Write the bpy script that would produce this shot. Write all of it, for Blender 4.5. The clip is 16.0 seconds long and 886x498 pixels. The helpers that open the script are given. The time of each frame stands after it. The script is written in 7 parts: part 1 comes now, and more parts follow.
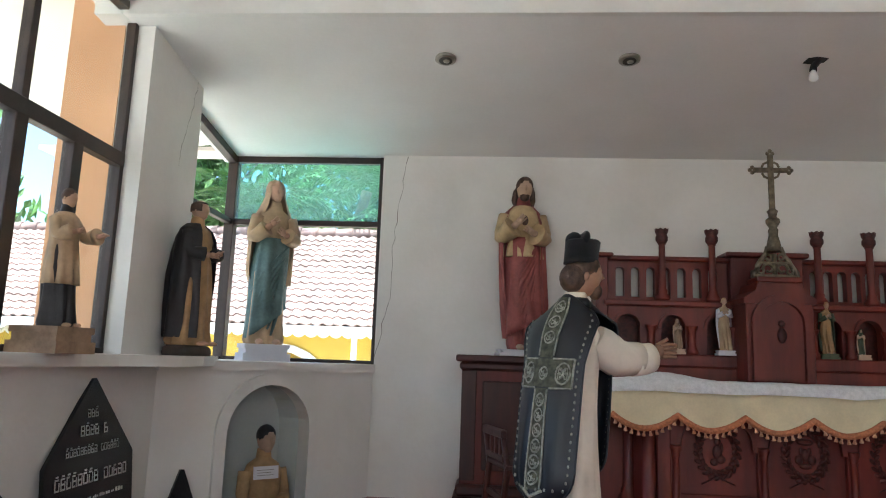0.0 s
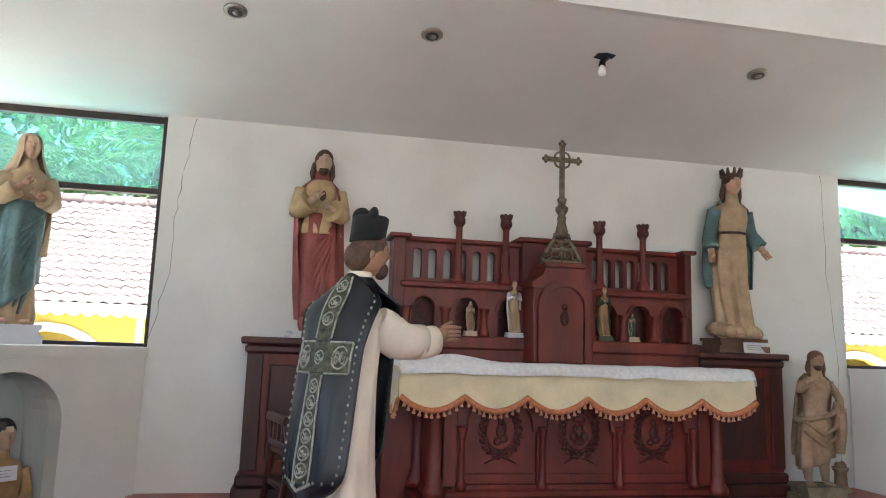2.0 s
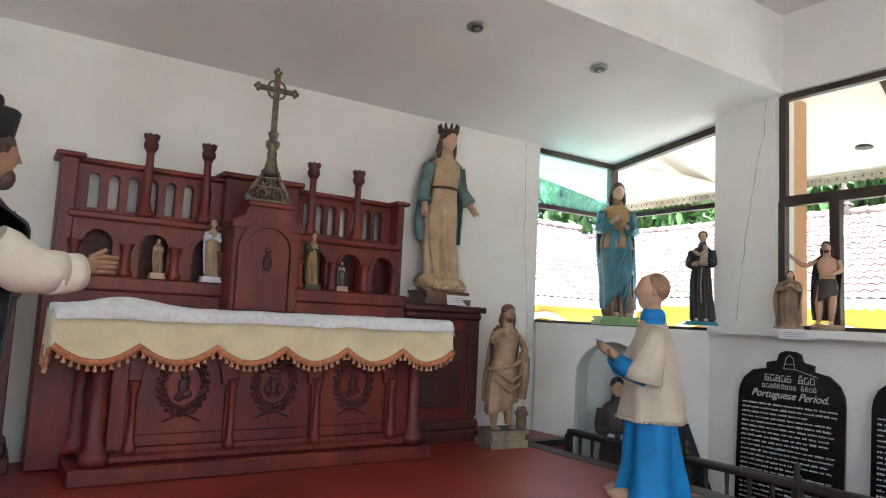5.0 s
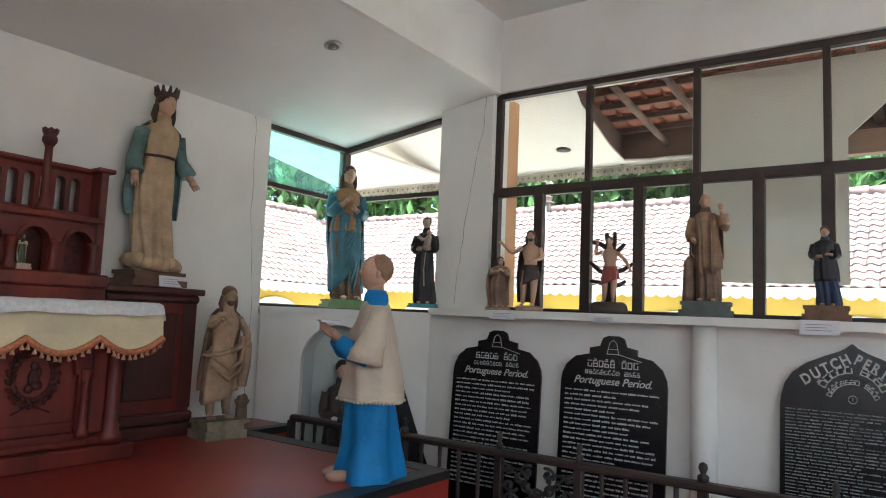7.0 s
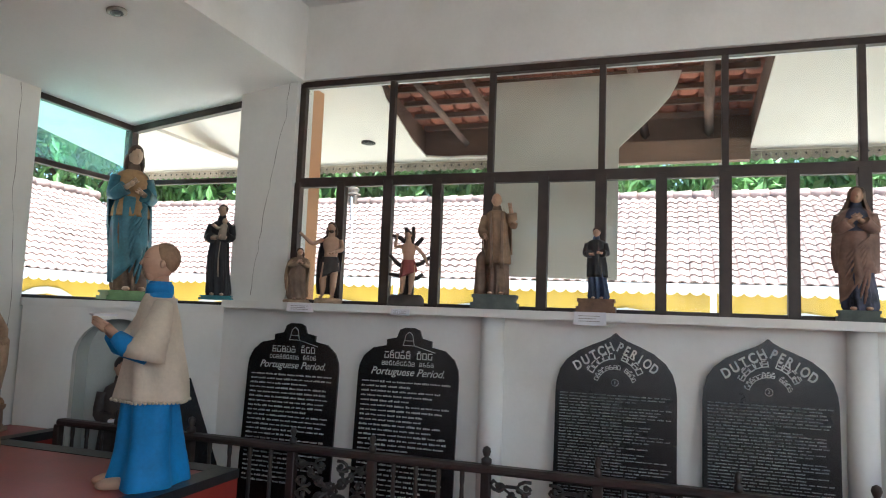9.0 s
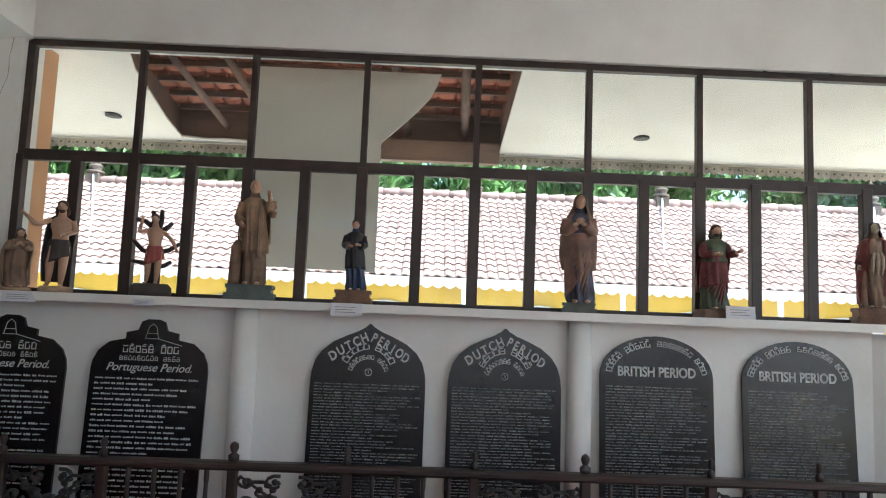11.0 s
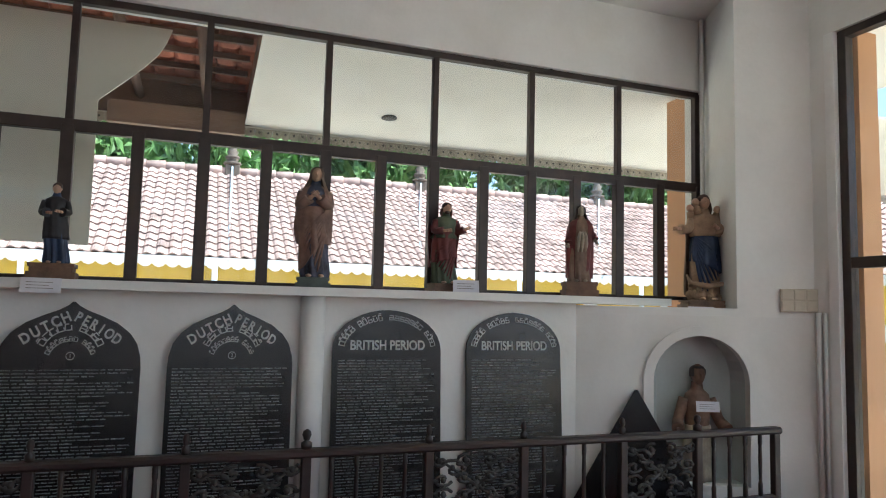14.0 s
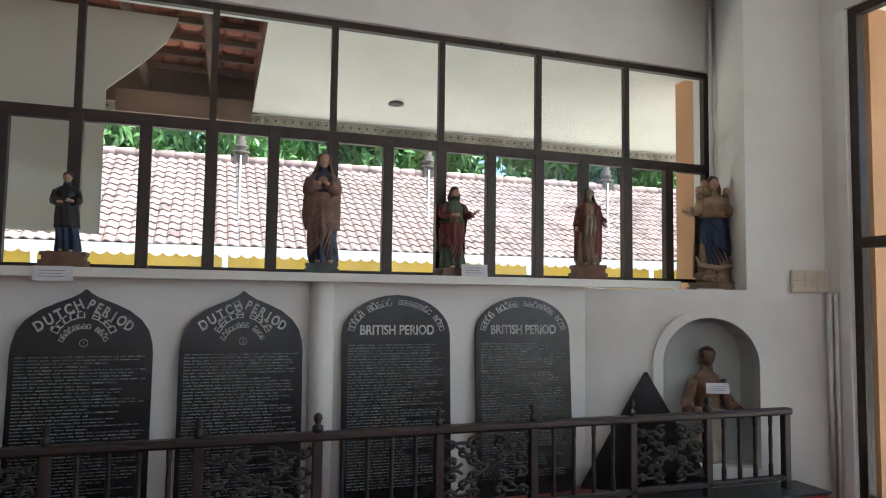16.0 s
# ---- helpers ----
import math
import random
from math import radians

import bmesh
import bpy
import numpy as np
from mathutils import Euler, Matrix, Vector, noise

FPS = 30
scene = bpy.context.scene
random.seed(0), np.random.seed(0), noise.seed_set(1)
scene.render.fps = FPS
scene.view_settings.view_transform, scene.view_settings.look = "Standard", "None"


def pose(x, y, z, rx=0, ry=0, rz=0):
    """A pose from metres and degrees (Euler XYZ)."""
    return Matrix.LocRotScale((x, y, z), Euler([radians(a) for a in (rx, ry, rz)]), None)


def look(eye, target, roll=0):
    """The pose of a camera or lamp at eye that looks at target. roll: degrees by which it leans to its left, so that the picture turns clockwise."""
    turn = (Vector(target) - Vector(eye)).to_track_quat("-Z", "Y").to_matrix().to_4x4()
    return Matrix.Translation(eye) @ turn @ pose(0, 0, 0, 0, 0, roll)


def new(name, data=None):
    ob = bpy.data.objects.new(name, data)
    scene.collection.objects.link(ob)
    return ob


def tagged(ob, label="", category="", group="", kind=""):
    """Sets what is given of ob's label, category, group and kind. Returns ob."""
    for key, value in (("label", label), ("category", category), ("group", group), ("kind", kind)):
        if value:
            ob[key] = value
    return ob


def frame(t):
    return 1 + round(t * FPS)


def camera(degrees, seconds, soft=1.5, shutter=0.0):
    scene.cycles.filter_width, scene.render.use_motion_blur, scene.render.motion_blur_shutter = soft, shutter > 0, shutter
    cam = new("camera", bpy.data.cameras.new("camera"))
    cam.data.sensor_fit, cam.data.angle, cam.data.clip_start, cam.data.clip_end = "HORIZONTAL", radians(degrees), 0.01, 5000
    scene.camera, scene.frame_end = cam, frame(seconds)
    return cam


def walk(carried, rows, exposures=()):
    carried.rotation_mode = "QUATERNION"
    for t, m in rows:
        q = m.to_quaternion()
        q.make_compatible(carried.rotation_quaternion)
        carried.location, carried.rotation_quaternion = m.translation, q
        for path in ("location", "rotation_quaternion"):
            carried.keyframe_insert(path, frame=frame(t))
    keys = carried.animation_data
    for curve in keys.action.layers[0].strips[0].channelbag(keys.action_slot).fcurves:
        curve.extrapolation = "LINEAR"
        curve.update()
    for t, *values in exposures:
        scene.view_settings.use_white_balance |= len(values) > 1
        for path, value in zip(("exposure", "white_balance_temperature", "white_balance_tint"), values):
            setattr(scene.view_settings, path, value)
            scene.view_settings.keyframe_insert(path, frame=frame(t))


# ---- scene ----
cam = camera(65.9, 16.0, 1.05)
PATH = [
    (0, (-0.129, 1.647, 1.617), (-0.276, 3.616, 1.935), 2.0),
    (0.5, (-0.099, 1.789, 1.623), (-0.258, 3.762, 1.911), 3.1),
    (1, (-0.042, 1.83, 1.63), (-0.049, 3.811, 1.909), 1.9),
    (1.5, (-0.004, 1.849, 1.627), (0.176, 3.819, 1.916), 1.6),
    (2, (0.051, 1.881, 1.635), (0.434, 3.824, 1.916), 1.9),
    (2.5, (0.123, 1.959, 1.63), (0.495, 3.917, 1.791), 1.5),
    (3, (0.163, 2.06, 1.627), (0.889, 3.915, 1.814), 3.1),
    (3.5, (0.178, 2.132, 1.627), (1.012, 3.941, 1.807), 2.6),
    (3.7, (0.175, 2.161, 1.622), (1.11, 3.919, 1.813), 3.1),
    (5.8, (0.53, 2.179, 1.528), (1.79, 3.72, 1.719), 2.0),
    (6, (0.538, 2.175, 1.528), (1.91, 3.616, 1.728), 2.1),
    (6.5, (0.559, 2.22, 1.53), (2.098, 3.482, 1.723), 2.4),
    (7, (0.566, 2.247, 1.52), (2.203, 3.38, 1.716), 2.4),
    (7.5, (0.579, 2.254, 1.528), (2.284, 3.284, 1.706), 2.4),
    (8, (0.594, 2.244, 1.53), (2.374, 3.138, 1.713), 2.3),
    (8.5, (0.602, 2.217, 1.539), (2.44, 2.982, 1.723), 2.2),
    (9, (0.612, 2.201, 1.533), (2.499, 2.835, 1.726), 2.2),
    (9.5, (0.618, 2.176, 1.536), (2.54, 2.696, 1.728), 2.2),
    (10, (0.621, 2.169, 1.536), (2.58, 2.524, 1.726), 2.2),
    (10.2, (0.595, 2.198, 1.541), (2.57, 2.451, 1.731), 2.4),
    (12.3, (0.697, 1.955, 1.485), (2.668, 1.685, 1.69), 1.6),
    (12.5, (0.69, 1.921, 1.48), (2.654, 1.607, 1.686), 1.8),
    (13, (0.681, 1.862, 1.475), (2.62, 1.415, 1.677), 1.6),
    (13.5, (0.682, 1.827, 1.467), (2.587, 1.246, 1.65), 1.6),
    (14, (0.698, 1.822, 1.466), (2.572, 1.145, 1.637), 1.4),
    (14.5, (0.694, 1.808, 1.455), (2.58, 1.16, 1.614), 0.2),
    (15, (0.694, 1.811, 1.463), (2.57, 1.129, 1.587), 0.9),
    (15.5, (0.686, 1.813, 1.452), (2.57, 1.158, 1.595), 0.7),
    (16, (0.687, 1.815, 1.442), (2.573, 1.162, 1.576), 0.8),
]
walk(cam, [(t, look(a, b, r)) for t, a, b, r in PATH],
     [(0, 1.85, 5880, 5), (1.0, 1.98, 5880, 5), (1.5, 2.05, 5880, 5), (2.5, 2.65, 5880, 5), (3.7, 2.7, 5880, 5), (5.8, 2.1, 5880, 5), (7, 1.85, 5880, 5), (10.2, 1.75, 5880, 5), (12.3, 1.4, 5880, 5), (16, 1.25, 5880, 5)])

# ---- world and light ----
world = bpy.data.worlds.new("sky")
scene.world = world
world.use_nodes = True
wn = world.node_tree.nodes
sky = wn.new("ShaderNodeTexSky")
sky.sky_type = "NISHITA"
sky.sun_disc = False
sky.sun_elevation, sky.sun_rotation = radians(70.3), radians(207.8)
world.node_tree.links.new(sky.outputs[0], wn["Background"].inputs[0])
wn["Background"].inputs[1].default_value = 0.15

sun = new("sun", bpy.data.lights.new("sun", "SUN"))
sun.data.energy, sun.data.angle, sun.data.color = 5.0, radians(3), (1.0, 0.97, 0.92)
sun.matrix_world = look((-5.0, -9.5, 30), (0, 0, 0))


def window_lamp(name, m, sx, sy, power, color=(1.0, 0.98, 0.95)):
    """Sky light that comes in by an opening."""
    d = bpy.data.lights.new(name, "AREA")
    d.shape, d.size, d.size_y, d.energy, d.color = "RECTANGLE", sx, sy, power, color
    ob = new(name, d)
    ob.matrix_world = m
    return ob


window_lamp("west_window_light", look((-2.75, 0.2, 2.6), (4.0, 0.9, 3.1)), 5.5, 1.9, 16, (0.93, 0.97, 1.0))
window_lamp("south_window_light", look((1.0, -3.45, 2.3), (1.0, 3.0, 3.0)), 3.6, 2.6, 10, (0.93, 0.97, 1.0))

# ---- materials ----


def mat(name, color, rough=0.6, metal=0.0, vary=0.12, scale=3.0, grain=40.0, bump=0.15, bump_scale=60.0, stretch=(1, 1, 1),
        dark=None, stain=0.0, island=0.0, sheen=0.0):
    """A painted, cut or woven surface: two scales of colour change, fine relief, optional stains."""
    m = bpy.data.materials.new(name)
    m.use_nodes = True
    nt = m.node_tree
    n, l = nt.nodes, nt.links
    b = n["Principled BSDF"]
    b.inputs["Roughness"].default_value, b.inputs["Metallic"].default_value = rough, metal
    if sheen:
        b.inputs["Sheen Weight"].default_value = sheen
    tc = n.new("ShaderNodeTexCoord")
    mp = n.new("ShaderNodeMapping")
    mp.inputs["Scale"].default_value = stretch
    l.new(tc.outputs["Object"], mp.inputs["Vector"])
    big, fine = n.new("ShaderNodeTexNoise"), n.new("ShaderNodeTexNoise")
    big.inputs["Scale"].default_value, big.inputs["Detail"].default_value = scale, 5
    fine.inputs["Scale"].default_value, fine.inputs["Detail"].default_value = grain, 3
    for x in (big, fine):
        l.new(mp.outputs[0], x.inputs["Vector"])
    add = n.new("ShaderNodeMath")
    add.operation = "MULTIPLY_ADD"
    l.new(fine.outputs["Fac"], add.inputs[0])
    add.inputs[1].default_value = 0.35
    l.new(big.outputs["Fac"], add.inputs[2])
    ramp = n.new("ShaderNodeValToRGB")
    low = dark or tuple(c * (1 - 2 * vary) for c in color)
    high = tuple(min(1, c * (1 + vary)) for c in color)
    ramp.color_ramp.elements[0].position, ramp.color_ramp.elements[1].position = 0.42, 0.92
    ramp.color_ramp.elements[0].color, ramp.color_ramp.elements[1].color = (*low, 1), (*high, 1)
    l.new(add.outputs[0], ramp.inputs[0])
    out = ramp.outputs[0]
    if stain:
        st, sr = n.new("ShaderNodeTexNoise"), n.new("ShaderNodeValToRGB")
        st.inputs["Scale"].default_value, st.inputs["Detail"].default_value = 1.3, 8
        sr.color_ramp.elements[0].position, sr.color_ramp.elements[1].position = 0.3, 0.56
        sr.color_ramp.elements[0].color, sr.color_ramp.elements[1].color = (1 - stain, 1 - stain * 1.1, 1 - stain * 1.3, 1), (1, 1, 1, 1)
        l.new(tc.outputs["Object"], st.inputs["Vector"])
        l.new(st.outputs["Fac"], sr.inputs[0])
        mul = n.new("ShaderNodeMixRGB")
        mul.blend_type, mul.inputs[0].default_value = "MULTIPLY", 1
        l.new(out, mul.inputs[1])
        l.new(sr.outputs[0], mul.inputs[2])
        out = mul.outputs[0]
    if island:
        g, hsv, mr = n.new("ShaderNodeNewGeometry"), n.new("ShaderNodeHueSaturation"), n.new("ShaderNodeMapRange")
        oi, av = n.new("ShaderNodeObjectInfo"), n.new("ShaderNodeMath")
        av.operation = "ADD"
        l.new(g.outputs["Random Per Island"], av.inputs[0])
        l.new(oi.outputs["Random"], av.inputs[1])
        mr.inputs["From Max"].default_value = 2
        mr.inputs["To Min"].default_value, mr.inputs["To Max"].default_value = 1 - island, 1 + island
        l.new(av.outputs[0], mr.inputs[0])
        l.new(mr.outputs[0], hsv.inputs["Value"])
        l.new(out, hsv.inputs["Color"])
        out = hsv.outputs[0]
    l.new(out, b.inputs["Base Color"])
    bp, bn = n.new("ShaderNodeBump"), n.new("ShaderNodeTexNoise")
    bn.inputs["Scale"].default_value, bn.inputs["Detail"].default_value = bump_scale, 4
    l.new(mp.outputs[0], bn.inputs["Vector"])
    bp.inputs["Strength"].default_value, bp.inputs["Distance"].default_value = bump, 0.01
    l.new(bn.outputs["Fac"], bp.inputs["Height"])
    l.new(bp.outputs[0], b.inputs["Normal"])
    return m


def glass(name, tint, gloss=0.08, dust_haze=0.0):
    m = bpy.data.materials.new(name)
    m.use_nodes = True
    n, l = m.node_tree.nodes, m.node_tree.links
    n.remove(n["Principled BSDF"])
    tr, gl, mx, lw, pw, ma = (n.new("ShaderNode" + k) for k in ("BsdfTransparent", "BsdfGlossy", "MixShader", "LayerWeight", "Math", "Math"))
    tr.inputs[0].default_value = (*tint, 1)
    gl.inputs["Roughness"].default_value = 0.02
    pw.operation, ma.operation = "POWER", "MULTIPLY_ADD"
    pw.inputs[1].default_value = 4.0
    ma.inputs[1].default_value, ma.inputs[2].default_value = 0.5, gloss / 4
    l.new(lw.outputs["Facing"], pw.inputs[0])
    l.new(pw.outputs[0], ma.inputs[0])
    l.new(ma.outputs[0], mx.inputs[0])
    l.new(tr.outputs[0], mx.inputs[1])
    l.new(gl.outputs[0], mx.inputs[2])
    out = mx.outputs[0]
    # dust film whose translucent share also puts bright daylight haze into the pane
    if dust_haze:
        tl, m2, nz = n.new("ShaderNodeBsdfTranslucent"), n.new("ShaderNodeMixShader"), n.new("ShaderNodeTexNoise")
        tl.inputs[0].default_value = (*tint, 1)
        nz.inputs["Scale"].default_value, nz.inputs["Detail"].default_value = 5, 4
        sc = n.new("ShaderNodeMath")
        sc.operation, sc.inputs[1].default_value = "MULTIPLY", dust_haze * 2
        l.new(nz.outputs["Fac"], sc.inputs[0])
        l.new(sc.outputs[0], m2.inputs[0])
        l.new(out, m2.inputs[1])
        l.new(tl.outputs[0], m2.inputs[2])
        out = m2.outputs[0]
    l.new(out, n["Material Output"].inputs[0])
    return m


WALL = mat("white_wall_paint", (0.80, 0.79, 0.76), 0.75, vary=0.03, scale=1.5, grain=25, bump=0.12, bump_scale=30, stain=0.10)
CEIL = mat("white_ceiling_paint", (0.80, 0.79, 0.765), 0.8, vary=0.03, scale=0.8, bump=0.06, bump_scale=20, stain=0.05)
NICHE = mat("grey_niche_paint", (0.50, 0.53, 0.51), 0.8, vary=0.05, scale=3)
FRAME = mat("dark_brown_metal_frame", (0.040, 0.024, 0.019), 0.45, vary=0.2, scale=8, bump=0.05)
WOOD = mat("mahogany_red_wood", (0.165, 0.022, 0.013), 0.46, vary=0.25, scale=4, grain=30, bump=0.12, stretch=(1, 1, 0.18), dark=(0.060, 0.010, 0.007))
WOOD_DARK = mat("dark_walnut_wood", (0.075, 0.020, 0.014), 0.46, vary=0.25, scale=4, grain=30, bump=0.12, stretch=(1, 1, 0.18), dark=(0.03, 0.012, 0.010))
CARVE = mat("dark_brown_wood", (0.085, 0.016, 0.011), 0.55, vary=0.3, scale=20, bump=0.4)
REDFLOOR = mat("red_cement_floor", (0.30, 0.037, 0.028), 0.33, vary=0.14, scale=1.4, grain=18, bump=0.05, stain=0.12)
BLACKEDGE = mat("black_painted_edge", (0.022, 0.023, 0.024), 0.4, vary=0.3, scale=6)
GRANITE = mat("black_polished_slab", (0.012, 0.012, 0.013), 0.27, vary=0.3, scale=6, grain=90, bump=0.02)
INK = mat("white_engraved_paint", (0.48, 0.48, 0.46), 0.6, vary=0.1, scale=30)
INKDIM = mat("worn_engraved_paint", (0.27, 0.275, 0.27), 0.6, vary=0.3, scale=14, grain=60)
LACE = mat("white_lace_cloth", (0.80, 0.79, 0.80), 0.9, vary=0.08, scale=30, grain=120, bump=0.5, bump_scale=150, sheen=0.2)
CREAM = mat("cream_satin_cloth", (0.76, 0.66, 0.43), 0.55, vary=0.08, scale=5, grain=60, bump=0.2, bump_scale=80, sheen=0.3)
FRINGE = mat("orange_brown_fringe", (0.60, 0.22, 0.10), 0.8, vary=0.2, scale=60, bump=0.5)
TASSEL = mat("pale_orange_tassel", (0.70, 0.36, 0.22), 0.8, vary=0.2, scale=60, bump=0.5)
BRASS = mat("aged_brass", (0.20, 0.165, 0.11), 0.5, metal=0.55, vary=0.3, scale=25, bump=0.2)
RAIL = mat("dark_brown_rail_wood", (0.036, 0.023, 0.019), 0.45, vary=0.25, scale=6, stretch=(1, 0.2, 1), bump=0.1)
IRON = mat("dark_cast_iron", (0.060, 0.054, 0.048), 0.55, metal=0.3, vary=0.3, scale=20, bump=0.2)
PLASTIC = mat("ivory_plastic", (0.62, 0.56, 0.44), 0.4, vary=0.05)
CONDUIT = mat("white_plastic_conduit", (0.72, 0.72, 0.70), 0.5, vary=0.04)
PAPER = mat("white_paper", (0.66, 0.65, 0.69), 0.8, vary=0.03)
CRACK = mat("grey_crack", (0.25, 0.23, 0.20), 0.9, vary=0.2)
CLEAR = glass("clear_glass", (0.93, 0.95, 0.94))
TEAL = glass("teal_tinted_glass", (0.68, 0.94, 0.93), 0.08, 0.11)
STEELGREY = mat("brushed_lamp_ring", (0.35, 0.33, 0.29), 0.35, metal=0.8, vary=0.1)
LAMPDARK = mat("dark_lamp_inside", (0.05, 0.045, 0.04), 0.5, vary=0.2)
BULB = mat("frosted_white_bulb", (0.85, 0.85, 0.82), 0.25, vary=0.02)
ORANGE = mat("orange_wall_paint", (0.66, 0.36, 0.19), 0.8, vary=0.06, scale=2, stain=0.1)
SOFFIT = mat("cream_soffit_board", (0.84, 0.79, 0.71), 0.8, vary=0.03, scale=1, stain=0.07)
ROOFTILE = mat("faded_clay_roof_tile", (0.48, 0.34, 0.295), 0.85, vary=0.28, scale=2.5, grain=30, bump=0.25, island=0.2, stain=0.15)
OLDTILE = mat("old_red_clay_tile", (0.46, 0.15, 0.085), 0.85, vary=0.3, scale=3, island=0.3)
TIMBER = mat("old_roof_timber", (0.17, 0.10, 0.072), 0.8, vary=0.3, scale=3, stretch=(1, 0.2, 1))
VALANCE = mat("weathered_valance_board", (0.46, 0.41, 0.34), 0.85, vary=0.3, scale=3, stain=0.3)
GREYSTONE = mat("grey_brown_weathered_stone", (0.20, 0.155, 0.12), 0.85, vary=0.3, scale=8, bump=0.3)
BROWNPLATE = mat("weathered_light_brown_timber", (0.26, 0.17, 0.12), 0.85, vary=0.3, scale=3, stretch=(1, 0.2, 1))
YELLOW = mat("yellow_wall_paint", (0.80, 0.56, 0.10), 0.8, vary=0.07, scale=1.5, stain=0.1)
WHITEPAINT = mat("white_trim_paint", (0.82, 0.82, 0.80), 0.7, vary=0.04)
PALEBLUE = mat("pale_blue_pipe", (0.55, 0.68, 0.74), 0.6, vary=0.05)
EARTH = mat("sandy_ground", (0.70, 0.66, 0.58), 0.95, vary=0.2, scale=0.6, grain=8, bump=0.3)
BARK = mat("tree_bark", (0.12, 0.09, 0.06), 0.9, vary=0.3, scale=6, bump=0.5)
LEAF = mat("green_leaves", (0.17, 0.32, 0.095), 0.5, vary=0.3, scale=1.2, island=0.45)
CREAMROBE = mat("cream_painted_tunic", (0.58, 0.43, 0.24), 0.6, vary=0.16, scale=8, stain=0.2)
SKIN = mat("painted_flesh", (0.50, 0.31, 0.21), 0.5, vary=0.08, scale=12)
PALESKIN = mat("pale_painted_flesh", (0.50, 0.35, 0.25), 0.5, vary=0.08, scale=12)
TAN = mat("tan_painted_robe", (0.50, 0.36, 0.22), 0.6, vary=0.16, scale=8, stain=0.2)
OCHRE = mat("ochre_painted_robe", (0.42, 0.26, 0.12), 0.6, vary=0.18, scale=8, stain=0.2)
STONE = mat("brown_weathered_plaster", (0.38, 0.26, 0.17), 0.8, vary=0.2, scale=8, bump=0.3, stain=0.3)
BLUEGREEN = mat("blue_green_painted_robe", (0.115, 0.20, 0.20), 0.5, vary=0.25, scale=6, stain=0.3)
TEALBLUE = mat("teal_blue_painted_mantle", (0.06, 0.21, 0.28), 0.45, vary=0.25, scale=6, stain=0.2)
DARKBROWN = mat("dark_brown_painted_robe", (0.055, 0.040, 0.034), 0.55, vary=0.25, scale=8)
HAIR = mat("brown_painted_hair", (0.085, 0.045, 0.028), 0.6, vary=0.3, scale=20, bump=0.4)
BLACKCLOTH = mat("black_satin_cloth", (0.005, 0.008, 0.014), 0.40, vary=0.3, scale=6, bump=0.15, bump_scale=12)
BLACKFELT = mat("black_felt", (0.008, 0.008, 0.009), 0.9, vary=0.3, scale=12, sheen=0.1)
ALB = mat("off_white_linen", (0.78, 0.70, 0.60), 0.85, vary=0.06, scale=6, bump=0.2, bump_scale=40)
SURPLICE = mat("beige_linen", (0.62, 0.53, 0.42), 0.85, vary=0.08, scale=6, bump=0.25, bump_scale=40)
CASSOCK = mat("bright_blue_cloth", (0.012, 0.22, 0.56), 0.7, vary=0.12, scale=5, bump=0.2, bump_scale=30)
SILVER = mat("silver_embroidery", (0.36, 0.36, 0.31), 0.55, metal=0.2, vary=0.3, scale=50, bump=0.5)
OLIVE = mat("olive_brocade", (0.085, 0.088, 0.058), 0.7, vary=0.4, scale=45, bump=0.4)
CRIMSON = mat("crimson_painted_robe", (0.33, 0.085, 0.075), 0.55, vary=0.22, scale=7, stain=0.3)
GREENBASE = mat("green_painted_base", (0.17, 0.30, 0.12), 0.5, vary=0.15, scale=8)
TEALBASE = mat("teal_painted_base", (0.05, 0.26, 0.30), 0.5, vary=0.15, scale=8)
GREYBASE = mat("dark_grey_green_base", (0.09, 0.11, 0.10), 0.6, vary=0.2, scale=8)
WOODBASE = mat("brown_wooden_base", (0.16, 0.085, 0.05), 0.6, vary=0.25, scale=8)
NAVY = mat("navy_painted_robe", (0.025, 0.045, 0.10), 0.5, vary=0.3, scale=8)
REDBASE = mat("dull_red_cloth", (0.30, 0.07, 0.06), 0.6, vary=0.2, scale=8)
GREENROBE = mat("green_painted_robe", (0.075, 0.10, 0.055), 0.55, vary=0.25, scale=8)

# ---- helpers ----


def part(name, bm, material, parent=None, label="", smooth=False):
    me = bpy.data.meshes.new(name)
    bmesh.ops.recalc_face_normals(bm, faces=bm.faces)
    bm.to_mesh(me)
    bm.free()
    for x in material if isinstance(material, (list, tuple)) else [material]:
        me.materials.append(x)
    if smooth:
        me.polygons.foreach_set("use_smooth", [True] * len(me.polygons))
    ob = new(name, me)
    if parent:
        ob.parent = parent
    if label:
        tagged(ob, label)
    return ob


def empty(name, label, category, m=None, group="", kind=""):
    ob = new(name)
    ob.empty_display_size = 0.1
    if m is not None:
        ob.matrix_world = m
    return tagged(ob, label, category, group, kind)


def box(bm, x0, x1, y0, y1, z0, z1, bevel=0.0, mi=0):
    r = bmesh.ops.create_cube(bm, size=1, matrix=Matrix.LocRotScale(((x0 + x1) / 2, (y0 + y1) / 2, (z0 + z1) / 2), None, (abs(x1 - x0), abs(y1 - y0), abs(z1 - z0))))
    vs = r["verts"]
    fs = list({f for v in vs for f in v.link_faces})
    if bevel:
        es = list({e for v in vs for e in v.link_edges})
        bmesh.ops.bevel(bm, geom=es, offset=bevel, segments=1, affect="EDGES", profile=0.5)
    elif mi:
        for f in fs:
            f.material_index = mi
    return vs


def solid(name, dims, material, parent=None, bevel=0.004, label=""):
    bm = bmesh.new()
    box(bm, *dims, bevel=bevel)
    return part(name, bm, material, parent, label)


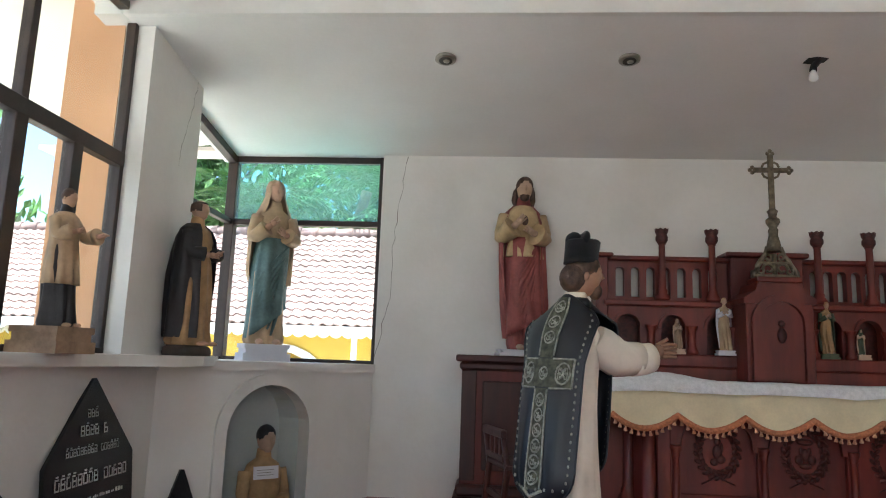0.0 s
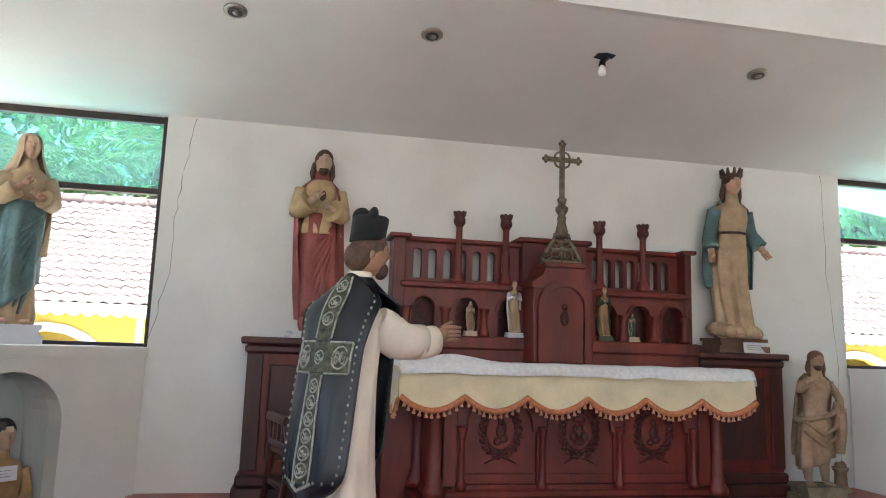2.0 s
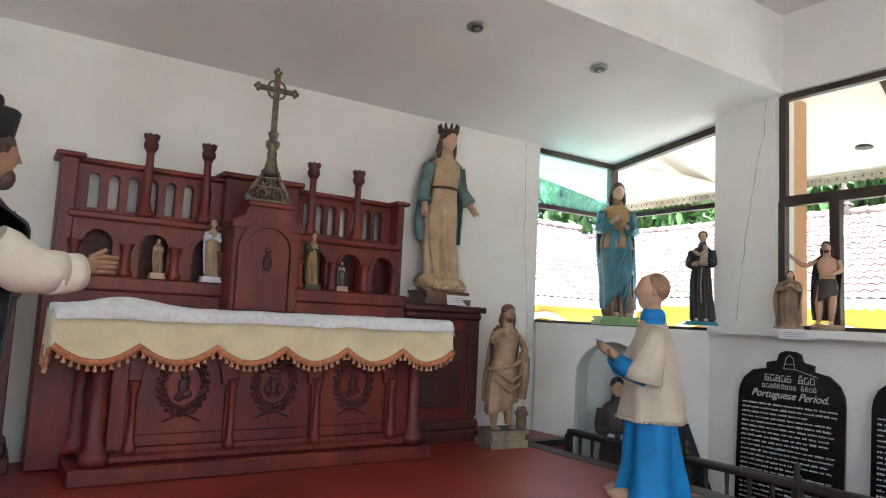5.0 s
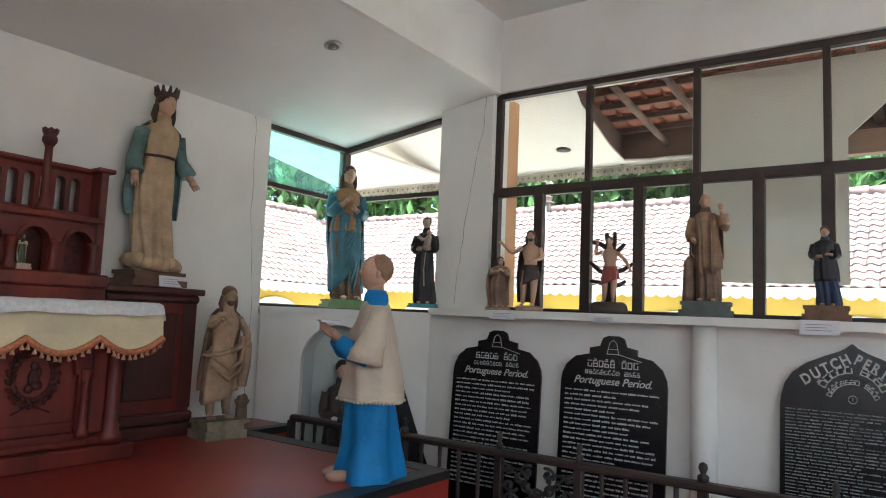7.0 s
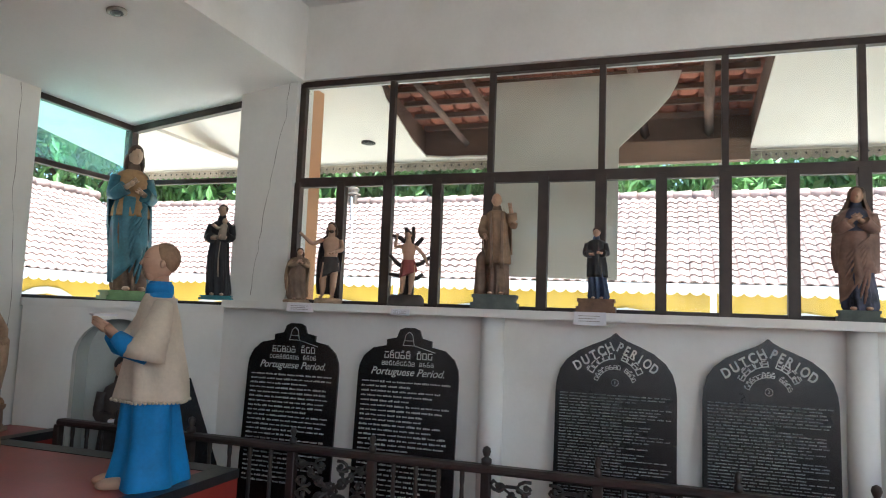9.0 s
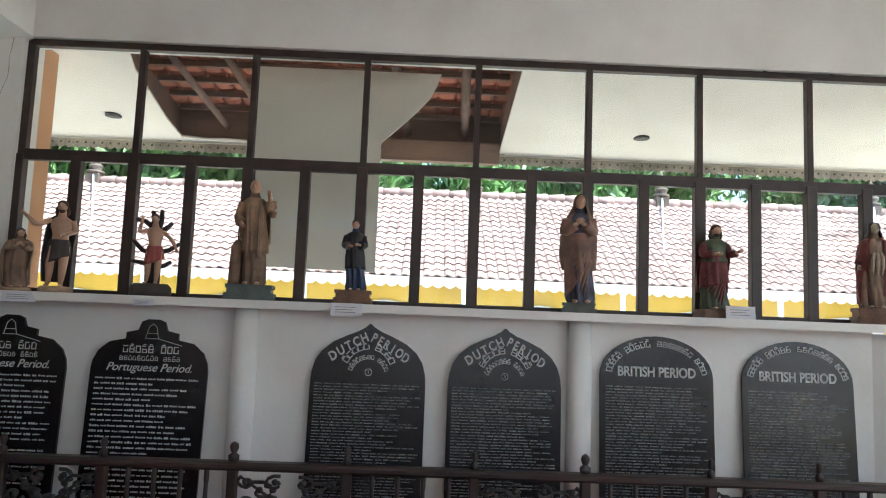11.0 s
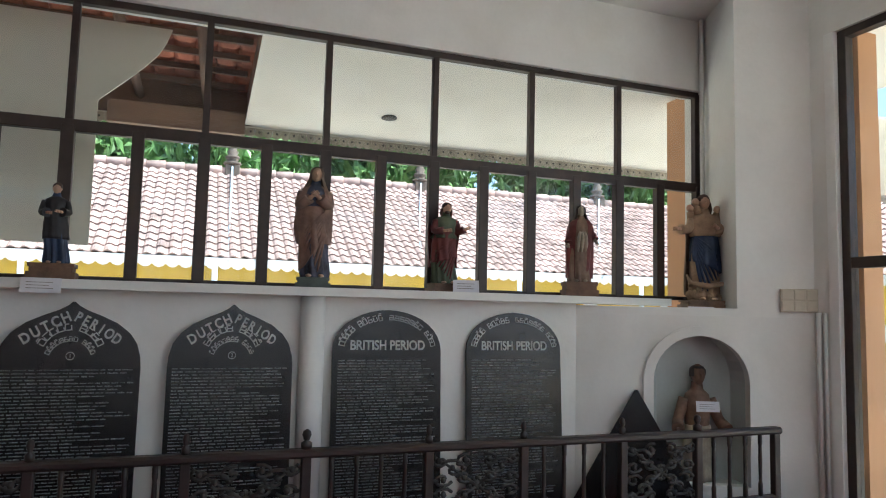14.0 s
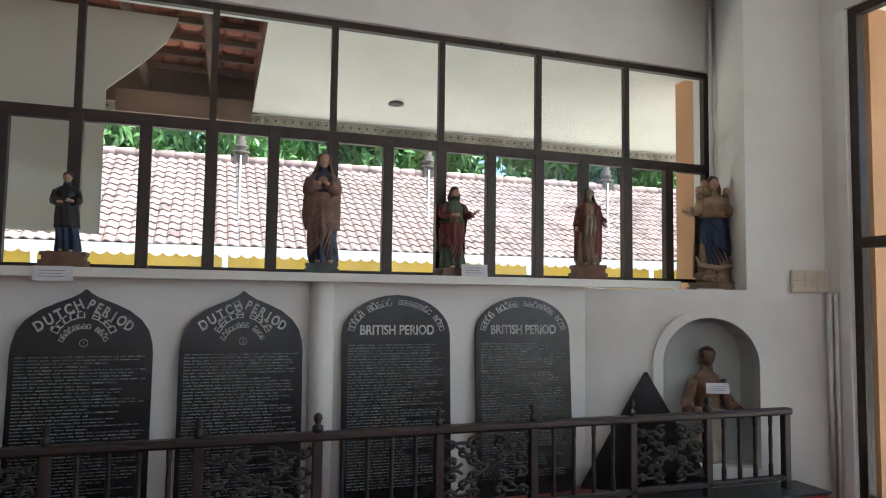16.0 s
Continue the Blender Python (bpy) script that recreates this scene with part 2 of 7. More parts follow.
def turned(bm, x, y, prof, seg=14, mi=0, axis="z"):
    """A turned piece round an upright axis; prof: (radius, z) from below."""
    rings = []
    for r, z in prof:
        rings.append([bm.verts.new((x + r * math.cos(2 * math.pi * i / seg), y + r * math.sin(2 * math.pi * i / seg), z)) for i in range(seg)])
    for a, b in zip(rings, rings[1:]):
        for i in range(seg):
            f = bm.faces.new((a[i], a[(i + 1) % seg], b[(i + 1) % seg], b[i]))
            f.material_index, f.smooth = mi, True
    for ring, flip in ((rings[0], True), (rings[-1], False)):
        f = bm.faces.new(ring[::-1] if flip else ring)
        f.material_index = mi


def tube(bm, pts, radii, seg=8, mi=0, flat=1.0):
    """A tapered limb along points."""
    pts = [Vector(p) for p in pts]
    rings = []
    for i, p in enumerate(pts):
        d = (pts[min(i + 1, len(pts) - 1)] - pts[max(i - 1, 0)]).normalized()
        u = d.orthogonal().normalized() if abs(d.z) > 0.95 else d.cross(Vector((0, 0, 1))).normalized()
        v = d.cross(u)
        r = radii[i] if isinstance(radii, (list, tuple)) else radii
        rings.append([bm.verts.new(p + u * r * math.cos(2 * math.pi * k / seg) + v * r * flat * math.sin(2 * math.pi * k / seg)) for k in range(seg)])
    for a, b in zip(rings, rings[1:]):
        for k in range(seg):
            f = bm.faces.new((a[k], a[(k + 1) % seg], b[(k + 1) % seg], b[k]))
            f.material_index, f.smooth = mi, True
    bm.faces.new(rings[0][::-1]).material_index = mi
    bm.faces.new(rings[-1]).material_index = mi


def ball(bm, c, r, mi=0, u=12, v=8, turn=None):
    m = Matrix.LocRotScale(c, turn, r if isinstance(r, (list, tuple)) else (r, r, r))
    vs = bmesh.ops.create_uvsphere(bm, u_segments=u, v_segments=v, radius=1, matrix=m)["verts"]
    for f in {f for w in vs for f in w.link_faces}:
        f.material_index, f.smooth = mi, True
    return vs


def plate(bm, outline, depth, mi=0):
    """A slab in the x-z plane from an outline of (x, z), from y = 0 back to y = depth."""
    a = [bm.verts.new((x, 0, z)) for x, z in outline]
    b = [bm.verts.new((x, depth, z)) for x, z in outline]
    fs = [bm.faces.new(a), bm.faces.new(b[::-1])]
    for i in range(len(a)):
        j = (i + 1) % len(a)
        fs.append(bm.faces.new((a[j], a[i], b[i], b[j])))
    for f in fs:
        f.material_index = mi
    return fs


def arched(bm, x0, x1, y0, y1, z0, z1, holes, steps=8):
    """A slab along x with round-arched holes (centre, width, foot, spring)."""
    x = x0
    for c, w, zb, zs in sorted(holes):
        r = w / 2
        box(bm, x, c - r, y0, y1, z0, z1)
        if zb > z0 + 1e-4:
            box(bm, c - r, c + r, y0, y1, z0, zb)
        xs = [-r * math.cos(math.pi * i / steps) for i in range(steps + 1)]
        lo = [(c + u, zs + math.sqrt(max(0, r * r - u * u))) for u in xs]
        for (ua, za), (ub, zc) in zip(lo, lo[1:]):
            v = [bm.verts.new(p) for p in ((ua, y0, za), (ub, y0, zc), (ub, y0, z1), (ua, y0, z1), (ua, y1, za), (ub, y1, zc), (ub, y1, z1), (ua, y1, z1))]
            for q in ((0, 1, 2, 3), (7, 6, 5, 4), (0, 4, 5, 1), (3, 2, 6, 7)):
                bm.faces.new([v[i] for i in q])
        x = c + r
    box(bm, x, x1, y0, y1, z0, z1)
    bmesh.ops.remove_doubles(bm, verts=bm.verts, dist=1e-4)


def arch_band(bm, c, r, width, y0, y1, zb, zs, steps=14, mi=0):
    """A raised band round an arch: two legs and a half ring."""
    path = [(-1, zb)] + [(-math.cos(math.pi * i / steps), None) for i in range(steps + 1)] + [(1, zb)]
    inner, outer = [], []
    for i, (k, z) in enumerate(path):
        if z is not None:
            inner.append((c + k * r, z)), outer.append((c + k * (r + width), z))
        else:
            s = math.sin(math.acos(max(-1, min(1, -k))))
            inner.append((c + k * r, zs + s * r)), outer.append((c + k * (r + width), zs + s * (r + width)))
    vi = [[bm.verts.new((x, y, z)) for x, z in inner] for y in (y0, y1)]
    vo = [[bm.verts.new((x, y, z)) for x, z in outer] for y in (y0, y1)]
    for i in range(len(inner) - 1):
        for a, b in ((vi[0], vo[0]), (vo[0], vo[1]), (vo[1], vi[1]), (vi[1], vi[0])):
            bm.faces.new((a[i], a[i + 1], b[i + 1], b[i])).material_index = mi
    for i in (0, -1):
        bm.faces.new((vi[0][i], vo[0][i], vo[1][i], vi[1][i])).material_index = mi


def move(bm, m):
    bmesh.ops.transform(bm, matrix=m, verts=bm.verts)


# ---- building ----
FLOOR, PLAT, SILL, XW, XE, YB, YS, YP = -0.22, 0.455, 1.55, -2.5, 6.28, 7.6, -3.2, 5.62


def ceil_z(y):
    return 3.43 + 0.14 * (7.6 - y)


def structure(name, dims, material, label, category, bevel=0.0):
    return tagged(solid(name, dims, material, None, bevel), label, category, kind="structure")


structure("floor", (XW - 0.3, XE + 0.4, YS - 0.2, YB + 0.3, FLOOR - 0.1, FLOOR), REDFLOOR, "worn red cement floor of the hall", "floor")


def platform():
    bm = bmesh.new()
    for d in ((-0.5, 4.66, 4.95, YB, FLOOR, PLAT), (-1.17, -0.5, 7.04, YB, FLOOR, PLAT), (4.66, 5.16, 7.04, YB, FLOOR, PLAT)):
        box(bm, *d)
    ob = tagged(part("platform", bm, REDFLOOR), "raised red cement altar platform with black painted edges", "platform", kind="structure")
    edges = ((-0.5, 4.66, 4.94, 5.10), (4.50, 4.67, 5.10, 7.05), (-0.51, -0.36, 5.10, 7.05), (-1.18, -0.36, 7.03, 7.15), (4.50, 5.17, 7.03, 7.15))
    for i, (a, b, c, d) in enumerate(edges):
        e = bmesh.new()
        box(e, a, b, c, d, PLAT - 0.055, PLAT + 0.004 + 0.0006 * i)
        part("edge_strip", e, BLACKEDGE, ob, "black painted edge strip")
    for x0, x1 in ((-1.17, -0.5), (4.66, 5.16)):
        for i, (y0, z1) in enumerate(((6.55, 0.005), (6.8, 0.23))):
            e = bmesh.new()
            box(e, x0, x1, y0, 7.04, FLOOR, z1)
            part("step", e, REDFLOOR, ob)
            e = bmesh.new()
            box(e, x0, x1, y0 - 0.01, y0 + 0.08, z1 - 0.05, z1 + 0.004)
            part("edge_strip", e, BLACKEDGE, ob, "black painted edge strip")


platform()


def back_wall():
    bm = bmesh.new()
    box(bm, -1.14, 5.14, YB, YB + 0.22, FLOOR, 3.5)
    tagged(part("wall_north", bm, WALL), "white plastered altar wall with hairline cracks", "wall", kind="structure")
    for name, x0, x1 in (("wall_parapet_west", XW - 0.2, -1.14), ("wall_parapet_east", 5.14, XE + 0.2)):
        structure(name, (x0, x1, YB, YB + 0.2, FLOOR, SILL - 0.01), WALL, "white parapet wall under the corner window", "wall")


def corner_parapet(name, p0, p1, corner, top, centre, width, spring, band):
    """A diagonal parapet across a corner, with an arched niche and a ledge behind it. p0 is its left end, seen from the room."""
    a, b = Vector((*p0, 0)), Vector((*p1, 0))
    length = (b - a).length
    m = Matrix.Translation(a) @ Matrix.Rotation(math.atan2(b.y - a.y, b.x - a.x), 4, "Z")
    bm = bmesh.new()
    arched(bm, 0, length, 0, 0.12, FLOOR, top - 0.07, [(centre, width, 0.0, spring)], 14)
    ob = part(name, bm, WALL)
    ob.matrix_world = m
    tagged(ob, "white diagonal corner parapet with an arched niche", "wall", kind="structure")
    bm = bmesh.new()
    arch_band(bm, centre, width / 2, band, -0.03, 0.02, 0.0, spring, 18)
    part("niche_surround", bm, WALL, ob, "white raised band round the niche")
    bm = bmesh.new()
    n, r, dep = 14, width / 2 + 0.004, 0.30
    prof = [(centre - r, 0.0)] + [(centre - r * math.cos(math.pi * k / n), spring + r * math.sin(math.pi * k / n)) for k in range(n + 1)] + [(centre + r, 0.0)]
    f0 = [bm.verts.new((x, 0.11, z)) for x, z in prof]
    f1 = [bm.verts.new((centre + (x - centre) * 0.8, dep, z)) for x, z in prof]
    for q in range(len(prof) - 1):
        bm.faces.new((f0[q], f0[q + 1], f1[q + 1], f1[q]))
    bm.faces.new(f1)
    bm.faces.new((f0[0], f1[0], f1[-1], f0[-1]))
    part("niche_back", bm, NICHE, ob, "grey painted hollow of the niche")
    bm = bmesh.new()
    out = (b - a).normalized().cross(Vector((0, 0, 1))) * (0.03 if top > 1.53 else 0.001)
    lower = [bm.verts.new((p.x, p.y, top - 0.07)) for p in (a + out, b + out, *[Vector((*c, 0)) for c in corner])]
    upper = [bm.verts.new((v.co.x, v.co.y, top)) for v in lower]
    bm.faces.new(lower), bm.faces.new(upper)
    for q in range(len(lower)):
        w = (q + 1) % len(lower)
        bm.faces.new((lower[q], lower[w], upper[w], upper[q]))
    tagged(part(name + "_ledge", bm, WALL), "white plastered corner ledge", "ledge", kind="structure")

back_wall()
corner_parapet("wall_corner_west", (-2.36, 6.16), (-1.14, 7.57), [(-1.14, 7.62), (-2.55, 7.62), (-2.55, 6.16)], SILL, 0.88, 0.70, 1.03, 0.085)
corner_parapet("wall_corner_east", (5.14, 7.57), (6.1, 6.2), [(6.4, 6.2), (6.4, 7.62), (5.14, 7.62)], SILL, 0.78, 0.70, 1.04, 0.085)
corner_parapet("wall_corner_south", (6.1, -1.42), (5.15, -3.2), [(6.44, -3.2), (6.44, -1.42)], 1.52, 1.07, 0.80, 0.875, 0.085)


def east_wall():
    bm = bmesh.new()
    box(bm, 6.10, 6.45, -1.42, 6.25, FLOOR, SILL - 0.002)
    box(bm, 6.3, 6.45, 6.25, YB, FLOOR, SILL - 0.08)
    box(bm, 6.3, 6.45, -3.2, -1.42, FLOOR, 1.44)
    ob = tagged(part("wall_east", bm, WALL), "white plastered lower wall below the long window", "wall", kind="structure")
    # half-round columns under the shelf
    for y in (3.58, 0.945):
        bm = bmesh.new()
        turned(bm, 6.07, y, [(0.1, FLOOR), (0.095, 1.53)], 20)
        part("column", bm, WALL, ob, "white half-round column", True)
    bm = bmesh.new()
    box(bm, 6.19, 6.5, YP - 0.015, 6.22, SILL, 3.80)
    tagged(part("pillar_east", bm, WALL), "white plastered pillar with a long crack", "pillar", kind="structure")
    bm = bmesh.new()
    box(bm, 6.20, 6.5, -3.2, YP, 3.72, 4.6)
    box(bm, 6.20, 6.5, -3.2, -2.955, SILL - 0.03, 3.72)
    tagged(part("lintel_east", bm, WALL), "white plastered wall above the long window", "wall", kind="structure")


east_wall()


def shelf(name, rows, thick, z, label):
    """A curved ledge: rows of (y, front x, back x)."""
    bm = bmesh.new()
    top = [(bm.verts.new((a, y, z)), bm.verts.new((b, y, z))) for y, a, b in rows]
    bot = [(bm.verts.new((a, y, z - thick)), bm.verts.new((b, y, z - thick))) for y, a, b in rows]
    for i in range(len(rows) - 1):
        bm.faces.new((top[i][0], top[i + 1][0], top[i + 1][1], top[i][1]))
        bm.faces.new((bot[i][0], bot[i][1], bot[i + 1][1], bot[i + 1][0]))
        bm.faces.new((top[i][0], bot[i][0], bot[i + 1][0], top[i + 1][0]))
        bm.faces.new((top[i][1], top[i + 1][1], bot[i + 1][1], bot[i][1]))
    for i in (0, -1):
        bm.faces.new((top[i][0], top[i][1], bot[i][1], bot[i][0]))
    tagged(part(name, bm, WALL), label, "shelf", kind="structure")


def wavy(y):
    return 5.93 - 0.05 * abs(math.sin(math.pi * (y - 0.945) / 2.64))


shelf("shelf_east", [(6.9 - 0.2 * i, wavy(6.9 - 0.2 * i) + max(0, (6.9 - 0.2 * i - 6.2)) * 0.35, 6.44) for i in range(4, 47)], 0.065, 1.597, "white plastered ledge with a gently curved front")
shelf("shelf_west", [(6.6 - 0.25 * i, -2.28 + 0.26 * math.exp(-((6.6 - 0.25 * i - 6.1) / 0.7) ** 2), -2.68) for i in range(38)], 0.065, 1.58, "white plastered ledge with a gently curved front")


def west_wall():
    bm = bmesh.new()
    box(bm, -2.7, -2.36, YS, 6.3, FLOOR, 1.515)
    box(bm, -2.7, -2.56, 6.3, YB, FLOOR, 1.47)
    tagged(part("wall_west", bm, WALL), "white plastered lower wall below the long window", "wall", kind="structure")
    bm = bmesh.new()
    box(bm, -2.72, -2.36, YP + 0.06, 6.46, SILL, 3.80)
    tagged(part("pillar_west", bm, WALL), "white plastered pillar between two windows", "pillar", kind="structure")
    bm = bmesh.new()
    box(bm, -2.72, -2.44, YS, YP + 0.06, 3.80, 4.6)
    tagged(part("lintel_west", bm, WALL), "white plastered wall above the long window", "wall", kind="structure")


west_wall()


def ceilings():
    bm = bmesh.new()
    v = [bm.verts.new(p) for p in ((XW - 0.2, YB + 0.2, ceil_z(YB + 0.2)), (XE + 0.2, YB + 0.2, ceil_z(YB + 0.2)), (XE + 0.2, YP - 0.06, ceil_z(YP - 0.06)), (XW - 0.2, YP - 0.06, ceil_z(YP - 0.06)))]
    f = bm.faces.new(v)
    r = bmesh.ops.extrude_face_region(bm, geom=[f])
    bmesh.ops.translate(bm, vec=(0, 0, 0.1), verts=[g for g in r["geom"] if isinstance(g, bmesh.types.BMVert)])
    tagged(part("ceiling_altar", bm, CEIL), "white sloped ceiling over the altar", "ceiling", kind="structure")
    structure("wall_drop", (XW - 0.2, 6.2, YP - 0.08, YP + 0.06, 3.712, 4.6), WALL, "white drop wall between the two ceilings", "wall")
    structure("ceiling_hall", (XW - 0.3, XE + 0.4, YS - 0.2, YP + 0.1, 4.45, 4.58), CEIL, "white flat ceiling of the hall", "ceiling")


ceilings()


def south_wall():
    bm = bmesh.new()
    box(bm, 5.0, 6.5, YS - 0.2, YS, FLOOR, 4.5)
    box(bm, XW - 0.2, -0.9, YS - 0.2, YS, FLOOR, 4.5)
    box(bm, -0.9, 5.0, YS - 0.2, YS, 3.9, 4.5)
    tagged(part("wall_south", bm, WALL), "white plastered end wall", "wall", kind="structure")
    bm = bmesh.new()
    box(bm, 4.9, 5.0, YS - 0.2, YS + 0.012, FLOOR, 3.9, 0.006)
    tagged(part("door_jamb", bm, WHITEPAINT), "white painted door jamb", "door jamb", kind="structure")
    # splayed upper wall of the corner, flush with the niche wall below
    bm = bmesh.new()
    plan = ((6.24, -2.96), (5.45, -2.638), (5.15, -3.2), (5.15, -3.21), (6.4, -3.21))
    lo = [bm.verts.new((x, y, 1.49)) for x, y in plan]
    hi = [bm.verts.new((x, y, 4.5)) for x, y in plan]
    bm.faces.new(lo), bm.faces.new(hi)
    for q in range(5):
        bm.faces.new((lo[q], lo[(q + 1) % 5], hi[(q + 1) % 5], hi[q]))
    tagged(part("wall_splay", bm, WALL), "white plastered splayed corner wall", "wall", kind="structure")
    d = empty("door_1", "dark framed glazed door in the end wall", "door", kind="structure")
    for dims in ((4.82, 4.9, YS - 0.12, YS - 0.03, FLOOR, 3.9), (2.9, 2.98, YS - 0.12, YS - 0.03, FLOOR, 3.9), (2.98, 4.82, YS - 0.12, YS - 0.03, 1.87, 1.96),
                 (3.86, 3.94, YS - 0.12, YS - 0.03, FLOOR, 1.87), (2.98, 4.82, YS - 0.12, YS - 0.03, 3.83, 3.9), (2.98, 4.82, YS - 0.12, YS - 0.03, FLOOR, FLOOR + 0.1)):
        solid("door_frame", dims, FRAME, d)
    for dims in ((3.94, 4.82, YS - 0.08, YS - 0.075, FLOOR + 0.1, 1.87), (2.98, 3.86, YS - 0.08, YS - 0.075, FLOOR + 0.1, 1.87), (2.98, 4.82, YS - 0.08, YS - 0.075, 1.96, 3.83)):
        p = solid("pane", dims, CLEAR, d, 0)
        p.visible_shadow = False


south_wall()


def bars(win, rows, name="window_frame"):
    for d in rows:
        solid(name, d, FRAME, win, 0.004)


def pane(win, dims, material=CLEAR):
    p = solid("pane", dims, material, win, 0)
    p.visible_shadow = False


def long_window(name, side, x, y_top, n, pitch, z0, zt, z1, label):
    """A long window along y: upper lights, each over two casements."""
    w = empty(name, label, "window", kind="structure")
    a, b = (x, x + 0.07) if side > 0 else (x - 0.07, x)
    m = (a + b) / 2
    y0, y1 = y_top - n * pitch, y_top
    bars(w, [(a, b, y0, y1, z1 - 0.06, z1), (a, b, y0, y1, zt - 0.045, zt + 0.045), (a, b, y0, y1, z0, z0 + 0.035)], "rail_bar")
    for i in range(n + 1):
        y = y1 - i * pitch
        e = 0.045 if i in (0, n) else 0.026
        bars(w, [(a + 0.003, b - 0.003, y - e, y + e, zt, z1 - 0.02)], "mullion")
        bars(w, [(a - 0.012, b - 0.003, y - 0.045, y + 0.045, z0 + 0.01, zt)], "mullion")
        if i < n:
            yc = y - pitch / 2
            bars(w, [(a - 0.01, b - 0.005, yc - 0.043, yc + 0.043, z0 + 0.01, zt)], "casement_stile")
            pane(w, (m - 0.003, m + 0.003, y - pitch + 0.02, y - 0.02, zt + 0.04, z1 - 0.05))
            for ya, yb in ((y - 0.04, yc + 0.04), (yc - 0.04, y - pitch + 0.04)):
                pane(w, (m - 0.003, m + 0.003, yb, ya, z0 + 0.02, zt - 0.04))


long_window("window_1", 1, 6.25, 5.59, 9, 0.946, 1.597, 2.735, 3.725, "long dark-framed window of clear panes above the ledge")
long_window("window_2", -1, -2.47, 5.69, 9, 0.95, 1.58, 2.79, 3.80, "long dark-framed window of clear panes above the ledge")


def corner_window(name, xs, xc, side, y_near, label):
    """The two-sided window of a back corner: back part between xs, side part at xc."""
    w = empty(name, label, "window", kind="structure")
    x0, x1 = min(xs, xc), max(xs, xc)
    zt, z1 = 2.80, 3.425
    bars(w, [(x0, x1, YB + 0.06, YB + 0.13, z1 - 0.06, z1), (x0, x1, YB + 0.06, YB + 0.13, zt - 0.025, zt + 0.025), (x0, x1, YB + 0.06, YB + 0.13, SILL, SILL + 0.03)], "rail_bar")
    bars(w, [(xs - 0.02, xs + 0.02, YB + 0.05, YB + 0.14, SILL, z1), (xc - 0.045, xc + 0.045, YB + 0.05, YB + 0.15, SILL, z1 + 0.01)], "mullion")
    pane(w, (x0, x1, YB + 0.09, YB + 0.096, zt, z1 - 0.04), TEAL)
    pane(w, (x0, x1, YB + 0.09, YB + 0.096, SILL, zt))
    # side part, its head follows the sloped ceiling
    for z0, z1a, mt in ((SILL, zt, CLEAR), (zt, None, CLEAR)):
        bm = bmesh.new()
        za, zb = (z1a, z1a) if z1a else (ceil_z(YB), ceil_z(y_near))
        v = [bm.verts.new(p) for p in ((xc, YB + 0.06, z0), (xc, y_near, z0), (xc, y_near, zb), (xc, YB + 0.06, za))]
        bm.faces.new(v)
        p = part("pane", bm, mt, w)
        p.visible_shadow = False
    bars(w, [(xc - 0.03, xc + 0.03, y_near, YB + 0.06, zt - 0.025, zt + 0.025), (xc - 0.03, xc + 0.03, y_near, YB + 0.06, SILL, SILL + 0.03)], "rail_bar")
    bm = bmesh.new()
    box(bm, xc - 0.035, xc + 0.035, y_near, YB + 0.06, -0.075, -0.005)
    for v in bm.verts:
        v.co.z += ceil_z(v.co.y)
    part("head_bar", bm, FRAME, w)


corner_window("window_3", -1.16, XW - 0.06, -1, 6.44, "dark-framed corner window with a teal upper light")
corner_window("window_4", 5.16, 6.36, 1, 6.2, "dark-framed corner window with a teal upper light")

# ---- outside ----
g = bmesh.new()
box(g, -400, 400, -400, 400, -0.6, -0.45)
tagged(part("ground", g, EARTH), "sandy ground round the building", "ground", kind="structure")


